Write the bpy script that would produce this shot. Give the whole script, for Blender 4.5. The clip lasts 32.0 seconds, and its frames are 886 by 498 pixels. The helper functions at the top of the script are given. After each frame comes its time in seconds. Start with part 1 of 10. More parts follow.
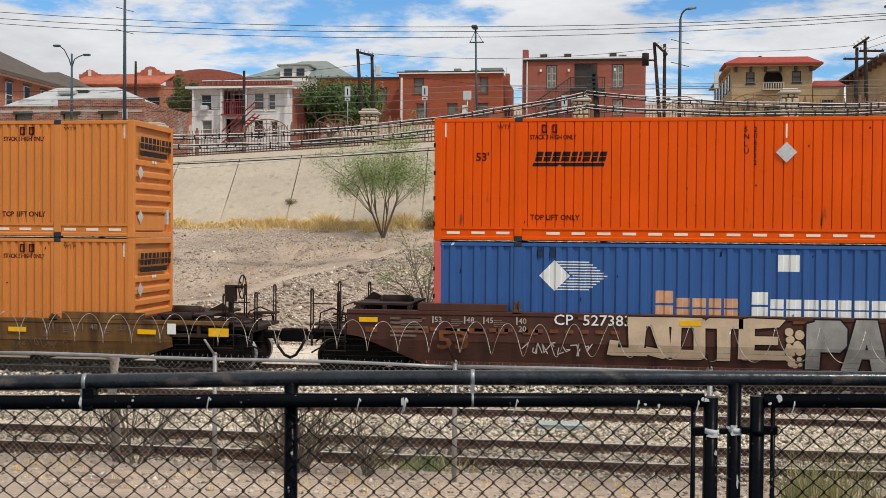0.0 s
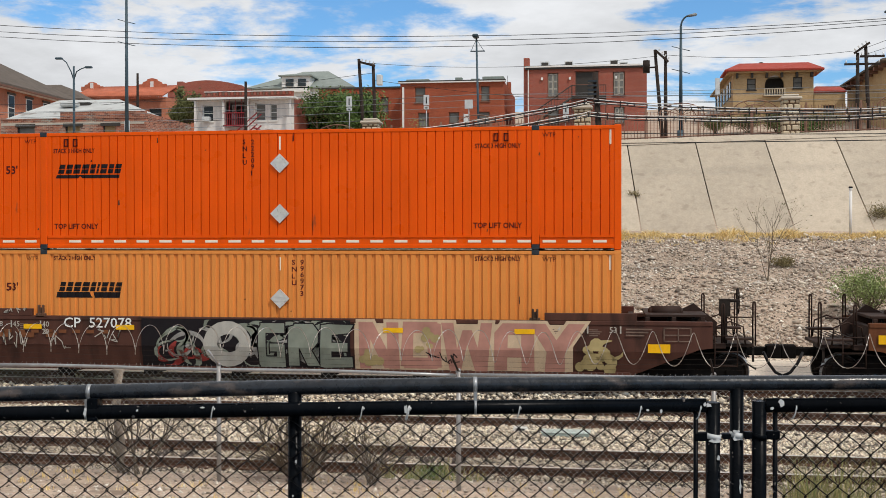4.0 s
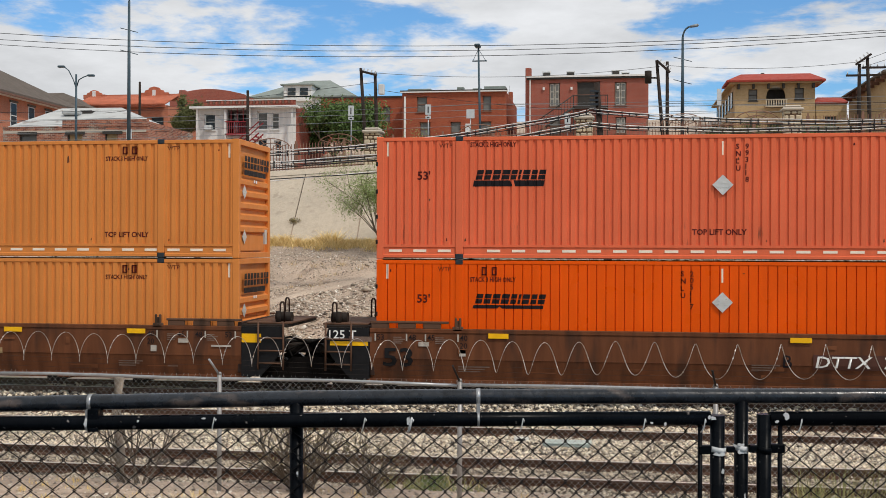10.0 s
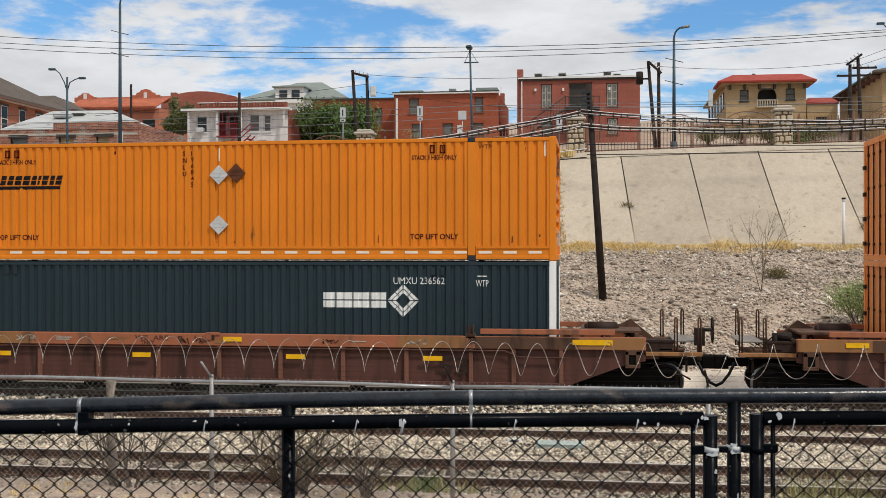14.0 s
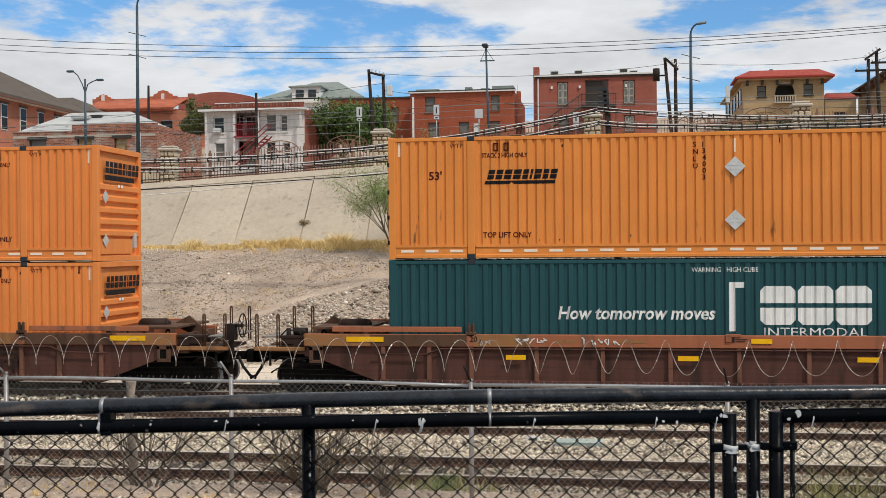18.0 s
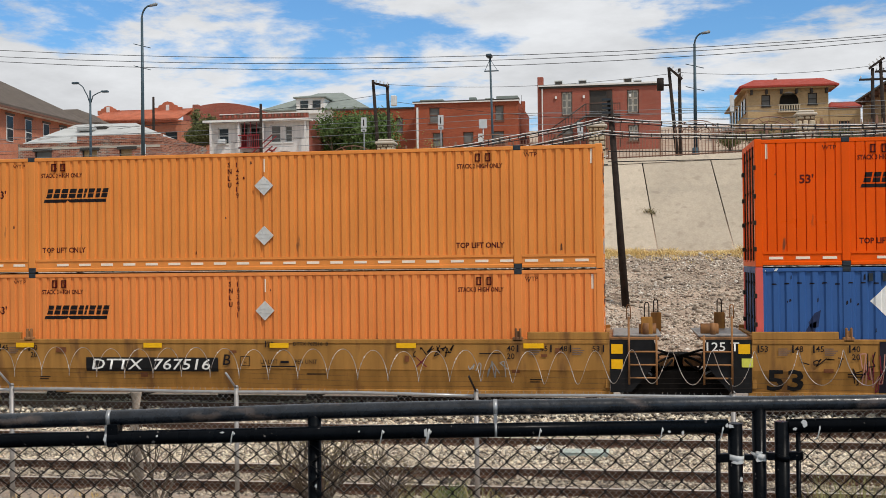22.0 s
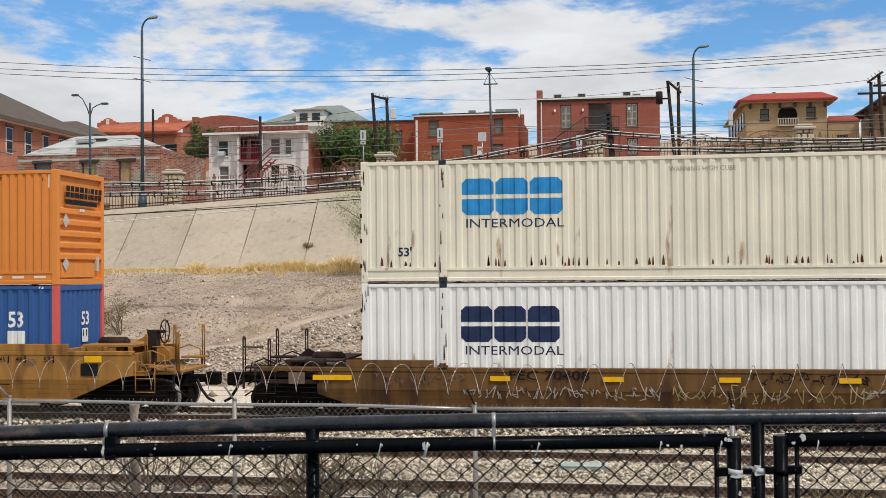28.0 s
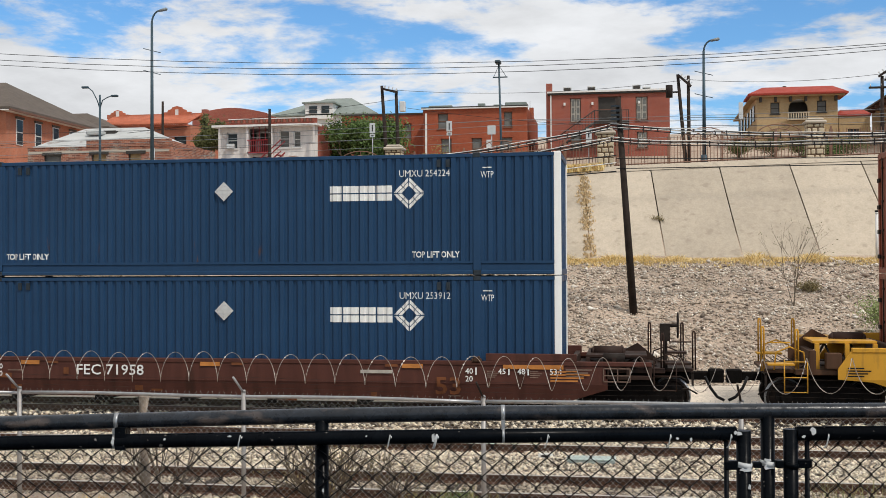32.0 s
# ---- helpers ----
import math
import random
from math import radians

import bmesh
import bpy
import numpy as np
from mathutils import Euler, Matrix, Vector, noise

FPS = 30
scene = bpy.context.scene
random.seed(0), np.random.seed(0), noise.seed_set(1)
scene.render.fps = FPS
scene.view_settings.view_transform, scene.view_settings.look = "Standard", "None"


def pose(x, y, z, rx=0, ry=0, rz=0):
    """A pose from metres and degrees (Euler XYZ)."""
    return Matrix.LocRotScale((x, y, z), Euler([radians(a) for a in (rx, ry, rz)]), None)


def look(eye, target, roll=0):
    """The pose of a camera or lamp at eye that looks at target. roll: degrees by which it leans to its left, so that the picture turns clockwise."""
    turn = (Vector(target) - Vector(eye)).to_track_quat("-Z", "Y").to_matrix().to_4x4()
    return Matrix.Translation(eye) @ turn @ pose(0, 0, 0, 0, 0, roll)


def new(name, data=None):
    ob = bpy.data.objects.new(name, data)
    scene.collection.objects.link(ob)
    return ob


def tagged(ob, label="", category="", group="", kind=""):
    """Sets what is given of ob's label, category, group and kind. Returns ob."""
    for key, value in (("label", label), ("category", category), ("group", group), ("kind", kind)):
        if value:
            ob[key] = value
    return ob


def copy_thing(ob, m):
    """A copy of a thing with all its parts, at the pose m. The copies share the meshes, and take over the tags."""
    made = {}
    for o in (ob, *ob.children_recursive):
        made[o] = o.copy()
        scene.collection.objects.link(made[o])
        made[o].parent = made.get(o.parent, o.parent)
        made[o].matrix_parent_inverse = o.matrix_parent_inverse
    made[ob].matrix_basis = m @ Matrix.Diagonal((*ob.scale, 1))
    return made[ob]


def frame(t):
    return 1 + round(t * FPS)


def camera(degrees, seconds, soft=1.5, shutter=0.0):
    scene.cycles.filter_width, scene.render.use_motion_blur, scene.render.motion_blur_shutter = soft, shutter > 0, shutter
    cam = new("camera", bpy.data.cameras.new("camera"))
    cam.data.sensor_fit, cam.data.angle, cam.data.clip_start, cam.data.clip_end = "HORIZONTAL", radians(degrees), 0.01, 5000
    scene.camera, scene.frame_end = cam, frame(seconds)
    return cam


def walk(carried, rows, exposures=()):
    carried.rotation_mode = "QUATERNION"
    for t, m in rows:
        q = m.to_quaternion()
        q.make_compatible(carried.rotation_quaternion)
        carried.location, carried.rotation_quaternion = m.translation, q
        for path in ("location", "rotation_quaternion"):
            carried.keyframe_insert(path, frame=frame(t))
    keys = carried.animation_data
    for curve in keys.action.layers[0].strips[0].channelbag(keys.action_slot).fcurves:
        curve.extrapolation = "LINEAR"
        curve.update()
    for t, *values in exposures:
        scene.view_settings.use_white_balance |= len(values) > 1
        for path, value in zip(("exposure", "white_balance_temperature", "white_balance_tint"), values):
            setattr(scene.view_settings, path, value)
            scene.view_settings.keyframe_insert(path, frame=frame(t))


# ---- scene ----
cam = camera(42.58, 32.0, soft=0.6)


def aim(x, y, z, yaw, pitch, roll):
    """Camera pose from its place and degrees: yaw to the left of +y, pitch up, roll."""
    return pose(x, y, z, 90 + pitch, 0, yaw) @ pose(0, 0, 0, 0, 0, roll)


PATH = [
    (0, 0.002, -0.008, 3.547, 7.97, -1.03, 0.46), (0.5, 0.004, -0.011, 3.549, 7.82, -0.99, 0.37), (1, 0.004, -0.010, 3.547, 7.80, -0.92, 0.27),
    (1.5, 0.003, -0.015, 3.548, 7.85, -0.93, 0.24), (2, 0.003, -0.015, 3.547, 7.93, -0.95, 0.23), (2.5, 0.002, -0.019, 3.549, 8.00, -0.95, 0.29),
    (3, 0.012, -0.022, 3.540, 8.17, -0.80, -0.16), (3.5, 0.011, -0.027, 3.541, 8.20, -0.72, -0.13), (5.5, 0.002, -0.018, 3.554, 7.32, -0.17, 0.41),
    (6, 0.004, -0.019, 3.552, 7.06, -0.23, 0.34), (6.5, 0.001, -0.018, 3.552, 6.99, -0.44, 0.30), (7, -0.000, -0.011, 3.550, 7.08, -0.64, 0.31),
    (7.5, 0.000, -0.009, 3.551, 7.29, -0.73, 0.26), (8, 0.002, -0.003, 3.552, 7.54, -0.67, 0.25), (8.5, 0.002, -0.003, 3.551, 7.77, -0.55, 0.21),
    (9, 0.000, 0.000, 3.550, 7.95, -0.41, 0.17), (9.5, -0.001, -0.001, 3.549, 8.10, -0.26, 0.16), (10, -0.002, -0.007, 3.549, 8.17, -0.11, 0.19),
    (10.5, -0.001, -0.007, 3.551, 8.21, 0.02, 0.21), (11, 0.001, -0.013, 3.549, 8.25, 0.11, 0.21), (11.5, 0.001, -0.012, 3.550, 8.25, 0.07, 0.19),
    (12, -0.000, -0.002, 3.547, 8.22, 0.01, 0.20), (12.5, -0.002, 0.001, 3.547, 8.09, -0.05, 0.15), (13, -0.005, 0.001, 3.548, 7.90, -0.07, 0.15),
    (13.5, -0.000, -0.005, 3.550, 7.79, -0.07, 0.02), (14, -0.001, 0.004, 3.547, 7.79, -0.03, -0.04), (14.5, 0.001, -0.004, 3.549, 8.00, 0.00, -0.16),
    (16.5, -0.002, -0.005, 3.551, 8.56, 0.10, -0.30), (17, -0.000, -0.005, 3.550, 8.57, 0.04, -0.35), (17.5, -0.002, -0.007, 3.550, 8.60, -0.03, -0.38),
    (18, -0.001, -0.012, 3.551, 8.66, -0.10, -0.43), (18.5, 0.000, -0.008, 3.550, 8.74, -0.19, -0.46), (19, -0.002, -0.006, 3.549, 8.83, -0.27, -0.49),
    (19.5, -0.003, -0.005, 3.549, 8.90, -0.31, -0.48), (20, -0.002, -0.011, 3.548, 8.95, -0.27, -0.48), (20.5, -0.002, -0.015, 3.550, 9.00, -0.17, -0.50),
    (21, -0.000, -0.023, 3.553, 9.02, 0.02, -0.54), (21.5, -0.002, -0.024, 3.553, 8.98, 0.23, -0.58), (22, -0.002, -0.021, 3.554, 8.89, 0.41, -0.60),
    (22.5, 0.001, -0.021, 3.555, 8.75, 0.59, -0.55), (23, -0.000, -0.027, 3.555, 8.71, 0.80, -0.51), (23.5, -0.001, -0.032, 3.557, 8.74, 1.00, -0.45),
    (24, -0.004, -0.028, 3.556, 8.76, 1.19, -0.41), (24.5, -0.002, -0.026, 3.556, 8.78, 1.26, -0.37), (25, -0.001, -0.025, 3.554, 8.73, 1.29, -0.42),
    (25.5, -0.002, -0.026, 3.555, 8.67, 1.23, -0.43), (27.5, -0.002, -0.028, 3.556, 8.78, 1.15, -0.45), (28, -0.001, -0.023, 3.555, 8.83, 1.05, -0.47),
    (28.5, -0.002, -0.023, 3.553, 8.79, 0.93, -0.47), (29, -0.001, -0.016, 3.553, 8.71, 0.81, -0.49), (29.5, -0.000, -0.017, 3.554, 8.66, 0.75, -0.47),
    (30, -0.003, -0.020, 3.553, 8.69, 0.83, -0.43), (30.5, -0.003, -0.028, 3.555, 8.87, 0.92, -0.42), (31, -0.002, -0.025, 3.552, 9.10, 0.96, -0.36),
    (31.5, -0.005, -0.025, 3.553, 9.23, 0.87, -0.26), (32, -0.005, -0.019, 3.551, 9.28, 0.71, -0.27),
]
walk(cam, [(r[0], aim(*r[1:])) for r in PATH], exposures=[(0.0, 0.0), (7.0, 0.05), (11.0, -0.03), (26.0, 0.0), (29.0, 0.0), (32.0, 0.07)])

# how far the train has rolled to the left, in metres, second by second
ROLL = [
    (0, 0.00), (0.5, 4.42), (1, 8.87), (1.5, 13.30), (2, 17.79), (2.5, 22.20),
    (3, 26.63), (3.5, 31.03), (5.5, 48.60), (6, 52.98), (6.5, 57.38), (7, 61.78),
    (7.5, 66.16), (8, 70.54), (8.5, 74.91), (9, 79.04), (9.5, 83.44), (10, 87.79),
    (10.5, 92.17), (11, 96.57), (11.5, 100.95), (12, 105.34), (12.5, 109.72), (13, 114.09),
    (13.5, 118.48), (14, 123.16), (14.5, 127.62), (16.5, 145.19), (17, 149.63), (17.5, 154.02),
    (18, 158.45), (18.5, 162.84), (19, 167.26), (19.5, 171.68), (20, 176.20), (20.5, 180.59),
    (21, 184.98), (21.5, 189.35), (22, 193.49), (22.5, 197.94), (23, 202.35), (23.5, 206.72),
    (24, 211.14), (24.5, 215.53), (25, 219.63), (25.5, 224.00), (27.5, 241.57), (28, 245.93),
    (28.5, 250.31), (29, 254.76), (29.5, 259.15), (30, 263.55), (30.5, 267.94), (31, 272.30),
    (31.5, 276.65), (32, 281.03),
]


def rolled(t):
    return float(np.interp(t, [r[0] for r in ROLL], [r[1] for r in ROLL]))


# ---- light ----
SUN_EL, SUN_AZ = 52.0, 128.0  # azimuth clockwise from +y: behind the camera, to its right
world = bpy.data.worlds.new("sky")
scene.world = world
world.use_nodes = True
wn, wl = world.node_tree.nodes, world.node_tree.links
wn.clear()


def wnode(kind, **props):
    n = wn.new(kind)
    for key, value in props.items():
        n.inputs[key.replace("_", " ")].default_value = value
    return n


def wmath(op, a, b=0.0):
    n = wn.new("ShaderNodeMath")
    n.operation = op
    for i, v in enumerate((a, b)):
        if isinstance(v, (int, float)):
            n.inputs[i].default_value = v
        else:
            wl.new(v, n.inputs[i])
    return n.outputs[0]


sky = wn.new("ShaderNodeTexSky")
sky.sky_type = "NISHITA"
sky.sun_disc = False
sky.sun_elevation, sky.sun_rotation = radians(SUN_EL), radians(SUN_AZ)
sky.air_density, sky.dust_density, sky.ozone_density = 1.0, 0.3, 2.0
coord = wn.new("ShaderNodeTexCoord")
axes = wn.new("ShaderNodeSeparateXYZ")
turn = wn.new("ShaderNodeMapping")
turn.inputs["Rotation"].default_value = (0, 0, radians(7.0))
wl.new(coord.outputs["Generated"], turn.inputs[0])
wl.new(turn.outputs[0], axes.inputs[0])
up = wmath("MAXIMUM", wmath("ADD", axes.outputs[2], 0.10), 0.03)
flat = wn.new("ShaderNodeCombineXYZ")
wl.new(wmath("DIVIDE", axes.outputs[0], up), flat.inputs[0])
wl.new(wmath("DIVIDE", axes.outputs[1], up), flat.inputs[1])
flat.inputs[2].default_value = 3.7
big = wnode("ShaderNodeTexNoise", Scale=0.85, Detail=10.0, Roughness=0.60, Distortion=0.25)
wl.new(flat.outputs[0], big.inputs["Vector"])
puff_up = wmath("ADD", wmath("MAXIMUM", axes.outputs[2], 0.0), 0.32)
puffy = wn.new("ShaderNodeCombineXYZ")
wl.new(wmath("DIVIDE", axes.outputs[0], puff_up), puffy.inputs[0])
wl.new(wmath("DIVIDE", axes.outputs[1], puff_up), puffy.inputs[1])
wl.new(wmath("MULTIPLY", axes.outputs[2], 4.0), puffy.inputs[2])
small = wnode("ShaderNodeTexNoise", Scale=4.2, Detail=9.0, Roughness=0.62, Distortion=0.15)
wl.new(puffy.outputs[0], small.inputs["Vector"])
drift = wmath("ADD", wmath("MULTIPLY", axes.outputs[0], -0.05), wmath("MULTIPLY", axes.outputs[2], 0.20))  # thicker cloud up and to the left
mixed = wmath("ADD", drift, wmath("ADD", wmath("MULTIPLY", big.outputs[0], 0.66), wmath("MULTIPLY", small.outputs[0], 0.34)))
cover = wn.new("ShaderNodeMapRange")
cover.interpolation_type = "SMOOTHSTEP"
cover.inputs["From Min"].default_value, cover.inputs["From Max"].default_value = 0.462, 0.540
wl.new(mixed, cover.inputs["Value"])
tone = wn.new("ShaderNodeMapRange")
tone.inputs["From Min"].default_value, tone.inputs["From Max"].default_value = 0.35, 0.70
tone.inputs["To Min"].default_value, tone.inputs["To Max"].default_value = 0.86, 0.58
shade = wnode("ShaderNodeTexNoise", Scale=2.4, Detail=8.0, Roughness=0.62)
wl.new(puffy.outputs[0], shade.inputs["Vector"])
wl.new(shade.outputs[0], tone.inputs["Value"])
cloud = wn.new("ShaderNodeCombineColor")
wl.new(wmath("MULTIPLY", tone.outputs[0], 0.98), cloud.inputs[0])
wl.new(wmath("MULTIPLY", tone.outputs[0], 1.0), cloud.inputs[1])
wl.new(wmath("MULTIPLY", tone.outputs[0], 1.03), cloud.inputs[2])
dim = wn.new("ShaderNodeVectorMath")
dim.operation = "SCALE"
dim.inputs["Scale"].default_value = 0.068
wl.new(sky.outputs[0], dim.inputs[0])
blend = wn.new("ShaderNodeMix")
blend.data_type = "RGBA"
wl.new(cover.outputs[0], blend.inputs[0])
deep = wn.new("ShaderNodeVectorMath")
deep.operation = "MULTIPLY"
deep.inputs[1].default_value = (1.02, 1.58, 2.02)  # the deep blue of dry desert air
wl.new(dim.outputs[0], deep.inputs[0])
wl.new(deep.outputs[0], blend.inputs[6])
wl.new(cloud.outputs[0], blend.inputs[7])
back = wnode("ShaderNodeBackground", Strength=1.0)
wl.new(blend.outputs[2], back.inputs[0])
wl.new(back.outputs[0], wn.new("ShaderNodeOutputWorld").inputs[0])

sun = new("sun", bpy.data.lights.new("sun", "SUN"))
sun.data.energy, sun.data.angle, sun.data.color = 2.45, radians(5.0), (1.0, 0.93, 0.84)
sun_dir = Vector((math.sin(radians(SUN_AZ)) * math.cos(radians(SUN_EL)), math.cos(radians(SUN_AZ)) * math.cos(radians(SUN_EL)), math.sin(radians(SUN_EL))))
sun.matrix_world = look(sun_dir * 60, (0, 0, 0))

# ---- materials ----
def material(name, color, rough=0.6, metal=0.0, vary=0.12, scale=3.0, grain=0.0, grain_scale=60.0, bump=0.0, bump_scale=40.0,
             dirt=None, dirt_amount=0.0, dirt_scale=1.2, dirt_stretch=(1, 1, 1), per_object=0.0, streak=0.0, spec=0.18):
    """A painted or raw surface: base colour with wide and fine variation, stains of a second colour, relief."""
    m = bpy.data.materials.new(name)
    m.use_nodes = True
    n, l = m.node_tree.nodes, m.node_tree.links
    bsdf = n["Principled BSDF"]
    bsdf.inputs["Roughness"].default_value, bsdf.inputs["Metallic"].default_value = rough, metal
    bsdf.inputs["Specular IOR Level"].default_value = spec
    at = n.new("ShaderNodeTexCoord").outputs["Object"]

    def noise_at(s, detail, stretch=(1, 1, 1)):
        mp = n.new("ShaderNodeMapping")
        mp.inputs["Scale"].default_value = stretch
        l.new(at, mp.inputs[0])
        t = n.new("ShaderNodeTexNoise")
        t.inputs["Scale"].default_value, t.inputs["Detail"].default_value = s, detail
        l.new(mp.outputs[0], t.inputs["Vector"])
        return t.outputs[0]

    def ramp(value, a, b, c, d):
        r = n.new("ShaderNodeMapRange")
        for key, v in zip(("From Min", "From Max", "To Min", "To Max"), (a, b, c, d)):
            r.inputs[key].default_value = v
        l.new(value, r.inputs["Value"])
        return r.outputs[0]

    def mix(kind, fac, a, b):
        x = n.new("ShaderNodeMix")
        x.data_type, x.blend_type = "RGBA", kind
        for slot, v in ((0, fac), (6, a), (7, b)):
            if isinstance(v, (int, float)):
                x.inputs[slot].default_value = v
            elif isinstance(v, tuple):
                x.inputs[slot].default_value = (*v, 1) if len(v) == 3 else v
            else:
                l.new(v, x.inputs[slot])
        return x.outputs[2]

    def grey(value):
        c = n.new("ShaderNodeCombineColor")
        for i in range(3):
            l.new(value, c.inputs[i])
        return c.outputs[0]

    out = mix("MULTIPLY", 1.0, tuple(color), grey(ramp(noise_at(scale, 5.0), 0.3, 0.7, 1 - vary, 1 + vary)))
    if grain:
        out = mix("MULTIPLY", 1.0, out, grey(ramp(noise_at(grain_scale, 3.0), 0.25, 0.75, 1 - grain, 1 + grain)))
    if streak:
        out = mix("MULTIPLY", 1.0, out, grey(ramp(noise_at(2.0, 4.0, (2.2, 2.2, 0.25)), 0.35, 0.7, 1 + streak * 0.4, 1 - streak)))
    if dirt:
        out = mix("MIX", ramp(noise_at(dirt_scale, 8.0, dirt_stretch), 0.62 - dirt_amount * 0.3, 0.70 - dirt_amount * 0.15, 0.0, 0.85), out, tuple(dirt))
    if per_object:
        info = n.new("ShaderNodeObjectInfo")
        out = mix("MULTIPLY", 1.0, out, grey(ramp(info.outputs["Random"], 0, 1, 1 - per_object, 1 + per_object)))
    l.new(out, bsdf.inputs["Base Color"])
    l.new(ramp(noise_at(scale * 2.3, 3.0), 0.3, 0.7, max(rough - 0.1, 0.02), min(rough + 0.1, 1)), bsdf.inputs["Roughness"])
    if bump:
        b = n.new("ShaderNodeBump")
        b.inputs["Strength"].default_value, b.inputs["Distance"].default_value = bump, 0.02
        l.new(noise_at(bump_scale, 4.0), b.inputs["Height"])
        l.new(b.outputs[0], bsdf.inputs["Normal"])
    return m


def paint(name, color, dirt=(0.10, 0.05, 0.03), amount=-0.25, rough=0.45, streak=0.06, spec=0.18):
    return material(name, color, rough, spec=spec, vary=0.06, scale=0.7, grain=0.03, grain_scale=25, bump=0.05, bump_scale=6, dirt=dirt,
                    dirt_amount=amount, dirt_scale=1.6, dirt_stretch=(1.6, 1.6, 0.35), streak=streak)


P_ORANGE = paint("orange_paint", (0.74, 0.262, 0.058), amount=-0.25)
P_AMBER = paint("amber_paint", (0.74, 0.222, 0.016), amount=-0.25)
P_APRICOT = paint("apricot_orange_paint", (0.64, 0.225, 0.052))
P_PEACH = paint("faded_orange_paint", (0.77, 0.255, 0.066), amount=-0.25)
P_VIVID = paint("vivid_orange_paint", (0.78, 0.092, 0.002), amount=-0.25, rough=0.34, spec=0.12)
P_CORAL = paint("faded_red_orange_paint", (0.69, 0.128, 0.042), amount=-0.25)
P_SALMON = paint("chalky_red_paint", (0.72, 0.145, 0.062), amount=-0.25)
P_BLUE = paint("mid_blue_paint", (0.038, 0.108, 0.305), amount=-0.25)
P_NAVY = paint("navy_paint", (0.017, 0.052, 0.115), amount=-0.25)
P_SLATE = paint("slate_paint", (0.022, 0.038, 0.046), amount=-0.25)
P_GREEN = paint("dark_green_paint", (0.020, 0.075, 0.085), amount=-0.25)
P_CREAM = paint("cream_paint", (0.80, 0.75, 0.61), dirt=(0.33, 0.20, 0.12), amount=-0.12, streak=0.06)
P_WHITE = paint("white_paint", (0.86, 0.855, 0.82), dirt=(0.40, 0.30, 0.22), amount=-0.12, streak=0.08)
P_RUSTBOX = paint("rust_red_paint", (0.22, 0.06, 0.035), amount=-0.25)
P_PINK = paint("faded_red_post_paint", (0.66, 0.12, 0.10), amount=-0.25)
P_CAR_BROWN = paint("oxide_brown_paint", (0.082, 0.034, 0.024), dirt=(0.040, 0.020, 0.015), amount=0.25, rough=0.6, streak=0.2)
P_CAR_RUST = paint("rusty_brown_paint", (0.135, 0.048, 0.020), dirt=(0.058, 0.026, 0.015), amount=0.35, rough=0.65, streak=0.3)
# lighter than the sheet: the light caught by the ribs is in this colour
P_RIB = paint("worn_rib_paint", (0.19, 0.085, 0.056), dirt=(0.08, 0.04, 0.027), amount=0.25, rough=0.65)
P_CAR_RED = paint("red_brown_paint", (0.100, 0.043, 0.032), dirt=(0.04, 0.022, 0.017), amount=0.25, rough=0.65, streak=0.2)
P_CHORD = paint("brick_orange_paint", (0.36, 0.125, 0.062), dirt=(0.15, 0.08, 0.05), amount=0.22, rough=0.6)
P_CAR_OCHRE = paint("ochre_paint", (0.36, 0.178, 0.044), dirt=(0.16, 0.075, 0.028), amount=0.22, rough=0.6, streak=0.25)
P_CAR_OLIVE = paint("dirty_yellow_brown_paint", (0.155, 0.080, 0.028), dirt=(0.06, 0.032, 0.018), amount=0.35, rough=0.65, streak=0.3)
P_CAR_MAROON = paint("maroon_brown_paint", (0.088, 0.033, 0.024), dirt=(0.045, 0.02, 0.014), amount=0.2, rough=0.6, streak=0.2)
P_CAR_GAPSHADE = paint("sooty_brown_paint", (0.085, 0.043, 0.024), dirt=(0.045, 0.025, 0.016), amount=0.3, rough=0.65, streak=0.3)
P_CAR_YELLOW = paint("yellow_paint", (0.58, 0.30, 0.035), dirt=(0.2, 0.11, 0.04), amount=0.2, rough=0.5)
P_ENDDARK = paint("grimy_brown_end_paint", (0.036, 0.020, 0.015), dirt=(0.016, 0.010, 0.008), amount=0.2, rough=0.7)
P_ENDOCHRE = paint("worn_ochre_chord_paint", (0.30, 0.145, 0.058), dirt=(0.11, 0.055, 0.03), amount=0.3, rough=0.65)
P_ENDBROWN = paint("worn_brown_end_paint", (0.105, 0.055, 0.034), dirt=(0.04, 0.024, 0.016), amount=0.25, rough=0.7)
M_PATCH = material("rust_orange_patch", (0.17, 0.062, 0.026), 0.7, vary=0.25, scale=5)
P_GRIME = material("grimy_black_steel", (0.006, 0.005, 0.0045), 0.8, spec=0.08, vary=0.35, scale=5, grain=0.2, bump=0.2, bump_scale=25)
P_STEELDARK = material("dark_running_gear", (0.022, 0.016, 0.013), 0.7, vary=0.35, scale=4, grain=0.2, bump=0.2, bump_scale=25)
M_STEELPALE = material("worn_tread_plate", (0.22, 0.20, 0.18), 0.55, 0.3, vary=0.25, scale=6, grain=0.15)
P_BLACK = material("black_paint", (0.010, 0.010, 0.011), 0.5, vary=0.2, scale=6)
M_INK = material("black_lettering", (0.010, 0.008, 0.010), 0.5, vary=0.1, scale=4, grain=0.1)
M_INKRED = material("dark_maroon_lettering", (0.085, 0.006, 0.005), 0.5, vary=0.15, scale=4)
M_MARK = material("white_lettering", (0.78, 0.78, 0.75), 0.5, vary=0.08, scale=3, grain=0.06)
M_MARKDIM = material("weathered_white_lettering", (0.42, 0.38, 0.33), 0.6, vary=0.25, scale=5, grain=0.2)
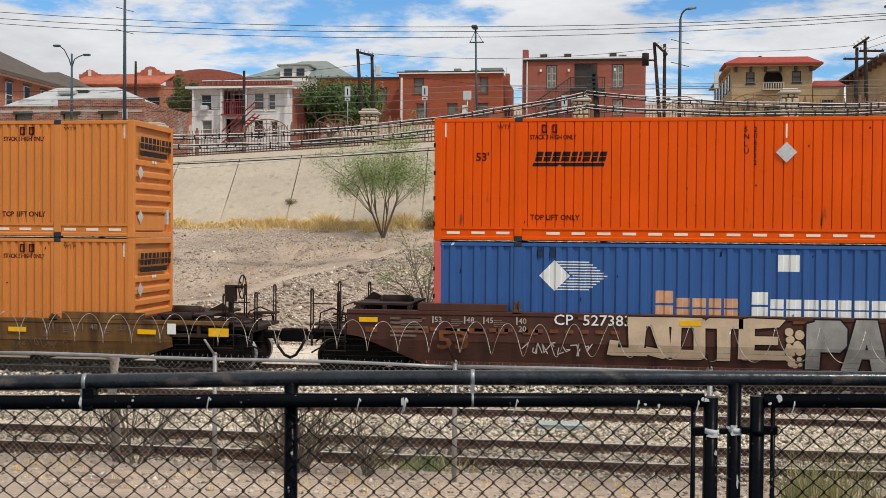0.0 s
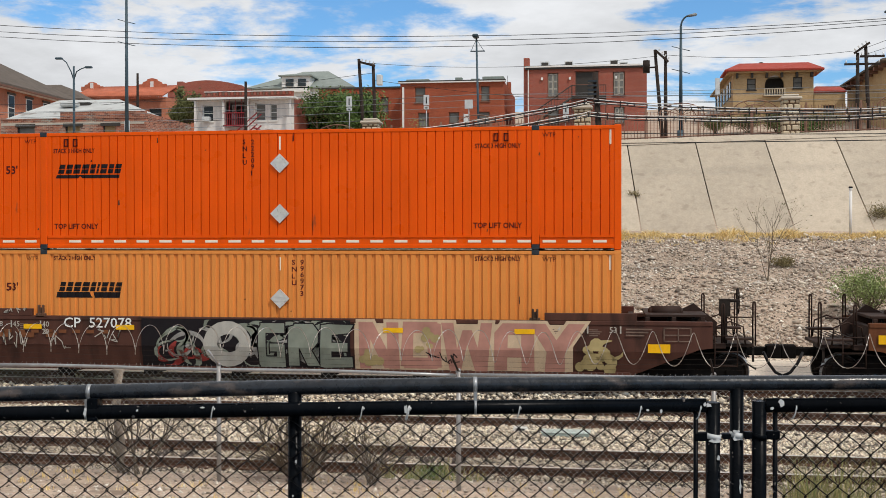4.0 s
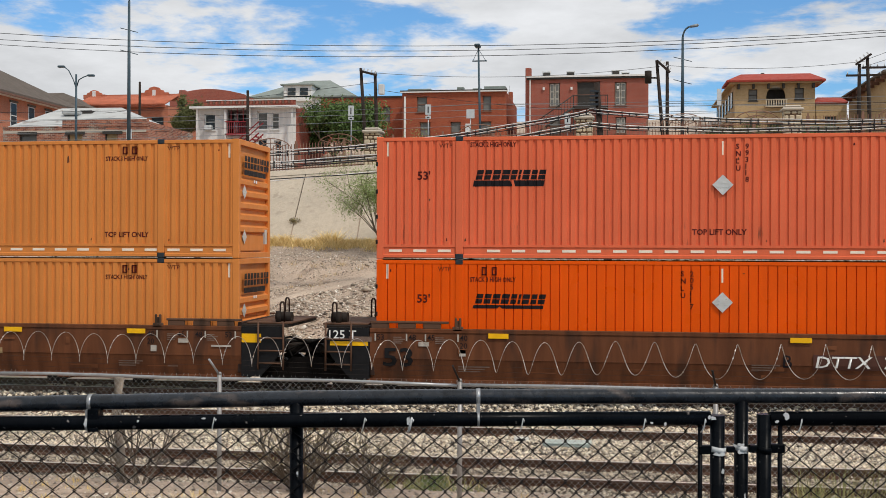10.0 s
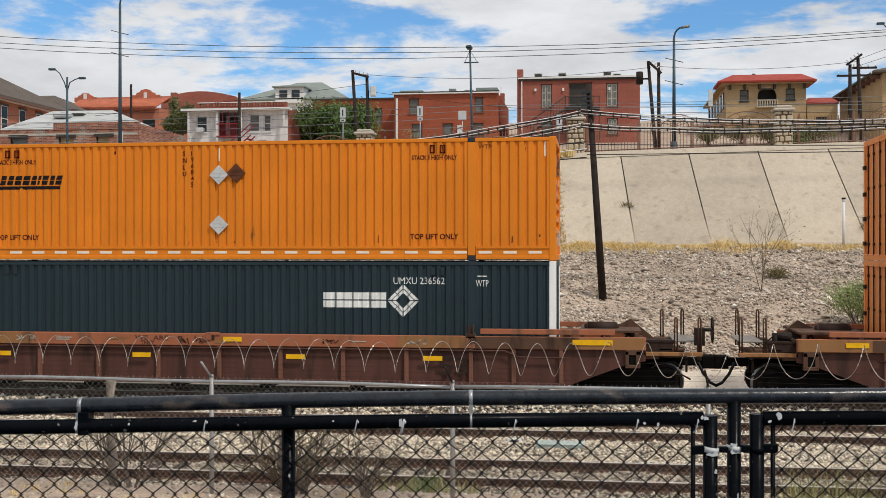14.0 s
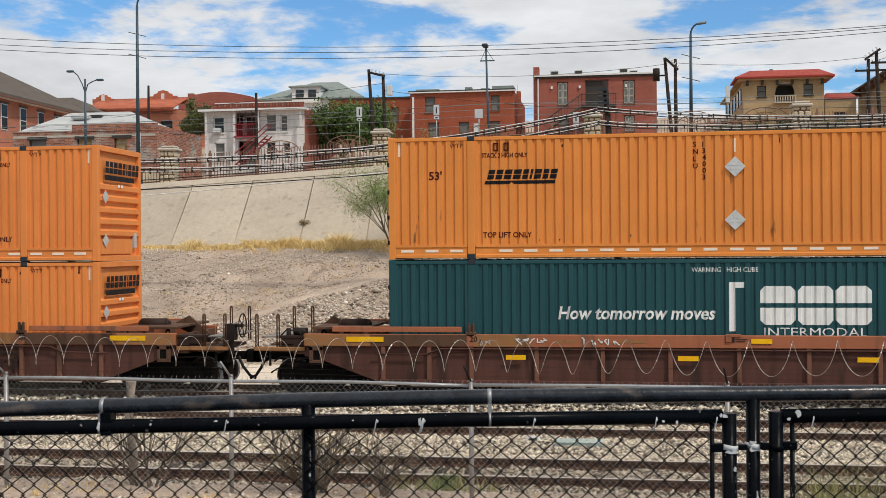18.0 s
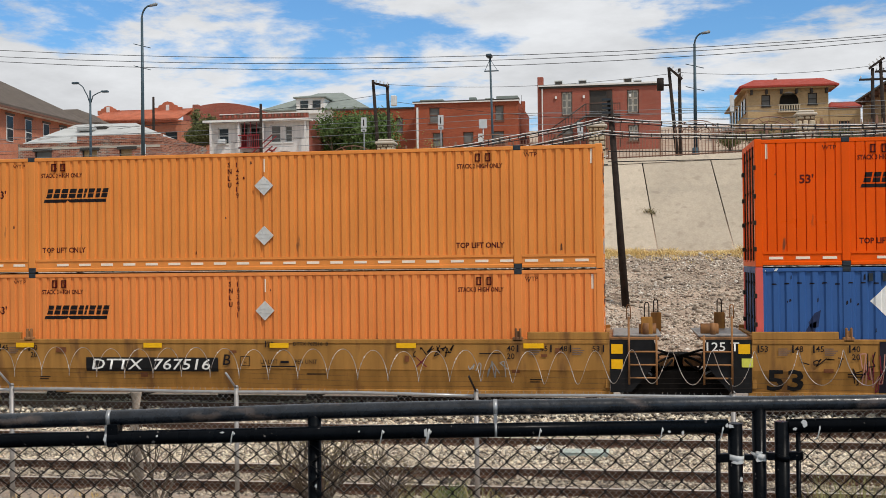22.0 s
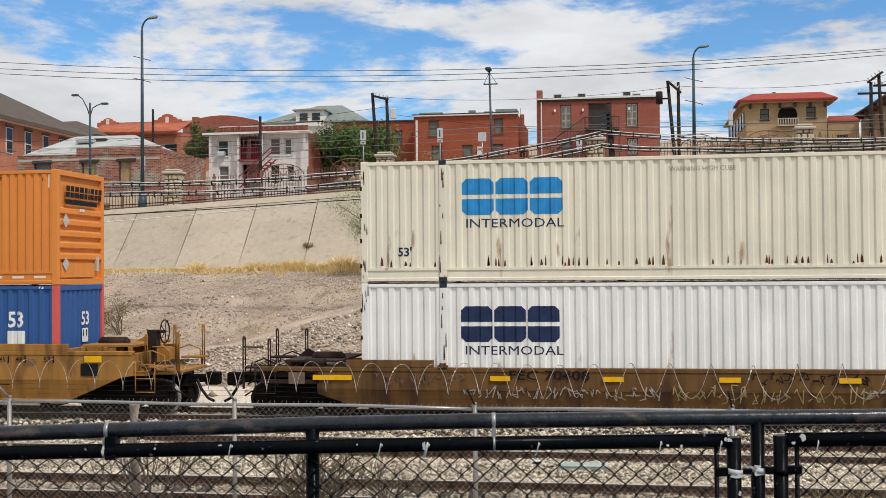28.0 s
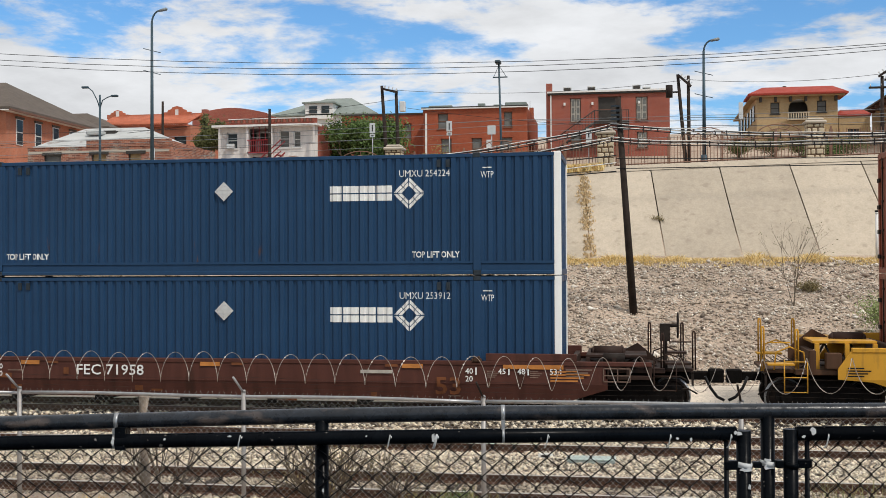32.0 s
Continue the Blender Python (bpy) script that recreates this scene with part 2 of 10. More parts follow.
M_FINE = material("faint_stencil_paint", (0.17, 0.115, 0.09), 0.7, vary=0.3, scale=6, grain=0.25)
M_NAVYMARK = material("navy_lettering", (0.022, 0.035, 0.09), 0.5, vary=0.2, scale=4)
M_CYAN = material("bright_blue_lettering", (0.03, 0.26, 0.58), 0.5, vary=0.15, scale=3)
M_COPPER = material("faded_copper_lettering", (0.62, 0.34, 0.20), 0.5, vary=0.15, scale=4)
M_CHORDMARK = material("faded_orange_lettering", (0.48, 0.19, 0.05), 0.6, vary=0.2, scale=4)
M_RUST = material("rust_stain", (0.11, 0.042, 0.022), 0.9, vary=0.3, scale=9)
M_REFLECT = material("yellow_reflector", (0.85, 0.46, 0.01), 0.35, vary=0.08, scale=6)
M_LIME = material("lime_tag", (0.62, 0.62, 0.10), 0.45, vary=0.1, scale=6)
M_TAPE = material("white_reflective_tape", (0.86, 0.74, 0.60), 0.4, vary=0.06, scale=4)
M_DIAMOND = material("brushed_placard", (0.60, 0.60, 0.58), 0.35, 0.3, vary=0.1, scale=9)
M_CASTING = material("dark_steel_casting", (0.035, 0.045, 0.055), 0.55, 0.4, vary=0.2, scale=9)
M_CHALK = material("graffiti_white_line", (0.62, 0.60, 0.56), 0.55, vary=0.12, scale=3)
M_PALE = material("graffiti_pale_silver", (0.40, 0.385, 0.345), 0.5, vary=0.14, scale=2.0, grain=0.08, streak=0.12)
M_SILVER = material("graffiti_silver", (0.30, 0.29, 0.27), 0.5, vary=0.28, scale=2.0, grain=0.12, streak=0.15)
M_TAN = material("graffiti_tan", (0.55, 0.415, 0.28), 0.55, vary=0.15, scale=2.5, grain=0.1)
M_GRPINK = material("graffiti_pink", (0.42, 0.21, 0.165), 0.55, vary=0.2, scale=2.5)
M_GRGREEN = material("graffiti_grey_green", (0.20, 0.22, 0.18), 0.55, vary=0.25, scale=2.5)
M_GRYEL = material("graffiti_dull_yellow", (0.38, 0.30, 0.14), 0.55, vary=0.25, scale=2.5)
M_GRDARK = material("graffiti_near_black", (0.014, 0.012, 0.020), 0.55, vary=0.3, scale=2.5)
M_GRPURPLE = material("graffiti_dark_plum", (0.030, 0.018, 0.034), 0.55, vary=0.3, scale=2.5)
M_GRMAROON = material("graffiti_maroon", (0.17, 0.022, 0.035), 0.55, vary=0.3, scale=2.5)
M_GRRED = material("graffiti_red", (0.24, 0.035, 0.03), 0.55, vary=0.25, scale=2.5)

M_PIPE = material("chipped_black_pipe_paint", (0.0025, 0.0035, 0.005), 0.30, vary=0.25, scale=9, grain=0.2, grain_scale=70, bump=0.06, bump_scale=30,
                  dirt=(0.20, 0.18, 0.17), dirt_amount=-0.15, dirt_scale=42, spec=0.05)
M_PIPEWORN = material("worn_black_pipe_paint", (0.012, 0.015, 0.020), 0.28, vary=0.5, scale=14, grain=0.4, grain_scale=45, bump=0.12, bump_scale=26,
                      dirt=(0.085, 0.066, 0.058), dirt_amount=0.16, dirt_scale=16, dirt_stretch=(0.5, 1, 1), spec=0.40)
M_WIREBLACK = material("black_fence_wire", (0.003, 0.003, 0.0035), 0.6, vary=0.2, scale=20, spec=0.05)
M_GALV = material("galvanised_steel", (0.34, 0.345, 0.35), 0.45, 0.6, vary=0.15, scale=8, grain=0.1)
M_WIREGALV = material("weathered_galvanised_wire", (0.30, 0.29, 0.28), 0.5, 0.5, vary=0.2, scale=10)
M_RAZOR = material("bright_razor_wire", (0.44, 0.40, 0.36), 0.45, 0.5, vary=0.3, scale=10)
M_TIEWIRE = material("pale_tie_wire", (0.52, 0.53, 0.53), 0.5, 0.0, vary=0.15, scale=20)
M_WOODPOST = material("weathered_grey_wood", (0.24, 0.20, 0.16), 0.9, vary=0.3, scale=6, grain=0.25, grain_scale=40, bump=0.5, bump_scale=30)
M_WOODDARK = material("dark_creosoted_wood", (0.030, 0.022, 0.018), 0.85, vary=0.35, scale=3, grain=0.3, grain_scale=30, bump=0.5, bump_scale=20)
M_TIE = material("railway_sleeper_wood", (0.045, 0.035, 0.028), 0.9, vary=0.3, scale=5, grain=0.25, bump=0.5, bump_scale=25, per_object=0.2)
M_RAIL = material("rusty_rail_steel", (0.080, 0.042, 0.026), 0.7, 0.2, vary=0.25, scale=4, grain=0.2, bump=0.15, bump_scale=30)
# worn rail head, made paler so the colour itself carries the sky gleam
M_RAILTOP = material("worn_rail_head", (0.58, 0.55, 0.51), 0.35, 0.3, vary=0.1, scale=5)
M_CONCRETE = material("pale_concrete", (0.455, 0.39, 0.305), 0.85, vary=0.07, scale=0.5, grain=0.09, grain_scale=14, bump=0.15, bump_scale=20,
                      dirt=(0.35, 0.295, 0.23), dirt_amount=0.10, dirt_scale=2.2, per_object=0.09, streak=0.08)
M_KERB = material("concrete_kerb", (0.46, 0.41, 0.34), 0.85, vary=0.1, scale=2, grain=0.08)
M_ASPHALT = material("asphalt", (0.055, 0.055, 0.055), 0.9, vary=0.15, scale=2, grain=0.2)
M_JOINT = material("dark_joint_filler", (0.07, 0.06, 0.05), 0.9, vary=0.2)
M_LAMPPOST = material("blue_grey_lamp_paint", (0.055, 0.085, 0.105), 0.45, 0.2, vary=0.12, scale=2)
M_LAMPGREY = material("grey_lamp_head", (0.22, 0.24, 0.25), 0.5, 0.2, vary=0.1, scale=4)
M_IRON = material("rust_brown_iron_railing", (0.24, 0.135, 0.095), 0.6, 0.2, vary=0.2, scale=3)
M_CABLE = material("black_cable", (0.02, 0.02, 0.022), 0.6, vary=0.1)
M_CABLEPALE = material("grey_cable_sheath", (0.74, 0.73, 0.69), 0.5, vary=0.2, scale=3)
M_LIMESTONE = material("pale_cut_stone", (0.50, 0.42, 0.30), 0.85, vary=0.12, scale=3, grain=0.1, bump=0.3, per_object=0.12)
M_MORTAR = material("mortar", (0.13, 0.085, 0.055), 0.9, vary=0.15, scale=8)
def brick_material(name, brick_a, brick_b, mortar, scale=1.0, dirt=None, amount=0.1):
    """Far brickwork: courses of 75 mm, seen only as a fine texture."""
    m = material(name, brick_a, 0.85, vary=0.14, scale=0.35, grain=0.10, grain_scale=6, dirt=dirt, dirt_amount=amount, dirt_scale=0.5)
    n, l = m.node_tree.nodes, m.node_tree.links
    bsdf = n["Principled BSDF"]
    base = bsdf.inputs["Base Color"].links[0].from_socket
    at = n.new("ShaderNodeTexCoord").outputs["Object"]
    split = n.new("ShaderNodeSeparateXYZ")
    l.new(at, split.inputs[0])
    add = n.new("ShaderNodeMath")
    l.new(split.outputs[0], add.inputs[0])
    l.new(split.outputs[1], add.inputs[1])
    join = n.new("ShaderNodeCombineXYZ")
    l.new(add.outputs[0], join.inputs[0])
    l.new(split.outputs[2], join.inputs[1])
    tex = n.new("ShaderNodeTexBrick")
    tex.inputs["Scale"].default_value = 1.0
    tex.inputs["Brick Width"].default_value, tex.inputs["Row Height"].default_value = 0.22 * scale, 0.078 * scale
    tex.inputs["Mortar Size"].default_value = 0.008
    tex.inputs["Color1"].default_value, tex.inputs["Color2"].default_value = (1, 1, 1, 1), (*[b / a for a, b in zip(brick_a, brick_b)], 1)
    tex.inputs["Mortar"].default_value = (*[b / a for a, b in zip(brick_a, mortar)], 1)
    l.new(join.outputs[0], tex.inputs["Vector"])
    mul = n.new("ShaderNodeMix")
    mul.data_type, mul.blend_type = "RGBA", "MULTIPLY"
    mul.inputs[0].default_value = 1.0
    l.new(base, mul.inputs[6])
    l.new(tex.outputs[0], mul.inputs[7])
    l.new(mul.outputs[2], bsdf.inputs["Base Color"])
    return m


B_RED = brick_material("red_brick", (0.33, 0.085, 0.055), (0.27, 0.07, 0.05), (0.30, 0.16, 0.12))
B_ORANGE = brick_material("orange_brick", (0.33, 0.074, 0.034), (0.26, 0.058, 0.030), (0.31, 0.13, 0.075))
B_OLD = brick_material("old_patched_brick", (0.38, 0.145, 0.09), (0.15, 0.06, 0.045), (0.38, 0.28, 0.21), 1.35, dirt=(0.40, 0.32, 0.245), amount=0.40)
B_BUFF = brick_material("buff_brick", (0.44, 0.31, 0.16), (0.38, 0.26, 0.13), (0.42, 0.32, 0.2))
B_PEACH = brick_material("peach_brick", (0.48, 0.17, 0.095), (0.42, 0.15, 0.085), (0.42, 0.22, 0.15))
B_STUCCO = material("white_stucco", (0.68, 0.65, 0.62), 0.85, vary=0.08, scale=1.2, grain=0.05, grain_scale=12, dirt=(0.45, 0.38, 0.34), dirt_amount=0.06, streak=0.1)
R_TILE = material("red_clay_tiles", (0.44, 0.135, 0.075), 0.75, vary=0.18, scale=1.2, grain=0.15, grain_scale=8)
R_RED = material("red_metal_roof", (0.33, 0.05, 0.032), 0.6, vary=0.1, scale=1.2)
R_GREY = material("grey_green_shingles", (0.22, 0.25, 0.23), 0.85, vary=0.12, scale=1, grain=0.12, grain_scale=8)
R_BROWN = material("brown_shingles", (0.115, 0.095, 0.080), 0.9, vary=0.12, scale=1, grain=0.15, grain_scale=8)
R_SILVER = material("silver_roof_coating", (0.44, 0.45, 0.44), 0.6, vary=0.12, scale=0.8, grain=0.06, dirt=(0.25, 0.22, 0.2), dirt_amount=0.05)
T_WHITE = material("white_trim", (0.70, 0.69, 0.66), 0.6, vary=0.06, scale=3)
T_DARK = material("dark_trim", (0.05, 0.045, 0.04), 0.6, vary=0.1, scale=3)
T_BROWN = material("brown_window_trim", (0.16, 0.085, 0.06), 0.65, vary=0.15, scale=3)
T_SHUTTER = material("weathered_grey_shutter", (0.38, 0.36, 0.31), 0.75, vary=0.2, scale=3, grain=0.1)
T_PLY = material("weathered_plywood", (0.36, 0.25, 0.13), 0.8, vary=0.2, scale=3, grain=0.15)
T_REDPAINT = material("red_painted_iron", (0.28, 0.035, 0.04), 0.55, vary=0.15, scale=3)
GLASS = material("window_glass", (0.035, 0.045, 0.05), 0.08, vary=0.3, scale=0.7)
CURTAIN = material("drawn_blind", (0.15, 0.15, 0.14), 0.7, vary=0.15, scale=2)
LEAF = material("bush_leaves", (0.085, 0.125, 0.035), 0.7, vary=0.35, scale=1.2)
LEAF_PALE = material("palo_verde_leaves", (0.25, 0.32, 0.12), 0.7, vary=0.3, scale=1.2)
LEAF_DARK = material("dark_tree_leaves", (0.085, 0.135, 0.040), 0.7, vary=0.4, scale=0.9)
LEAF_OLIVE = material("olive_tree_leaves", (0.13, 0.14, 0.055), 0.7, vary=0.35, scale=0.9)
LEAF_DRY = material("dry_weed", (0.24, 0.20, 0.10), 0.85, vary=0.3, scale=2)
BARK_DEAD = material("dead_grey_wood", (0.11, 0.088, 0.066), 0.9, vary=0.35, scale=6)
BARK = material("grey_brown_bark", (0.13, 0.105, 0.075), 0.9, vary=0.25, scale=4)
SIGNBACK = material("sign_aluminium", (0.62, 0.63, 0.62), 0.5, 0.3, vary=0.08, scale=4)
TURQ = material("faded_turquoise_paint", (0.40, 0.48, 0.45), 0.5, vary=0.15, scale=4)


# ---- tools ----
def box(bm, x0, x1, y0, y1, z0, z1):
    v = [bm.verts.new(p) for p in ((x0, y0, z0), (x1, y0, z0), (x1, y1, z0), (x0, y1, z0), (x0, y0, z1), (x1, y0, z1), (x1, y1, z1), (x0, y1, z1))]
    for f in ((0, 3, 2, 1), (4, 5, 6, 7), (0, 1, 5, 4), (1, 2, 6, 5), (2, 3, 7, 6), (3, 0, 4, 7)):
        bm.faces.new([v[i] for i in f])


def rod(bm, a, b, r, r2=None, n=8, caps=True):
    a, b = Vector(a), Vector(b)
    r2 = r if r2 is None else r2
    q = (b - a).to_track_quat("Z", "Y")
    rings = []
    for p, rad in ((a, r), (b, r2)):
        rings.append([bm.verts.new(p + q @ Vector((rad * math.cos(2 * math.pi * i / n), rad * math.sin(2 * math.pi * i / n), 0))) for i in range(n)])
    for i in range(n):
        f = bm.faces.new((rings[0][i], rings[0][(i + 1) % n], rings[1][(i + 1) % n], rings[1][i]))
        f.smooth = n > 5
    if caps:
        bm.faces.new(rings[0][::-1])
        bm.faces.new(rings[1])


def tube(bm, pts, r, n=5):
    """A bent rod through the points, in one skin."""
    rings, pts = [], [Vector(p) for p in pts]
    for i, p in enumerate(pts):
        d = (pts[min(i + 1, len(pts) - 1)] - pts[max(i - 1, 0)]).normalized()
        q = d.to_track_quat("Z", "Y")
        rings.append([bm.verts.new(p + q @ Vector((r * math.cos(2 * math.pi * k / n), r * math.sin(2 * math.pi * k / n), 0))) for k in range(n)])
    for a, b in zip(rings, rings[1:]):
        for k in range(n):
            f = bm.faces.new((a[k], a[(k + 1) % n], b[(k + 1) % n], b[k]))
            f.smooth = True
    bm.faces.new(rings[0][::-1])
    bm.faces.new(rings[-1])


def prism(bm, pts, y0, y1):
    """An outline of (x, z) points, drawn out from y0 to y1."""
    a = [bm.verts.new((x, y0, z)) for x, z in pts]
    b = [bm.verts.new((x, y1, z)) for x, z in pts]
    bm.faces.new(a)
    bm.faces.new(b[::-1])
    for i in range(len(pts)):
        j = (i + 1) % len(pts)
        bm.faces.new((a[j], a[i], b[i], b[j]))


def soften(bm, width=0.01):
    bmesh.ops.recalc_face_normals(bm, faces=bm.faces)
    bmesh.ops.bevel(bm, geom=[e for e in bm.edges if len(e.link_faces) == 2 and e.calc_face_angle(0) > 0.6], offset=width, segments=1, affect="EDGES", profile=0.5)


def mesh_of(bm, name, mat):
    me = bpy.data.meshes.new(name)
    bm.to_mesh(me)
    bm.free()
    me.materials.append(mat)
    return me


def part(name, bm, mat, parent, label="", fix=True):
    if fix:
        bmesh.ops.recalc_face_normals(bm, faces=bm.faces)
    ob = new(name, mesh_of(bm, name, mat))
    ob.parent = parent
    return tagged(ob, label)


def bpart(name, mat, parent, boxes, label="", bevel=0.0):
    bm = bmesh.new()
    for b in boxes:
        box(bm, *b)
    if bevel:
        soften(bm, bevel)
    return part(name, bm, mat, parent, label)


def thing(name, m, label, category, group="", kind=""):
    ob = new(name)
    ob.matrix_basis = m
    ob.empty_display_size = 0.2
    return tagged(ob, label, category, group, kind)


def solo(name, bm, mat, label, category="", group="", kind="", fix=True):
    if fix:
        bmesh.ops.recalc_face_normals(bm, faces=bm.faces)
    return tagged(new(name, mesh_of(bm, name, mat)), label, category, group, kind)


def soup(name, verts, faces, mat, smooth=False):
    me = bpy.data.meshes.new(name)
    me.from_pydata(verts, [], faces)
    me.materials.append(mat)
    if smooth:
        me.polygons.foreach_set("use_smooth", [True] * len(me.polygons))
    me.update()
    return me


def lettering(text, height, width=None, slant=0.0, bold=0.024):
    """A flat bmesh of a text, lower left corner at the origin, in x and z, of the given capital height."""
    curve = bpy.data.curves.new("letters", "FONT")
    curve.body, curve.size, curve.resolution_u, curve.shear, curve.offset = text, 1.0, 2, slant, bold if bold > 0.04 or not set(text) & set("MW") else 0.0
    ob = bpy.data.objects.new("letters", curve)
    me = bpy.data.meshes.new_from_object(ob)
    bpy.data.objects.remove(ob)
    bm = bmesh.new()
    bm.from_mesh(me)
    bpy.data.meshes.remove(me)
    if not bm.verts:
        return bm
    xs, ys = [v.co.x for v in bm.verts], [v.co.y for v in bm.verts]
    k = height / 0.70
    kx = width / (max(xs) - min(xs)) if width else k
    x0, y0 = min(xs), min(min(ys), 0.0) if "," in text else min(ys)
    for v in bm.verts:
        v.co = Vector(((v.co.x - x0) * kx, 0, (v.co.y - y0) * k))
    return bm


def polygons(polys):
    bm = bmesh.new()
    for p in polys:
        bm.faces.new([bm.verts.new((x, 0, z)) for x, z in p])
    return bm


def place(bm, x, z, breaks=(), depth=None, skin=0.005):
    """Lays a flat marking at (x, z) of a side wall; where the wall is folded it follows the folds."""
    for v in bm.verts:
        v.co.x, v.co.z = v.co.x + x, v.co.z + z
    if depth and bm.verts:
        lo, hi = min(v.co.x for v in bm.verts), max(v.co.x for v in bm.verts)
        for b in breaks:
            if lo + 1e-4 < b < hi - 1e-4:
                bmesh.ops.bisect_plane(bm, geom=bm.verts[:] + bm.edges[:] + bm.faces[:], plane_co=(b, 0, 0), plane_no=(1, 0, 0))
    for v in bm.verts:
        v.co.y = (depth(v.co.x) if depth else 0.0) - skin
    for f in bm.faces:
        f.normal_update()
        if f.normal.y > 0:
            f.normal_flip()
    return bm


# ---- the ground and the tracks ----
Z_ROAD_X = ((-60, 5.4), (-30, 6.25), (-21.8, 6.72), (-11.1, 7.32), (-1.0, 7.86), (8.4, 8.12), (30, 8.6))
BASE_Z = 3.55
LEAN = math.tan(radians(5.4))


def road_z(x):
    return float(np.interp(x, [p[0] for p in Z_ROAD_X], [p[1] for p in Z_ROAD_X]))


def wall_top_y(x):
    return 52.6


def wall_base_y(x):
    return wall_top_y(x) - 1.28 * (road_z(x) - BASE_Z)


def hill_z(x, y):
    """The hillside behind the road, where the houses stand."""
    zr = road_z(x)
    return float(np.interp(y, (62, 70, 88, 105, 140, 220, 600, 2500), (zr, zr + 1.0, max(zr + 2.2, 9.6), 13.2, 19.0, 21.0, 22, 22)))


def ground_z(x, y, rough=True):
    bank = noise.noise((x * 0.35, y * 0.35, 3)) * 0.24 + noise.noise((x * 1.1, y * 1.1, 8)) * 0.05 if rough else 0.0
    if y < 31:
        z = float(np.interp(y, (-4000, 4.6, 5.2, 12.6, 14.5, 16.2, 16.9, 31), (1.95, 1.95, 1.85, 0.52, 0.40, -0.05, -0.26, -0.24)))
        return z + (bank * 0.25 if 5.2 < y < 16 else 0.0)
    yb = wall_base_y(x)
    if y < yb:
        k = (y - 31) / (yb - 31)
        return -0.24 + (BASE_Z + 0.24) * min(1, k * 1.06) + bank * min(1, 6 * k * (1.02 - k))
    if y < 54.0:
        return float(np.interp(y, (yb, wall_top_y(x) + 0.3, 54.0), (BASE_Z - 0.1, road_z(x) - 0.14, road_z(x) - 0.12)))
    if y < 62:
        return road_z(x) - 0.12
    return hill_z(x, y)


def soil_material():
    m = material("dry_soil_and_gravel", (0.40, 0.315, 0.245), 0.95, vary=0.22, scale=0.5, grain=0.28, grain_scale=14, bump=0.6, bump_scale=9, dirt=(0.19, 0.14, 0.105), dirt_amount=0.12, dirt_scale=1.1)
    return m


M_SOIL = soil_material()
xs = [-900, -400, -200, -120, -80, -60, -45] + [-36 + 0.6 * i for i in range(91)] + [22, 28, 36, 50, 80, 150, 400, 900]
ys = [-900, -200, -60, -20, 0, 3, 4.6, 5.2] + [6 + 0.5 * i for i in range(22)] + [17, 19, 22, 25, 28, 30, 31] + [31.5 + 0.5 * i for i in range(45)] + [54.0, 55, 58, 62, 66, 70, 78, 88, 96, 105, 120, 140, 180, 220, 400, 800, 2500]
verts = [(x, y, ground_z(x, y)) for y in ys for x in xs]
nx = len(xs)
faces = [(j * nx + i, j * nx + i + 1, (j + 1) * nx + i + 1, (j + 1) * nx + i) for j in range(len(ys) - 1) for i in range(nx - 1)]
ground = new("ground", soup("ground", verts, faces, M_SOIL, True))
tagged(ground, "dry stony soil rising as a bank behind the tracks", "ground", kind="structure")

# unseen paved strip under the camera, kept dark so the pipes get little bounce
bm = bmesh.new()
box(bm, -40, 40, -30, 4.55, 1.80, 1.965)
solo("pavement", bm, M_ASPHALT, "dark asphalt paving beside the black fence", "pavement", kind="structure")


def path_y(x):
    """The beaten path that climbs the bank to the right."""
    return 35.8 + (x + 13.7) * 1.296


def bare_soil(x, y):
    """Size of the stones: small on the bare soil above the path, full in the gravel below it."""
    k = y - path_y(x) + 1.2 * noise.noise((x * 0.4, y * 0.4, 21))
    patch = 0.75 + 0.25 * noise.noise((x * 0.8, y * 0.8, 33))
    return float(np.interp(k, (-0.9, -0.2, 0.2, 1.2), (1.0, 0.42, 0.45, 0.72))) * (patch if k > 0 else 1.0)


def stones(name, count, region, z_of, size, mat, seed, label, flat=0.7):
    """Loose stones: jittered eight-sided lumps, joined."""
    rng = np.random.default_rng(seed)
    x, y = rng.uniform(region[0], region[1], count), rng.uniform(region[2], region[3], count)
    s = rng.uniform(size[0], size[1], count) * (0.7 + 0.6 * rng.random(count) ** 3)
    if name == "scree":
        s *= np.array([bare_soil(a, b) for a, b in zip(x, y)])
    base = np.array([(1, 0, 0), (-1, 0, 0), (0, 1, 0), (0, -1, 0), (0, 0, 1), (0, 0, -1)], float)
    v = base[None] * rng.uniform(0.6, 1.25, (count, 6, 1)) + rng.uniform(-0.35, 0.35, (count, 6, 3))
    v[:, :, 2] *= flat
    v *= s[:, None, None]
    z = np.array([z_of(a, b) for a, b in zip(x, y)])
    v += np.stack([x, y, z + s * 0.3], 1)[:, None, :]
    tri = np.array([(0, 2, 4), (2, 1, 4), (1, 3, 4), (3, 0, 4), (2, 0, 5), (1, 2, 5), (3, 1, 5), (0, 3, 5)])
    f = (tri[None] + 6 * np.arange(count)[:, None, None]).reshape(-1, 3)
    me = bpy.data.meshes.new(name)
    me.vertices.add(count * 6)
    me.vertices.foreach_set("co", v.reshape(-1))
    me.loops.add(len(f) * 3)
    me.loops.foreach_set("vertex_index", f.reshape(-1))
    me.polygons.add(len(f))
    me.polygons.foreach_set("loop_start", np.arange(len(f)) * 3)
    me.polygons.foreach_set("loop_total", np.full(len(f), 3))
    me.update(calc_edges=True)
    me.materials.append(mat)
    return tagged(new(name, me), label, "gravel", kind="stuff")


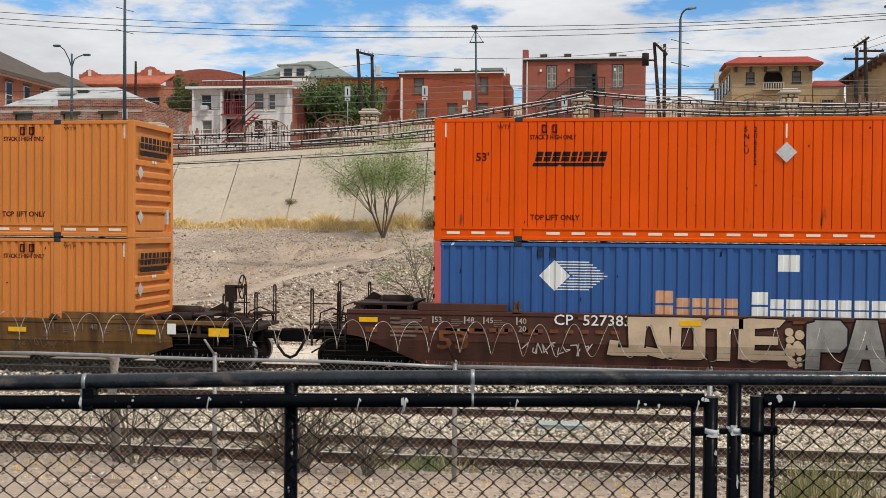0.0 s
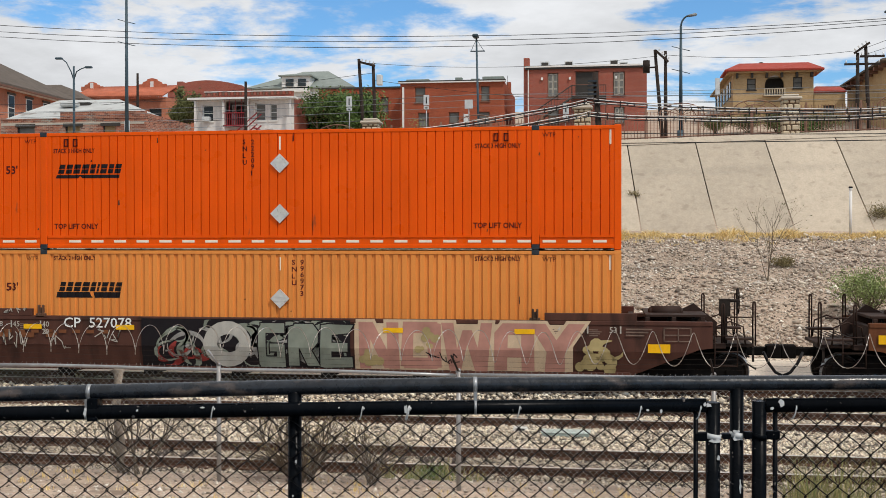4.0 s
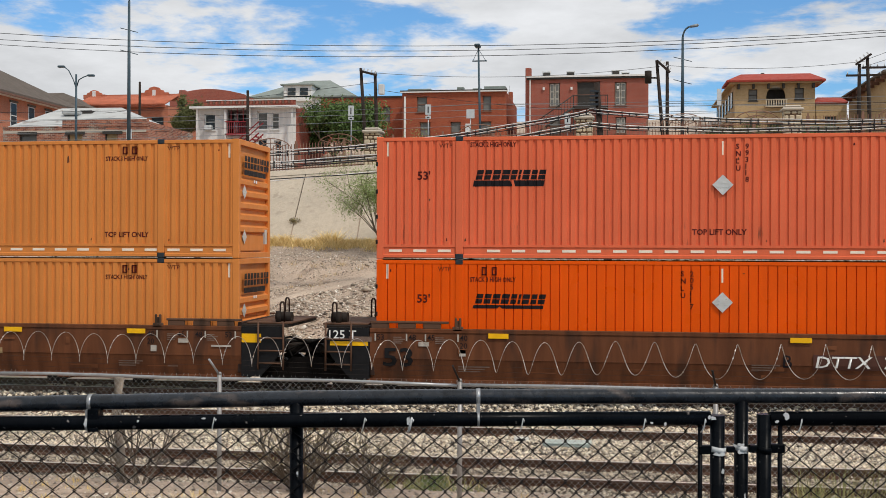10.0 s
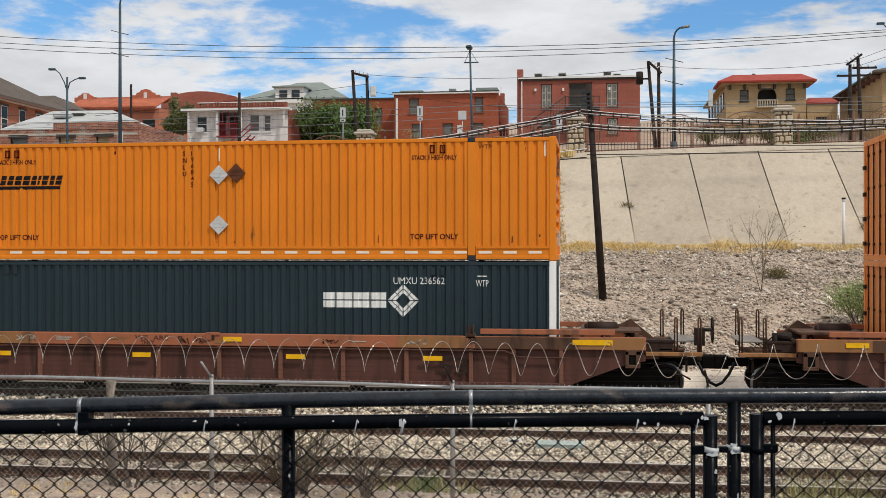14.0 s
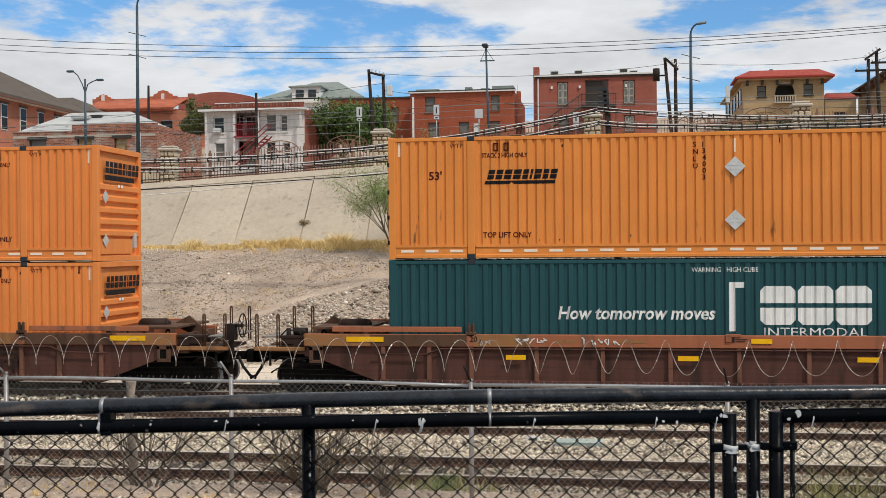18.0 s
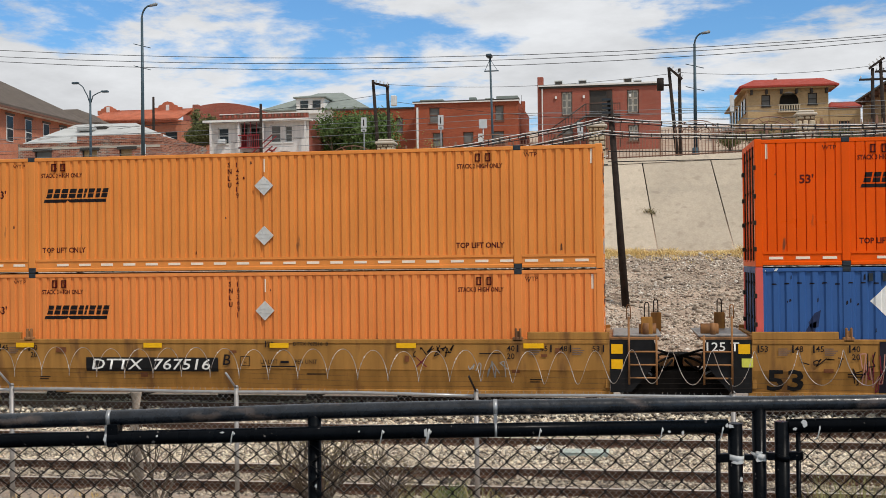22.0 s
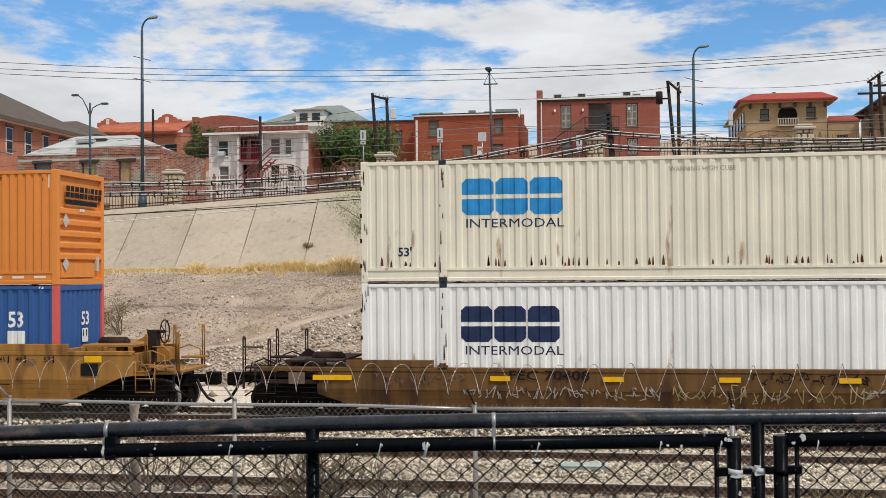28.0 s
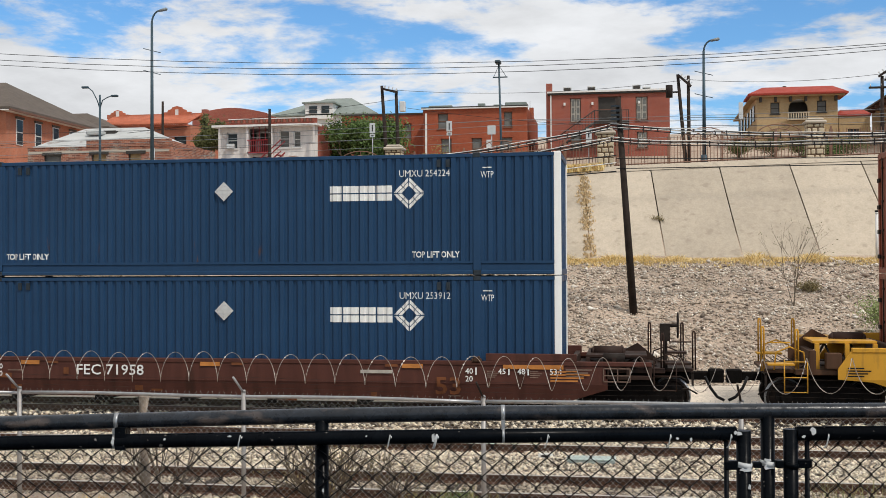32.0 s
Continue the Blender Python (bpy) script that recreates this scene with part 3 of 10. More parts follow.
def island_material(name, colors, rough=0.9):
    """Stones or blades whose colour differs from piece to piece."""
    m = bpy.data.materials.new(name)
    m.use_nodes = True
    n, l = m.node_tree.nodes, m.node_tree.links
    geo = n.new("ShaderNodeNewGeometry")
    ramp = n.new("ShaderNodeValToRGB")
    el = ramp.color_ramp.elements
    while len(el) < len(colors):
        el.new(0.5)
    for i, c in enumerate(colors):
        el[i].position, el[i].color = i / (len(colors) - 1), (*c, 1)
    l.new(geo.outputs["Random Per Island"], ramp.inputs[0])
    l.new(ramp.outputs[0], n["Principled BSDF"].inputs["Base Color"])
    n["Principled BSDF"].inputs["Roughness"].default_value = rough
    return m


M_BALLAST = island_material("ballast_stones", ((0.06, 0.05, 0.04), (0.44, 0.355, 0.255), (0.76, 0.65, 0.48), (0.90, 0.82, 0.66), (0.15, 0.11, 0.08)))
M_BALLASTDIM = island_material("oil_stained_ballast", ((0.05, 0.04, 0.032), (0.31, 0.25, 0.18), (0.54, 0.455, 0.34), (0.70, 0.615, 0.48), (0.11, 0.08, 0.06)))
M_SCREE = island_material("bank_stones", ((0.10, 0.078, 0.06), (0.42, 0.35, 0.275), (0.60, 0.52, 0.42), (0.25, 0.19, 0.145), (0.84, 0.79, 0.70)))
M_STRAW = island_material("straw_blades", ((0.82, 0.62, 0.27), (0.66, 0.47, 0.18), (0.90, 0.74, 0.40), (0.52, 0.37, 0.14)))
M_RUNNEL = island_material("withered_grass", ((0.66, 0.50, 0.28), (0.50, 0.37, 0.21), (0.76, 0.58, 0.33), (0.36, 0.26, 0.16)))
M_BLADE = island_material("weed_blades", ((0.20, 0.22, 0.08), (0.30, 0.27, 0.11), (0.13, 0.17, 0.06), (0.42, 0.34, 0.15)))


def ballast_z(x, y):
    d = min(abs(y - c) for c in TRACKS)
    return -0.165 + 0.05 * noise.noise((x, y, 1)) - (0.08 * max(0, d - 1.5))


TRACKS = (18.25, 22.95, 27.83)
# dark sheet below the stones: the shade of their gaps is in its colour
M_BED = material("grimy_track_bed", (0.085, 0.066, 0.05), 0.95, vary=0.3, scale=1.5, grain=0.3, grain_scale=20, bump=0.5, bump_scale=15)
bed_x, bed_y = [-70, -30] + [-20 + 1.0 * i for i in range(32)] + [30, 60], [16.55, 17.0] + [17.5 + 0.75 * i for i in range(18)] + [31.2]
nb = len(bed_x)
bed_verts = [(x, y, -0.275 if y in (16.55, 31.2) else ballast_z(x, y) - 0.035) for y in bed_y for x in bed_x]
bed_faces = [(j * nb + i, j * nb + i + 1, (j + 1) * nb + i + 1, (j + 1) * nb + i) for j in range(len(bed_y) - 1) for i in range(nb - 1)]
tagged(new("track_bed", soup("track_bed", bed_verts, bed_faces, M_BED, True)), "dark grimy bed under the ballast stones", "track bed", kind="structure")
stones("ballast", 70000, (-16, 8, 19.0, 24.3), ballast_z, (0.020, 0.044), M_BALLAST, 1, "pale grey and tan crushed-stone ballast between the rails")
stones("ballast", 26000, (-14, 7, 16.6, 19.0), ballast_z, (0.018, 0.038), M_BALLASTDIM, 2, "pale crushed-stone ballast round the near rails")
stones("ballast", 14000, (-18, 9.5, 24.3, 29.9), ballast_z, (0.04, 0.08), M_BALLAST, 3, "crushed-stone ballast under the train")
stones("gravel", 9000, (-13, 6, 12.0, 16.6), lambda x, y: ground_z(x, y), (0.012, 0.035), M_SCREE, 4, "fine grey gravel strewn over the soil by the fence")
stones("scree", 52000, (-25, 12, 32.3, 47.0), lambda x, y: ground_z(x, y), (0.024, 0.080), M_SCREE, 5, "loose tan and grey stones on the bank")
stones("scree", 50000, (-22, 10.5, 31.9, 46.5), lambda x, y: ground_z(x, y), (0.014, 0.032), M_SCREE, 14, "small grey and tan gravel covering the bank")
stones("scree", 1300, (-26, 13, 31.5, 46.0), lambda x, y: ground_z(x, y), (0.07, 0.17), M_SCREE, 6, "larger broken rocks lying on the bank")


def rail_section():
    return [(-0.07, -0.165), (0.07, -0.165), (0.07, -0.15), (0.012, -0.125), (0.012, -0.045), (0.037, -0.035), (0.037, -0.005), (0.025, 0.0), (-0.025, 0.0), (-0.037, -0.005), (-0.037, -0.035), (-0.012, -0.045), (-0.012, -0.125), (-0.07, -0.15)]


tie_mesh = None
for ti, yc in enumerate(TRACKS):
    track = thing("railway_track", pose(0, yc, 0), "rusty steel rails on worn wooden sleepers" if ti < 2 else "rails on wooden sleepers under the train", "railway track", "railway tracks", "structure")
    for side in (-0.7525, 0.7525):
        bm = bmesh.new()
        a = [bm.verts.new((-70, side + y, z)) for y, z in rail_section()]
        b = [bm.verts.new((60, side + y, z)) for y, z in rail_section()]
        for i in range(len(a)):
            bm.faces.new((a[i], a[(i + 1) % len(a)], b[(i + 1) % len(a)], b[i]))
        bm.faces.new(a)
        bm.faces.new(b[::-1])
        rail = part("rail", bm, M_RAIL, track)
        bpart("running_surface", M_RAILTOP, rail, [(-70, 60, side - 0.036, side + 0.036, 0.0005, 0.004)])
    if tie_mesh is None:
        bm = bmesh.new()
        box(bm, -0.11, 0.11, -1.3, 1.3, -0.33, -0.16)
        soften(bm, 0.015)
        tie_mesh = mesh_of(bm, "sleeper", M_TIE)
    rng = random.Random(ti)
    for i in range(58):
        t = new("sleeper", tie_mesh)
        t.parent = track
        t.location = (-19 + 0.52 * i + rng.uniform(-0.03, 0.03), rng.uniform(-0.05, 0.05), rng.uniform(-0.012, 0.008))
        t.rotation_euler = (0, 0, rng.uniform(-0.02, 0.02))

# pale service track between the train and the bank
M_CALICHE = material("pale_caliche", (0.64, 0.56, 0.46), 0.95, vary=0.14, scale=0.8, grain=0.16, grain_scale=16, bump=0.4, bump_scale=12)
lane_x, lane_y = [-60 + 1.5 * i for i in range(80)], [29.9, 30.4, 31.0, 31.6, 32.2, 32.7]
nl = len(lane_x)
lane_verts = [(x, y, ground_z(x, y, False) + (-0.04 if y in (29.9, 32.7) else 0.05) + 0.03 * noise.noise((x * 0.6, y, 2))) for y in lane_y for x in lane_x]
lane_faces = [(j * nl + i, j * nl + i + 1, (j + 1) * nl + i + 1, (j + 1) * nl + i) for j in range(len(lane_y) - 1) for i in range(nl - 1)]
tagged(new("dirt_track", soup("dirt_track", lane_verts, lane_faces, M_CALICHE, True)), "pale dusty service track at the foot of the bank", "dirt track", kind="structure")

# the beaten path climbing the bank
M_PATH = material("trodden_soil", (0.43, 0.345, 0.27), 0.95, vary=0.14, scale=0.9, grain=0.2, grain_scale=18, bump=0.4, bump_scale=12)
walk_verts, walk_faces = [], []
for i in range(44):
    px = -16.4 + 0.25 * i
    half = 0.27 + 0.16 * noise.noise((px * 0.7, 4, 0))
    for j, off in enumerate((-1.0, -0.5, 0.5, 1.0)):
        qx, qy = px - off * half * 0.79, path_y(px) + off * half * 0.61
        walk_verts.append((qx, qy, ground_z(qx, qy) + (-0.02 if j in (0, 3) else 0.035)))
    if i:
        walk_faces += [(4 * i - 4 + j, 4 * i - 3 + j, 4 * i + 1 + j, 4 * i + j) for j in range(3)]
tagged(new("footpath", soup("footpath", walk_verts, walk_faces, M_PATH, True)), "trodden earth path climbing the stony bank", "path", kind="structure")

# ---- the sloping concrete wall below the road ----
wall = thing("retaining_wall", pose(0, 0, 0), "pale sloping concrete retaining wall in tall slabs", "retaining wall", kind="structure")
JOINTS = [-4.57 + 3.05 * k for k in range(-16, 14)]


def wall_point(xb, k):
    """k runs from the foot (0) to the crest (1); the joints lean a little to the left as they climb."""
    yb = wall_base_y(xb)
    dy = 52.6 - yb
    x = xb - LEAN * dy * k
    z = BASE_Z - 0.12 + (road_z(x) - BASE_Z + 0.02) * k
    return Vector((x, yb + dy * k, z))


for xa, xb in zip(JOINTS, JOINTS[1:]):
    bm = bmesh.new()
    rows = []
    n = 6
    for k in range(n + 1):
        rows.append([bm.verts.new(wall_point(xa + 0.026, k / n)), bm.verts.new(wall_point(xb - 0.026, k / n))])
    back = []
    for k in range(n + 1):
        back.append([bm.verts.new(r.co + Vector((0, 0.22, -0.28))) for r in rows[k]])
    for k in range(n):
        bm.faces.new((rows[k][0], rows[k][1], rows[k + 1][1], rows[k + 1][0]))
        bm.faces.new((rows[k][0], rows[k + 1][0], back[k + 1][0], back[k][0]))
        bm.faces.new((rows[k][1], back[k][1], back[k + 1][1], rows[k + 1][1]))
    bm.faces.new((rows[n][0], rows[n][1], back[n][1], back[n][0]))
    part("slab", bm, M_CONCRETE, wall)
bm = bmesh.new()
for k0 in range(len(JOINTS) - 1):
    a, b = JOINTS[k0], JOINTS[k0 + 1]
    vs = [bm.verts.new(wall_point(a, 0) + Vector((0, 0.05, -0.06))), bm.verts.new(wall_point(b, 0) + Vector((0, 0.05, -0.06))), bm.verts.new(wall_point(b, 1) + Vector((0, 0.05, -0.06))), bm.verts.new(wall_point(a, 1) + Vector((0, 0.05, -0.06)))]
    bm.faces.new(vs)
part("joint_bed", bm, M_JOINT, wall)
# crest kerb, pavement and road
bm = bmesh.new()
for xa in range(-60, 32, 2):
    za, zb = road_z(xa), road_z(xa + 2)
    for y0, y1, lift in ((52.45, 53.3, 0.10),):
        v = [bm.verts.new(p) for p in ((xa, y0, za - 0.18), (xa + 2, y0, zb - 0.18), (xa + 2, y0 + 0.33, zb + lift), (xa, y0 + 0.33, za + lift), (xa, y1, za + lift), (xa + 2, y1, zb + lift))]
        bm.faces.new((v[0], v[1], v[2], v[3]))
        bm.faces.new((v[3], v[2], v[5], v[4]))
solo("kerb", bm, M_CONCRETE, "concrete kerb along the crest of the wall", "kerb", kind="structure")
bm = bmesh.new()
for xa in range(-60, 60, 2):
    za, zb = road_z(xa), road_z(xa + 2)
    bm.faces.new([bm.verts.new(p) for p in ((xa, 53.3, za), (xa + 2, 53.3, zb), (xa + 2, 62, zb), (xa, 62, za))])
solo("road", bm, M_ASPHALT, "asphalt road running along the top of the wall", "road", kind="structure")


# ---- grass and weeds ----
def tufts(name, count, place_of, height, mat, seed, label, spread=0.12, blades=14, width=0.014, kind="stuff", droop=0.35):
    rng = random.Random(seed)
    vs, fs = [], []
    for _ in range(count):
        x, y, z, k = place_of(rng)
        for _ in range(blades):
            a, r = rng.uniform(0, 6.28), rng.uniform(0, spread)
            px, py = x + r * math.cos(a), y + r * math.sin(a)
            h = rng.uniform(height[0], height[1]) * k
            lx, ly = rng.gauss(0, droop) * h, rng.gauss(0, droop) * h
            w = width * rng.uniform(0.7, 1.5)
            wx, wy = w * math.cos(a + 1.2), w * math.sin(a + 1.2)
            i = len(vs)
            vs += [(px - wx, py - wy, z - 0.03), (px + wx, py + wy, z - 0.03), (px + lx * 0.45 + wx * 0.7, py + ly * 0.45 + wy * 0.7, z + h * 0.6), (px + lx * 0.45 - wx * 0.7, py + ly * 0.45 - wy * 0.7, z + h * 0.6), (px + lx, py + ly, z + h)]
            fs += [(i, i + 1, i + 2, i + 3), (i + 3, i + 2, i + 4)]
    return tagged(new(name, soup(name, vs, fs, mat)), label, "dry grass", kind=kind)


def foot_of_wall(rng):
    x = rng.uniform(-30, 14)
    d = abs(rng.gauss(0, 0.6))
    y = wall_base_y(x) - 0.1 - d
    k = 0.45 + 1.3 * max(0, noise.noise((x * 0.9, 0, 5))) + (0.45 if -16 < x < -6 else 0)
    return x, y, ground_z(x, y), k * (1.1 - 0.3 * d)


tufts("dry_grass", 2500, foot_of_wall, (0.10, 0.46), M_STRAW, 7, "straw-coloured dry grass along the foot of the wall", 0.26, 18, 0.011, droop=0.75)


def soil_tuft(rng):
    x = rng.uniform(-24, -7)
    y = min(max(path_y(x) + abs(rng.gauss(0, 3.0)) + 0.3, 36.0), wall_base_y(x) - 0.4)
    return x, y, ground_z(x, y), rng.uniform(0.4, 1.0)


tufts("dry_grass", 170, soil_tuft, (0.06, 0.30), M_RUNNEL, 17, "withered grass tufts on the bare soil of the bank", 0.22, 14, 0.008, droop=0.9)


def runnel(rng):
    k = rng.random() ** 0.8
    p = wall_point(-1.55 + rng.gauss(0, 0.12), k)
    return p.x, p.y, p.z, 0.55


tufts("dry_grass", 170, runnel, (0.06, 0.26), M_RUNNEL, 9, "dry grass growing down a crack of the wall", 0.14, 12, 0.02)
tufts("dry_grass", 320, lambda rng: (lambda x: (x, 52.5 + rng.uniform(0, 0.4), road_z(x) - 0.05, 0.8))(rng.uniform(-4.6, -1.2)), (0.15, 0.5), M_STRAW, 10, "dry grass on the crest of the wall", 0.2, 13, 0.02)
tufts("dry_grass", 150, lambda rng: (lambda x, y: (x, y, ground_z(x, y), rng.uniform(0.4, 1.0)))(rng.uniform(-14, 6), rng.uniform(12.2, 14.2)), (0.03, 0.11), M_STRAW, 11, "short dry grass on the sandy soil by the fence", 0.12, 9, 0.006)
tufts("tall_grass", 26, lambda rng: (lambda x, y: (x, y, ground_z(x, y), rng.uniform(0.5, 1.0)))(rng.uniform(1.9, 3.4), rng.uniform(12.0, 12.9)), (0.35, 0.95), M_BLADE, 12, "tall green and straw grass beyond the gate", 0.12, 16, 0.006)
tufts("green_weed", 14, lambda rng: (lambda x, y: (x, y, ground_z(x, y), rng.uniform(0.5, 1.0)))(rng.uniform(-3.0, -1.7), rng.uniform(14.6, 15.8)), (0.12, 0.38), M_BLADE, 13, "low green weeds at the edge of the ballast", 0.14, 16, 0.008)

# ---- the houses on the hill ----
def pierced(bm, x0, x1, z0, z1, y, holes, deep=0.28):
    """A front wall in the plane y, facing -y, with real openings (x, z, w, h)."""
    gx = sorted({x0, x1, *[h[0] for h in holes], *[h[0] + h[2] for h in holes]})
    gz = sorted({z0, z1, *[h[1] for h in holes], *[h[1] + h[3] for h in holes]})
    for a, b in zip(gx, gx[1:]):
        for c, d in zip(gz, gz[1:]):
            mx, mz = (a + b) / 2, (c + d) / 2
            if any(h[0] < mx < h[0] + h[2] and h[1] < mz < h[1] + h[3] for h in holes):
                continue
            bm.faces.new([bm.verts.new(p) for p in ((a, y, c), (b, y, c), (b, y, d), (a, y, d))])
    for hx, hz, w, h, *_ in holes:
        for p, q in (((hx, hz), (hx, hz + h)), ((hx + w, hz + h), (hx + w, hz)), ((hx, hz + h), (hx + w, hz + h)), ((hx + w, hz), (hx, hz))):
            bm.faces.new([bm.verts.new(v) for v in ((p[0], y, p[1]), (q[0], y, q[1]), (q[0], y + deep, q[1]), (p[0], y + deep, p[1]))])


def house(name, label, x0, x1, y0, y1, z0, z1, mat, holes=(), category="house", side_mat=None, trim=T_WHITE, roof=None):
    """A house block. holes: (x, z, w, h, kind) on the front; the kind is window, board, blind, door or arch."""
    h = thing(name, pose((x0 + x1) / 2, y0, z0), label, category, "houses on the hill")
    ox, oy, oz = (x0 + x1) / 2, y0, z0
    X0, X1, Y1, Z1 = x0 - ox, x1 - ox, y1 - oy, z1 - oz
    local = [(a - ox, b - oz, w, t, *k) for a, b, w, t, *k in holes]
    bm = bmesh.new()
    pierced(bm, X0, X1, 0 - 2.5, Z1, 0, local)
    part("wall", bm, mat, h, fix=False)
    bm = bmesh.new()
    for a, b in (((X1, 0), (X1, Y1)), ((X1, Y1), (X0, Y1)), ((X0, Y1), (X0, 0))):
        bm.faces.new([bm.verts.new(p) for p in ((*a, -2.5), (*b, -2.5), (*b, Z1), (*a, Z1))])
    part("wall", bm, side_mat or mat, h, fix=False)
    bpart("roof", roof or R_SILVER, h, [(X0 + 0.02, X1 - 0.02, 0.02, Y1 - 0.02, Z1 - 0.32, Z1 - 0.2)])
    for hx, hz, w, t, kind in local:
        if kind == "arch":
            continue
        win = bpart("door" if kind == "door" else "window", trim, h, [(hx, hx + 0.07, 0.14, 0.22, hz, hz + t), (hx + w - 0.07, hx + w, 0.14, 0.22, hz, hz + t), (hx, hx + w, 0.14, 0.22, hz + t - 0.07, hz + t), (hx, hx + w, 0.14, 0.22, hz, hz + 0.07)] + ([] if kind == "board" else [(hx, hx + w, 0.13, 0.21, hz + t * 0.5 - 0.03, hz + t * 0.5 + 0.03)]))
        bpart("pane", {"board": T_PLY, "blind": CURTAIN, "door": T_DARK, "french": T_SHUTTER}.get(kind, GLASS), win, [(hx + 0.06, hx + w - 0.06, 0.19, 0.23, hz + 0.06, hz + t - 0.06)])
        if kind == "french":
            for k in range(2):
                bpart("shutter_leaf", T_SHUTTER, win, [(hx + 0.08 + k * (w - 0.1) / 2, hx + 0.02 + (k + 1) * (w - 0.1) / 2, 0.10, 0.185, hz + 0.06, hz + t - 0.06)], bevel=0.02)
                for q in range(3):
                    bpart("pane", CURTAIN, win, [(hx + 0.16 + k * (w - 0.1) / 2, hx - 0.06 + (k + 1) * (w - 0.1) / 2, 0.085, 0.098, hz + 0.16 + q * (t - 0.2) / 3, hz + 0.02 + (q + 1) * (t - 0.2) / 3)])
        if kind == "window" and w > 0.7:
            bpart("blind", CURTAIN, win, [(hx + 0.06, hx + w - 0.06, 0.24, 0.26, hz + t * 0.55, hz + t - 0.06)])
        bpart("sill", trim if mat is not B_STUCCO else T_WHITE, win, [(hx - 0.08, hx + w + 0.08, -0.08, 0.16, hz - 0.10, hz - 0.003)])
        if mat in (B_RED, B_ORANGE, B_BUFF):
            bpart("lintel", mat, win, [(hx - 0.1, hx + w + 0.1, -0.025, 0.10, hz + t + 0.004, hz + t + 0.2)])
    return h, (ox, oy, oz)


def at(h, o, name, mat, boxes, label="", bevel=0.0):
    return bpart(name, mat, h, [(a - o[0], b - o[0], c - o[1], d - o[1], e - o[2], f - o[2]) for a, b, c, d, e, f in boxes], label, bevel)


def hip(h, o, x0, x1, y0, y1, z0, z1, rx0, rx1, mat, over=0.4, gable=False, name="roof"):
    """A hipped roof with its ridge from rx0 to rx1, and a thin eave."""
    bm = bmesh.new()
    ym = (y0 + y1) / 2
    e = [bm.verts.new((x - o[0], y - o[1], z0 - o[2])) for x, y in ((x0 - over, y0 - over), (x1 + over, y0 - over), (x1 + over, y1 + over), (x0 - over, y1 + over))]
    d = [bm.verts.new(v.co - Vector((0, 0, 0.16))) for v in e]
    r = [bm.verts.new((rx0 - o[0], ym - o[1], z1 - o[2])), bm.verts.new((rx1 - o[0], ym - o[1], z1 - o[2]))]
    for f in ((e[0], e[1], r[1], r[0]), (e[1], e[2], r[1]), (e[2], e[3], r[0], r[1]), (e[3], e[0], r[0]), (d[3], d[2], d[1], d[0])):
        bm.faces.new(f)
    for i in range(4):
        bm.faces.new((d[i], d[(i + 1) % 4], e[(i + 1) % 4], e[i]))
    return part(name, bm, mat, h)


# the tall red-brick flats with the outside stair
h, o = house("apartment_house", "red-brick two-storey flat-roofed house with an outside stair", -6.95, 3.75, 105, 117, 13.2, 19.2, B_RED,
             [(-5.25, 16.45, 1.0, 2.2, "french"), (-2.7, 16.35, 2.1, 2.4, "door"), (0.7, 16.5, 1.08, 2.15, "french"), (0.8, 13.95, 0.95, 1.5, "french"), (-5.2, 13.9, 1.0, 1.6, "blind"), (-2.3, 13.3, 1.0, 2.1, "door")], "apartment house", trim=T_BROWN)
at(h, o, "cornice", T_DARK, [(-7.3, 4.0, 104.8, 105.3, 18.98, 19.14)])
at(h, o, "flashing", T_WHITE, [(-7.35, 4.05, 104.72, 105.3, 19.142, 19.30)])
at(h, o, "chimney", B_RED, [(-7.45, -6.92, 105.1, 105.9, 13.4, 20.1)], bevel=0.02)
at(h, o, "downpipe", T_WHITE, [(-7.05, -6.95, 104.85, 104.95, 13.3, 19.0)])
for x, zt in ((-5.9, 19.8), (-3.7, 19.8), (0.42, 19.82), (1.3, 19.62)):
    at(h, o, "roof_vent", SIGNBACK, [(x, x + 0.78, 105.4, 106.2, 19.2, zt)], bevel=0.02)
    at(h, o, "roof_vent_grille", T_DARK, [(x + 0.08, x + 0.70, 105.37, 105.42, 19.42, zt - 0.12)])
for x in (-5.75, -3.2, 1.0):
    at(h, o, "wall_lamp", T_WHITE, [(x - 0.09, x + 0.09, 104.85, 105.0, 18.0, 18.25)])
at(h, o, "landing", T_DARK, [(-3.0, 0.1, 103.6, 105.0, 16.2, 16.33), (-3.0, -2.93, 103.6, 103.67, 13.3, 17.3), (0.03, 0.1, 103.6, 103.67, 13.3, 17.3), (-3.0, 0.1, 103.6, 103.65, 17.25, 17.32)])
for i in range(13):
    at(h, o, "stair_tread", T_DARK, [(-3.0 - 0.27 * (i + 1), -3.0 - 0.27 * i, 103.6, 104.6, 16.12 - 0.19 * i, 16.18 - 0.19 * i)])
bm = bmesh.new()
rod(bm, (-3.0 - o[0], 103.6 - o[1], 17.3 - o[2]), (-6.5 - o[0], 103.6 - o[1], 14.85 - o[2]), 0.05, n=6)
rod(bm, (-3.0 - o[0], 103.6 - o[1], 16.2 - o[2]), (-6.5 - o[0], 103.6 - o[1], 13.75 - o[2]), 0.10, n=6)
for i in range(14):
    x = -3.0 - 0.26 * i
    rod(bm, (x - o[0], 103.6 - o[1], 16.2 - 0.7 * 0.26 * i - o[2]), (x - o[0], 103.6 - o[1], 17.28 - 0.7 * 0.26 * i - o[2]), 0.022, n=5)
part("stair_railing", bm, T_DARK, h)
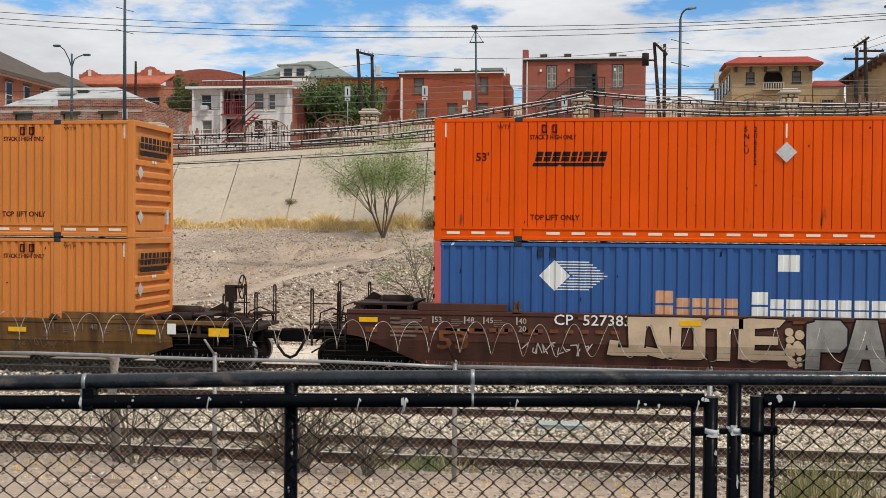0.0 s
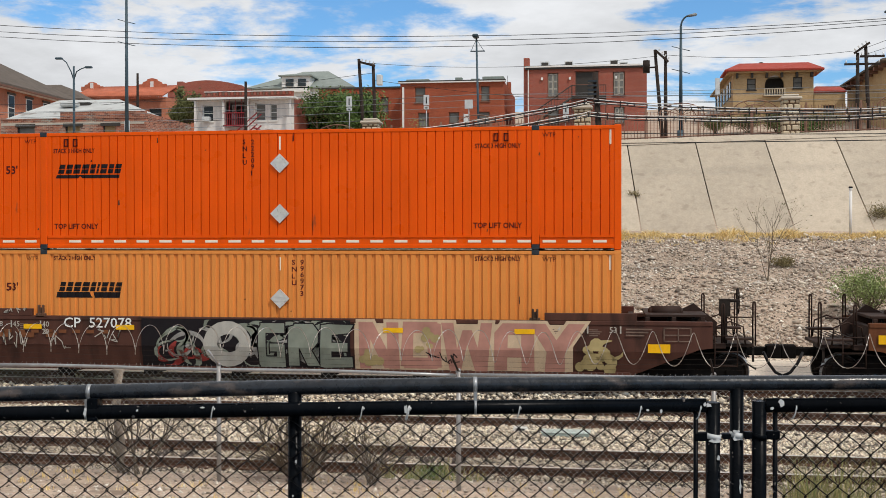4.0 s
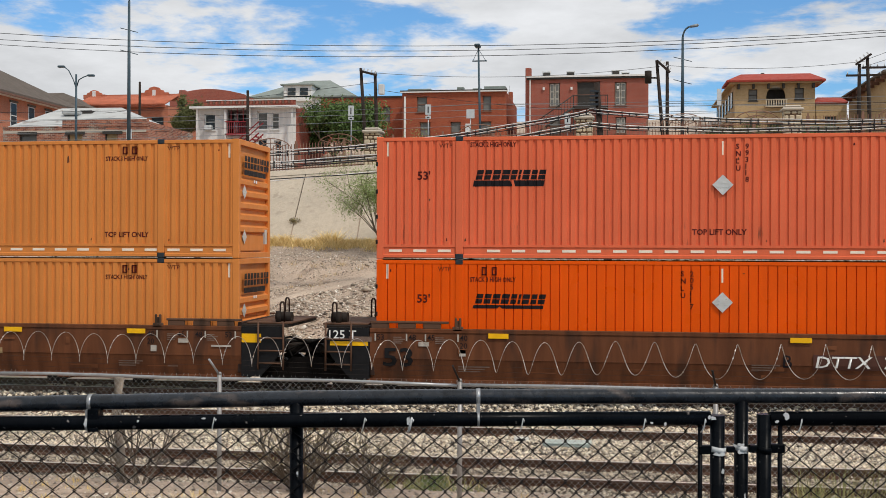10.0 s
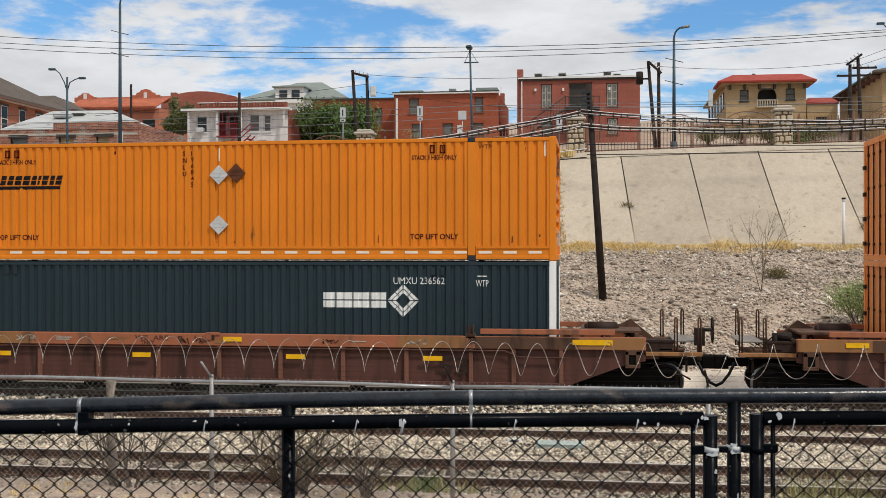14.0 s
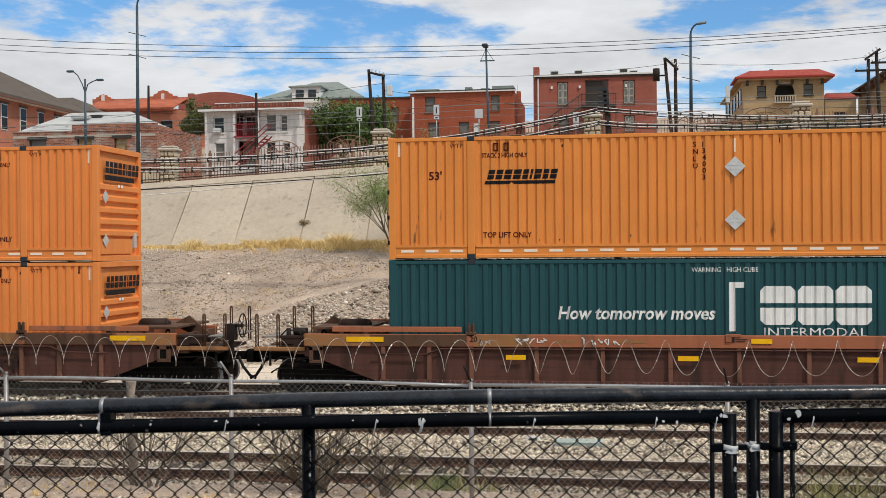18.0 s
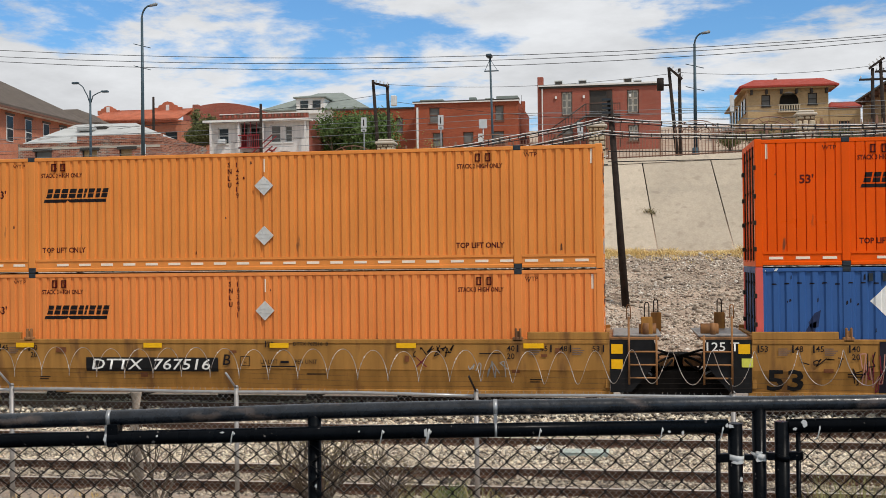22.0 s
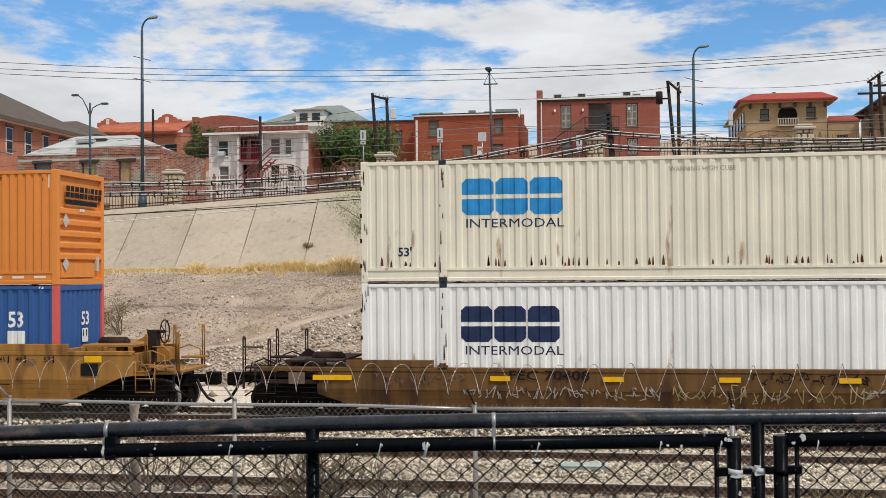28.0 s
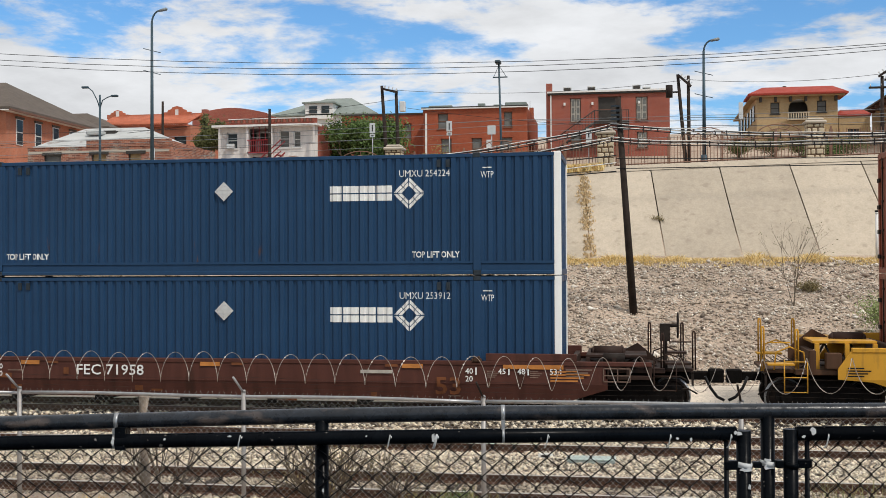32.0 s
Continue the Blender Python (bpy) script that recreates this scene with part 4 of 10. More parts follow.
for i in range(9):
    at(h, o, "baluster", T_DARK, [(-2.7 + 0.32 * i, -2.67 + 0.32 * i, 103.6, 103.64, 16.33, 17.25)])

# the low red-brick building and its wing
h, o = house("brick_building", "orange-red brick two-storey building with a white cornice", -19.0, -9.25, 105, 118, 13.0, 18.0, B_ORANGE,
             [(-17.6, 16.15, 0.97, 1.42, "blind"), (-11.4, 16.17, 0.8, 1.42, "blind"), (-17.3, 13.9, 1.0, 1.3, "blind"), (-14.4, 13.2, 0.95, 2.0, "blind"), (-11.6, 14.0, 1.0, 1.2, "blind")], "apartment house", trim=T_BROWN)
at(h, o, "cornice", T_WHITE, [(-19.15, -9.1, 104.75, 105.2, 17.95, 18.05)])
at(h, o, "roof_edge", T_DARK, [(-19.15, -9.1, 104.75, 105.2, 18.054, 18.16)])
at(h, o, "downpipe", T_WHITE, [(-18.8, -18.62, 104.85, 104.97, 13.3, 17.6)])
for b in ((-18.55, -16.34, 105.5, 106.5, 17.9, 18.4), (-13.88, -13.22, 105.5, 106.1, 17.9, 18.5), (-12.4, -11.57, 105.5, 106.3, 17.9, 18.36), (-11.3, -9.3, 105.25, 107, 18.0, 18.5)):
    at(h, o, "roof_vent", R_GREY, [b], bevel=0.03)
at(h, o, "chimney", B_ORANGE, [(-9.7, -9.3, 113, 113.7, 17.8, 19.0)])
at(h, o, "antenna", T_DARK, [(-9.38, -9.35, 110, 110.03, 17.7, 19.2)])
at(h, o, "meter_box", SIGNBACK, [(-13.0, -12.5, 104.85, 105.0, 14.2, 15.0)])
h, o = house("brick_building", "orange brick rear wing beside the taller block", -27.6, -18.9, 108, 118, 13.0, 18.0, B_ORANGE, [(-21.4, 15.6, 0.7, 1.5, "blind"), (-24.5, 15.6, 0.9, 1.4, "blind")], "apartment house", trim=T_BROWN)
at(h, o, "parapet", T_DARK, [(-27.7, -18.9, 107.9, 108.2, 17.95, 18.1)])

# the white house with a balcony
h, o = house("white_house", "white stucco two-storey house with a red porch stair", -32.7, -24.5, 88, 99, 9.9, 14.8, B_STUCCO,
             [(-32.1, 12.9, 0.9, 1.3, "window"), (-30.2, 12.55, 2.0, 2.0, "arch"), (-27.7, 12.9, 0.85, 1.4, "blind"), (-26.5, 12.9, 0.6, 1.3, "blind"), (-32.0, 10.6, 0.85, 1.5, "blind"), (-27.7, 10.6, 0.8, 1.5, "window"), (-26.3, 10.7, 0.6, 1.3, "window"), (-30.0, 10.2, 1.6, 2.0, "arch")], side_mat=B_RED)
at(h, o, "porch_back", B_STUCCO, [(-30.3, -28.1, 90.0, 90.1, 10.0, 14.6)])
at(h, o, "porch_door", T_DARK, [(-29.9, -29.0, 89.9, 89.99, 12.55, 14.3), (-28.8, -28.3, 89.9, 89.99, 13.2, 14.2)])
at(h, o, "porch_floor", T_REDPAINT, [(-30.2, -28.2, 87.4, 89.95, 12.42, 12.54)])
at(h, o, "awning", T_WHITE, [(-33.1, -24.2, 87.2, 88.2, 14.55, 14.72)])
at(h, o, "parapet", B_RED, [(-31.9, -24.6, 88.0, 88.3, 14.8, 15.22)])
at(h, o, "coping", T_WHITE, [(-31.95, -24.55, 87.95, 88.35, 15.225, 15.29)])
for i in range(30):
    at(h, o, "corbel", B_RED if i % 2 else T_BROWN, [(-31.85 + 0.24 * i, -31.72 + 0.24 * i, 87.88, 88.0, 14.95, 15.2)])
at(h, o, "air_conditioner", SIGNBACK, [(-32.0, -31.4, 87.6, 88.1, 12.85, 13.25)], bevel=0.02)
at(h, o, "porch_gate", T_REDPAINT, [(-30.2 + 0.5 * k, -30.16 + 0.5 * k, 87.42, 87.46, 13.5, 14.55) for k in range(5)])
for x in (-32.6, -30.25, -28.25, -24.75):
    at(h, o, "corner_pier", B_STUCCO, [(x, x + 0.16, 87.4, 87.55, 9.9, 14.55)])
for i in range(12):
    at(h, o, "baluster", T_REDPAINT, [(-30.15 + 0.16 * i, -30.11 + 0.16 * i, 87.42, 87.46, 12.54, 13.45)])
at(h, o, "handrail", T_REDPAINT, [(-30.2, -28.2, 87.38, 87.5, 13.45, 13.52)])
for i in range(10):
    at(h, o, "stair_tread", T_REDPAINT, [(-29.6 + 0.26 * i, -29.3 + 0.26 * i, 85.9, 87.0, 10.1 + 0.22 * i, 10.16 + 0.22 * i)])
bm = bmesh.new()
for y in (85.9, 87.0):
    rod(bm, (-29.6 - o[0], y - o[1], 11.0 - o[2]), (-26.9 - o[0], y - o[1], 13.3 - o[2]), 0.05, n=5)
    rod(bm, (-29.6 - o[0], y - o[1], 10.1 - o[2]), (-26.9 - o[0], y - o[1], 12.4 - o[2]), 0.06, n=5)
part("stair_railing", bm, T_REDPAINT, h)

# the long low building with boarded windows
h, o = house("brick_shed", "low old brick building with boarded windows and a silver roof", -40.5, -30.2, 72, 80.3, 8.8, 11.5, B_OLD,
             [(-39.3, 9.6, 1.25, 1.5, "blind"), (-35.86, 9.55, 1.07, 1.65, "board"), (-33.21, 9.55, 0.9, 1.75, "board")], "brick building", trim=T_DARK)
hip(h, o, -40.3, -30.45, 72.3, 80.1, 11.62, 13.3, -38.4, -33.9, R_SILVER, 0.0)
at(h, o, "roof_hatch", T_DARK, [(-36.6, -35.5, 74.9, 75.7, 12.75, 12.98)], bevel=0.03)
at(h, o, "lintel_band", M_KERB, [(-40.45, -30.3, 71.975, 72.0, 11.12, 11.28)])
# dark strip across the top of each window opening
for wx in (-39.4, -36.0, -33.35):
    at(h, o, "soot_lintel", T_DARK, [(wx, wx + 1.4, 71.95, 71.98, 11.0, 11.2)])
at(h, o, "parapet", B_OLD, [(-40.5, -36.5, 71.97, 72.25, 11.503, 11.56), (-36.2, -30.2, 71.96, 72.25, 11.503, 11.98), (-30.45, -30.18, 72.25, 80.3, 11.503, 11.85)])
at(h, o, "roof_vent", R_SILVER, [(-37.4, -36.2, 74.2, 75.0, 12.6, 12.95)], bevel=0.1)
house("stone_base", "rubble stone lower storey beside the road", -41.0, -30.0, 70.2, 71.8, 6.6, 8.6, M_LIMESTONE, [(-37.6, 7.0, 2.2, 1.1, "blind"), (-34.0, 7.0, 1.0, 1.1, "blind")], "brick building", trim=T_WHITE)

# the orange house with the brown roof
h, o = house("orange_house", "peach-coloured brick house with a brown hipped roof", -58, -46.2, 79, 94, 9.2, 15.3, B_PEACH, [], side_mat=B_PEACH)
hip(h, o, -58, -46.2, 79, 94, 15.4, 18.6, -56, -50.6, R_BROWN, 0.8)
for y in (80.4, 83.2, 86.0, 88.8, 91.6):
    win = at(h, o, "window", T_WHITE, [(-46.22, -46.14, y, y + 0.95, 12.75, 14.75)])
    bpart("pane", GLASS, win, [(-46.14 - o[0], -46.12 - o[0], y + 0.07 - o[1], y + 0.88 - o[1], 12.82 - o[2], 13.70 - o[2]), (-46.14 - o[0], -46.12 - o[0], y + 0.07 - o[1], y + 0.88 - o[1], 13.78 - o[2], 14.68 - o[2])])
    bpart("lintel", R_BROWN, win, [(-46.2 - o[0], -46.06 - o[0], y - 0.1 - o[1], y + 1.05 - o[1], 14.78 - o[2], 14.92 - o[2])])
for y in (79.6, 83.8, 88.0):
    win = at(h, o, "window", T_WHITE, [(-46.22, -46.14, y, y + 0.95, 9.6, 11.3)])
    bpart("pane", GLASS, win, [(-46.14 - o[0], -46.12 - o[0], y + 0.07 - o[1], y + 0.88 - o[1], 9.67 - o[2], 11.23 - o[2])])
at(h, o, "eave_gutter", T_BROWN, [(-45.5, -45.35, 78.2, 94.8, 15.1, 15.25)])
at(h, o, "eave_soffit", T_WHITE, [(-46.2, -45.5, 78.2, 94.8, 15.12, 15.2)])
h, o = house("brown_roofed_house", "house with a brown roof behind the orange one", -56, -46.4, 96, 104, 12, 15.9, B_PEACH, [])
hip(h, o, -56, -46.4, 96, 104, 15.95, 17.8, -53, -50.2, R_BROWN, 0.5)

# the mission-style house
h, o = house("mission_house", "house with a red tile roof and curved gables", -48.7, -40.0, 100, 110, 12.2, 16.5, B_PEACH, [(-41.6, 14.0, 1.2, 1.4, "window"), (-44, 14.0, 1.2, 1.4, "window"), (-46.6, 14.0, 1.2, 1.4, "window")], trim=T_DARK)
bm = bmesh.new()
for i in range(46):
    x = -48.7 - o[0] + i * 0.19
    a, b = Vector((x, -0.7, 16.5 - o[2])), Vector((x, 3.0, 17.85 - o[2]))
    rod(bm, a, b, 0.10, n=6)
box(bm, -48.7 - o[0], -40.0 - o[0], -0.6, -0.4, 16.3 - o[2], 16.45 - o[2])
box(bm, -48.7 - o[0], -40.0 - o[0], 2.9, 3.1, 17.3 - o[2], 17.95 - o[2])
part("roof_tiles", bm, R_TILE, h)
for cx, gk in ((-48.4, 0.72), (-42.4, 0.92)):
    pts = [(-1.5, 0.0), (1.5, 0.0), (1.5, 0.9), (1.05, 0.9), (0.95, 1.25), (0.6, 1.4), (0.5, 1.7), (0, 1.9), (-0.5, 1.7), (-0.6, 1.4), (-0.95, 1.25), (-1.05, 0.9), (-1.5, 0.9)]
    bm = bmesh.new()
    prism(bm, [(cx + x * gk - o[0], 17.55 + z * gk * 0.62 - o[2]) for x, z in pts], 2.6, 2.88)
    part("curved_gable", bm, R_TILE, h)
    at(h, o, "gable_niche", T_WHITE, [(cx - 0.16, cx + 0.16, 102.55, 102.6, 17.75, 18.3)])

# the dark brick house behind
h, o = house("brick_house", "dark red-brown brick house with a low arched parapet", -43.0, -35.2, 108, 118, 13, 18.4, B_RED, [(-40.8, 15.8, 1.0, 1.4, "window"), (-37.5, 15.8, 1.0, 1.4, "window")], trim=T_DARK)
bm = bmesh.new()
prism(bm, [(-42.9 - o[0], 18.3 - o[2])] + [(-42.9 + 7.6 * i / 10 - o[0], 18.5 + 0.6 * math.sin(math.pi * i / 10) - o[2]) for i in range(11)] + [(-35.3 - o[0], 18.3 - o[2])], 0.05, 0.4)
part("parapet", bm, B_RED, h)
at(h, o, "chimney", B_RED, [(-42.8, -42.2, 110, 110.6, 17.9, 19.3)])
at(h, o, "fascia", T_WHITE, [(-38.2, -35.0, 107.7, 107.95, 17.3, 17.5)])

# the grey-roofed house on top
h, o = house("grey_roofed_house", "white house with a grey-green hipped roof and dormer", -44.5, -31.8, 140, 152, 18.5, 22.5, T_WHITE, [(-34.5, 20.6, 1.2, 1.4, "window"), (-43, 20.6, 1.2, 1.4, "window")])
hip(h, o, -44.5, -31.8, 140, 152, 22.5, 25.4, -39.4, -36.0, R_GREY, 0.7)
at(h, o, "dormer", T_WHITE, [(-40.4, -36.8, 139.3, 144, 21.9, 24.0)])
hip(h, o, -40.4, -36.8, 139.3, 145, 24.0, 24.6, -39.2, -38.0, R_GREY, 0.35, name="dormer_roof")
for x in (-39.9, -38.3):
    at(h, o, "dormer_window", GLASS, [(x + 0.05, x + 1.05, 139.2, 139.32, 22.6, 23.02), (x + 0.05, x + 1.05, 139.2, 139.32, 23.10, 23.5)])

# the buff villa with the arched loggia
h, o = house("buff_villa", "buff-brick villa with a red tile roof and arched balcony", 12.15, 19.6, 112, 130, 13.6, 19.2, B_BUFF,
             [(13.44, 17.63, 0.83, 1.1, "blind"), (15.1, 16.95, 1.78, 2.05, "arch"), (17.72, 17.7, 0.85, 1.1, "blind"), (13.2, 14.2, 0.9, 1.5, "blind"), (15.2, 13.8, 1.6, 1.7, "arch"), (17.7, 14.2, 1.0, 1.4, "blind")], "villa", trim=T_DARK)
at(h, o, "loggia_back", T_DARK, [(14.9, 17.1, 113.6, 113.7, 13.7, 19.1)])
bm = bmesh.new()
arch = [(15.05, 19.0), (15.05, 18.1)] + [(15.99 - 0.88 * math.cos(math.pi * i / 12), 18.1 + 0.88 * math.sin(math.pi * i / 12)) for i in range(13)] + [(16.93, 18.1), (16.93, 19.0)]
half = len(arch) // 2
for (a, c), (b, d) in zip(arch[1:-2], arch[2:-1]):
    if abs(b - a) > 1e-4:
        prism(bm, [(a - o[0], max(c, 18.1) - o[2]), (b - o[0], max(d, 18.1) - o[2]), (b - o[0], 19.02 - o[2]), (a - o[0], 19.02 - o[2])], -0.02, 0.25)
part("arch", bm, B_BUFF, h)
at(h, o, "balcony", M_LIMESTONE, [(14.95, 17.0, 111.5, 112.0, 16.98, 17.12), (14.95, 17.0, 111.5, 111.6, 17.62, 17.72)])
for i in range(9):
    at(h, o, "baluster", M_LIMESTONE, [(15.0 + 0.23 * i, 15.1 + 0.23 * i, 111.52, 111.6, 17.12, 17.62)])
hip(h, o, 12.15, 19.6, 112, 115, 19.5, 20.4, 12.9, 19.4, R_RED, 0.85, name="roof_tiles")
for i in range(38):
    at(h, o, "tile_ridge", R_RED, [(11.35 + 0.235 * i, 11.42 + 0.235 * i, 111.1, 111.24, 19.36, 19.53)])
at(h, o, "eave", B_BUFF, [(11.6, 20.15, 111.4, 130.4, 19.203, 19.34)])
for i in range(6):
    at(h, o, "eave_bracket", T_DARK, [(12.4 + 1.38 * i, 12.6 + 1.38 * i, 111.5, 111.995, 18.75, 19.2)])
at(h, o, "roof_vent", T_DARK, [(15.2, 15.5, 116.5, 116.8, 19.4, 20.95)])
for y in (113.6, 116, 119, 122, 125, 128):
    at(h, o, "window", GLASS, [(12.05, 12.148, y, y + 1.1, 17.2, 18.7)])
    at(h, o, "window", GLASS, [(12.05, 12.148, y, y + 1.1, 14.4, 15.9)])
at(h, o, "porch", T_WHITE, [(10.6, 11.9, 121, 126, 16.4, 16.6), (10.6, 10.8, 121, 121.2, 13.6, 16.4), (10.6, 10.8, 125, 125.2, 13.6, 16.4)])

# the house at the far right
h, o = house("tan_house", "tan brick house with a brown roof and wooden eave brackets", 24.2, 34, 102, 119.5, 13.4, 18.6, B_BUFF, [(25.0, 16.6, 0.9, 1.3, "window"), (27, 16.6, 1.1, 1.3, "window")], trim=T_DARK)
hip(h, o, 24.2, 34, 102, 119.5, 18.75, 20.6, 27.5, 31, R_BROWN, 0.9)
for i in range(9):
    at(h, o, "eave_bracket", T_BROWN, [(23.4, 24.15, 102.6 + 1.9 * i, 102.8 + 1.9 * i, 18.2, 18.55)])
h, o = house("tan_house", "low house with a brown roof below the villa", 19.75, 22.6, 112.5, 120, 13.4, 17.4, B_BUFF, [(20.6, 14.9, 1.0, 1.2, "window")], trim=T_DARK)
hip(h, o, 19.75, 22.6, 112.5, 116, 17.5, 18.15, 20.2, 22.3, R_RED, 0.12)
for i, (xa, xb, y, z0, z1, mt) in enumerate(((-90, -66, 100, 11, 16.5, B_PEACH), (-84, -60, 150, 17, 22.0, B_RED), (34, 52, 112, 13, 19, B_ORANGE), (-24, -12, 160, 18, 21.2, B_STUCCO), (4.5, 10.5, 175, 18, 20.6, B_STUCCO))):
    house("distant_house", "plain house farther up the hill", xa, xb, y, y + 12, z0, z1, mt, [(xa + 2 + 3.2 * k, z1 - 2.4, 1.1, 1.4, "window") for k in range(int((xb - xa) // 4))], trim=T_DARK)

# a far bluish hill in the gap between the houses
bm = bmesh.new()
pts = [(-1500, 0)] + [(-1500 + 100 * i, 95 + 55 * noise.noise((i * 0.31, 2, 0)) + 20 * noise.noise((i * 0.9, 5, 0))) for i in range(31)] + [(1500, 0)]
prism(bm, [(x, z) for x, z in pts], 2300, 2400)
solo("backdrop", bm, material("hazy_blue_hill", (0.20, 0.27, 0.36), 1.0, vary=0.08, scale=0.01), "hazy blue-grey hills far away", "hill", kind="structure")


# ---- the containers ----
LEN, WID, HIGH = 16.154, 2.591, 2.896
NEAR = 26.53  # plane of the containers' near sides
POST_A, POST_B = 1.98, LEN - 1.98  # the lifting posts


class Folds:
    """The folded side wall: narrow or wide grooves between the posts."""

    def __init__(self, pitch, outer, slope, deep):
        self.pts = []
        for a, b in ((0.16, POST_A - 0.11), (POST_A + 0.11, POST_B - 0.11), (POST_B + 0.11, LEN - 0.16)):
            count = max(1, round((b - a) / pitch))
            p = (b - a) / count
            inner = p - outer - 2 * slope
            self.pts.append((a, 0.012))
            for i in range(count):
                x = a + i * p
                self.pts += [(x + outer / 2, 0.012), (x + outer / 2 + slope, 0.012 + deep), (x + outer / 2 + slope + inner, 0.012 + deep), (x + outer / 2 + 2 * slope + inner, 0.012)]
            self.pts.append((b, 0.012))
        self.xs, self.ys = [p[0] for p in self.pts], [p[1] for p in self.pts]

    def depth(self, x):
        for a in (POST_A, POST_B):
            if abs(x - a) <= 0.11:
                return -0.004
        return float(np.interp(x, self.xs, self.ys))

    def breaks(self):
        return self.xs


WIDE = Folds(0.213, 0.112, 0.014, 0.034)
CLOSE = Folds(0.197, 0.105, 0.013, 0.032)
EVEN = Folds(0.276, 0.11, 0.030, 0.036)
SNUG = Folds(0.222, 0.105, 0.020, 0.036)
FINE = Folds(0.215, 0.188, 0.009, 0.034)


def folded_wall(folds, z0, z1):
    bm = bmesh.new()
    lower = [bm.verts.new((x, y, z0)) for x, y in folds.pts]
    upper = [bm.verts.new((x, y, z1)) for x, y in folds.pts]
    for i in range(len(lower) - 1):
        bm.faces.new((lower[i], lower[i + 1], upper[i + 1], upper[i]))
    return bm


def mirrored(bm):
    for v in bm.verts:
        v.co.y = WID - v.co.y
    bmesh.ops.reverse_faces(bm, faces=bm.faces)
    return bm


def sloped_word(widths, height, slant=0.22, gap=0.05, total=None):
    """A word mark as plain slanted blocks: two stacked bars to a letter."""
    polys, x = [], 0.0
    k = total / (sum(widths) + gap * (len(widths) - 1)) if total else 1.0
    for w in widths:
        w *= k
        for z0, z1 in ((0.0, 0.455), (0.535, 1.0)):
            polys.append([(x + px + slant * pz * height, pz * height) for px, pz in ((0, z0), (w, z0), (w, z1), (0, z1))])
        x += w + gap * k
    return polys, x - gap * k


def container(u, z0, wall_mat, folds, style, label, marks=(), post_mat=None, ladder_end=True, upper=False):
    c = thing("shipping_container", pose(u, NEAR, z0), label, "shipping container", "containers on the train")
    post = post_mat or wall_mat
    low = 0.34 if upper else 0.20
    part("side_wall", folded_wall(folds, low - 0.005, HIGH - 0.10), wall_mat, c, fix=False)
    part("side_wall", mirrored(folded_wall(folds, low - 0.005, HIGH - 0.10)), wall_mat, c, fix=False)
    # roof, folded across
    bm = bmesh.new()
    count, rows = 58, []
    for i in range(count):
        x = 0.12 + i * (LEN - 0.24) / count
        rows += [(x, HIGH - 0.05), (x + 0.04, HIGH - 0.012), (x + 0.17, HIGH - 0.012), (x + 0.21, HIGH - 0.05)]
    near = [bm.verts.new((x, 0.06, z)) for x, z in rows]
    far = [bm.verts.new((x, WID - 0.06, z)) for x, z in rows]
    for i in range(len(rows) - 1):
        bm.faces.new((near[i], near[i + 1], far[i + 1], far[i]))
    part("roof", bm, wall_mat, c)
    for y in (0.0, WID - 0.07):
        bpart("top_rail", wall_mat, c, [(0.15, LEN - 0.15, y, y + 0.07, HIGH - 0.105, HIGH - 0.02)], bevel=0.008)
        if upper:
            for a, b in ((0.16, POST_A - 0.1), (POST_A + 0.1, POST_B - 0.1), (POST_B + 0.1, LEN - 0.16)):
                bm = bmesh.new()
                s = 1 if y == 0 else -1
                e = 0.0 if y == 0 else WID
                prof = [(0.0, 0.345), (0.0, 0.285), (0.022, 0.27), (0.022, 0.115), (0.0, 0.10), (0.0, 0.035), (0.07, 0.035), (0.07, 0.345)]
                v0 = [bm.verts.new((a, e + s * q, z)) for q, z in prof]
                v1 = [bm.verts.new((b, e + s * q, z)) for q, z in prof]
                for i in range(8):
                    bm.faces.new((v0[i], v0[(i + 1) % 8], v1[(i + 1) % 8], v1[i]))
                bm.faces.new(v0)
                bm.faces.new(v1[::-1])
                part("bottom_rail", bm, wall_mat, c)
        else:
            bpart("bottom_rail", wall_mat, c, [(0.15, LEN - 0.15, y, y + 0.06, 0.03, 0.20)], bevel=0.008)
    bpart("floor_frame", P_GRIME, c, [(0.1, LEN - 0.1, 0.08, WID - 0.08, 0.02, 0.16)])
    for x in (0.0, LEN - 0.165):
        for y in (0.0, WID - 0.14):
            bpart("corner_post", post, c, [(x, x + 0.165, y, y + 0.14, 0.0, HIGH - 0.004)], bevel=0.012)
    for x in (POST_A, POST_B):
        for y in (-0.008, WID - 0.10):
            bpart("lifting_post", wall_mat, c, [(x - 0.09, x + 0.09, y, y + 0.108, 0.12, HIGH - 0.11)], bevel=0.012)
            for z in (0.0, HIGH - 0.118):
                bpart("corner_casting", M_CASTING, c, [(x - 0.09, x + 0.09, y - 0.006, y + 0.17 - (0.056 if y > 0 else 0), z, z + 0.12)], bevel=0.015)
    # ends: the door end to the left, the ribbed bulkhead to the right
    bm = bmesh.new()
    box(bm, 0.035, 0.075, 0.13, WID / 2 - 0.012, 0.14, HIGH - 0.13)
    part("door", bm, wall_mat, c)
    bpart("door", wall_mat, c, [(0.035, 0.075, WID / 2 + 0.012, WID - 0.13, 0.14, HIGH - 0.13)])
    for y in (0.45, 1.0, 1.6, 2.15):
        bm = bmesh.new()
        rod(bm, (0.012, y, 0.10), (0.012, y, HIGH - 0.09), 0.017, n=6)
        for z in (0.35, 1.0, 1.7, 2.5):
            box(bm, -0.004, 0.036, y - 0.045, y + 0.045, z, z + 0.06)
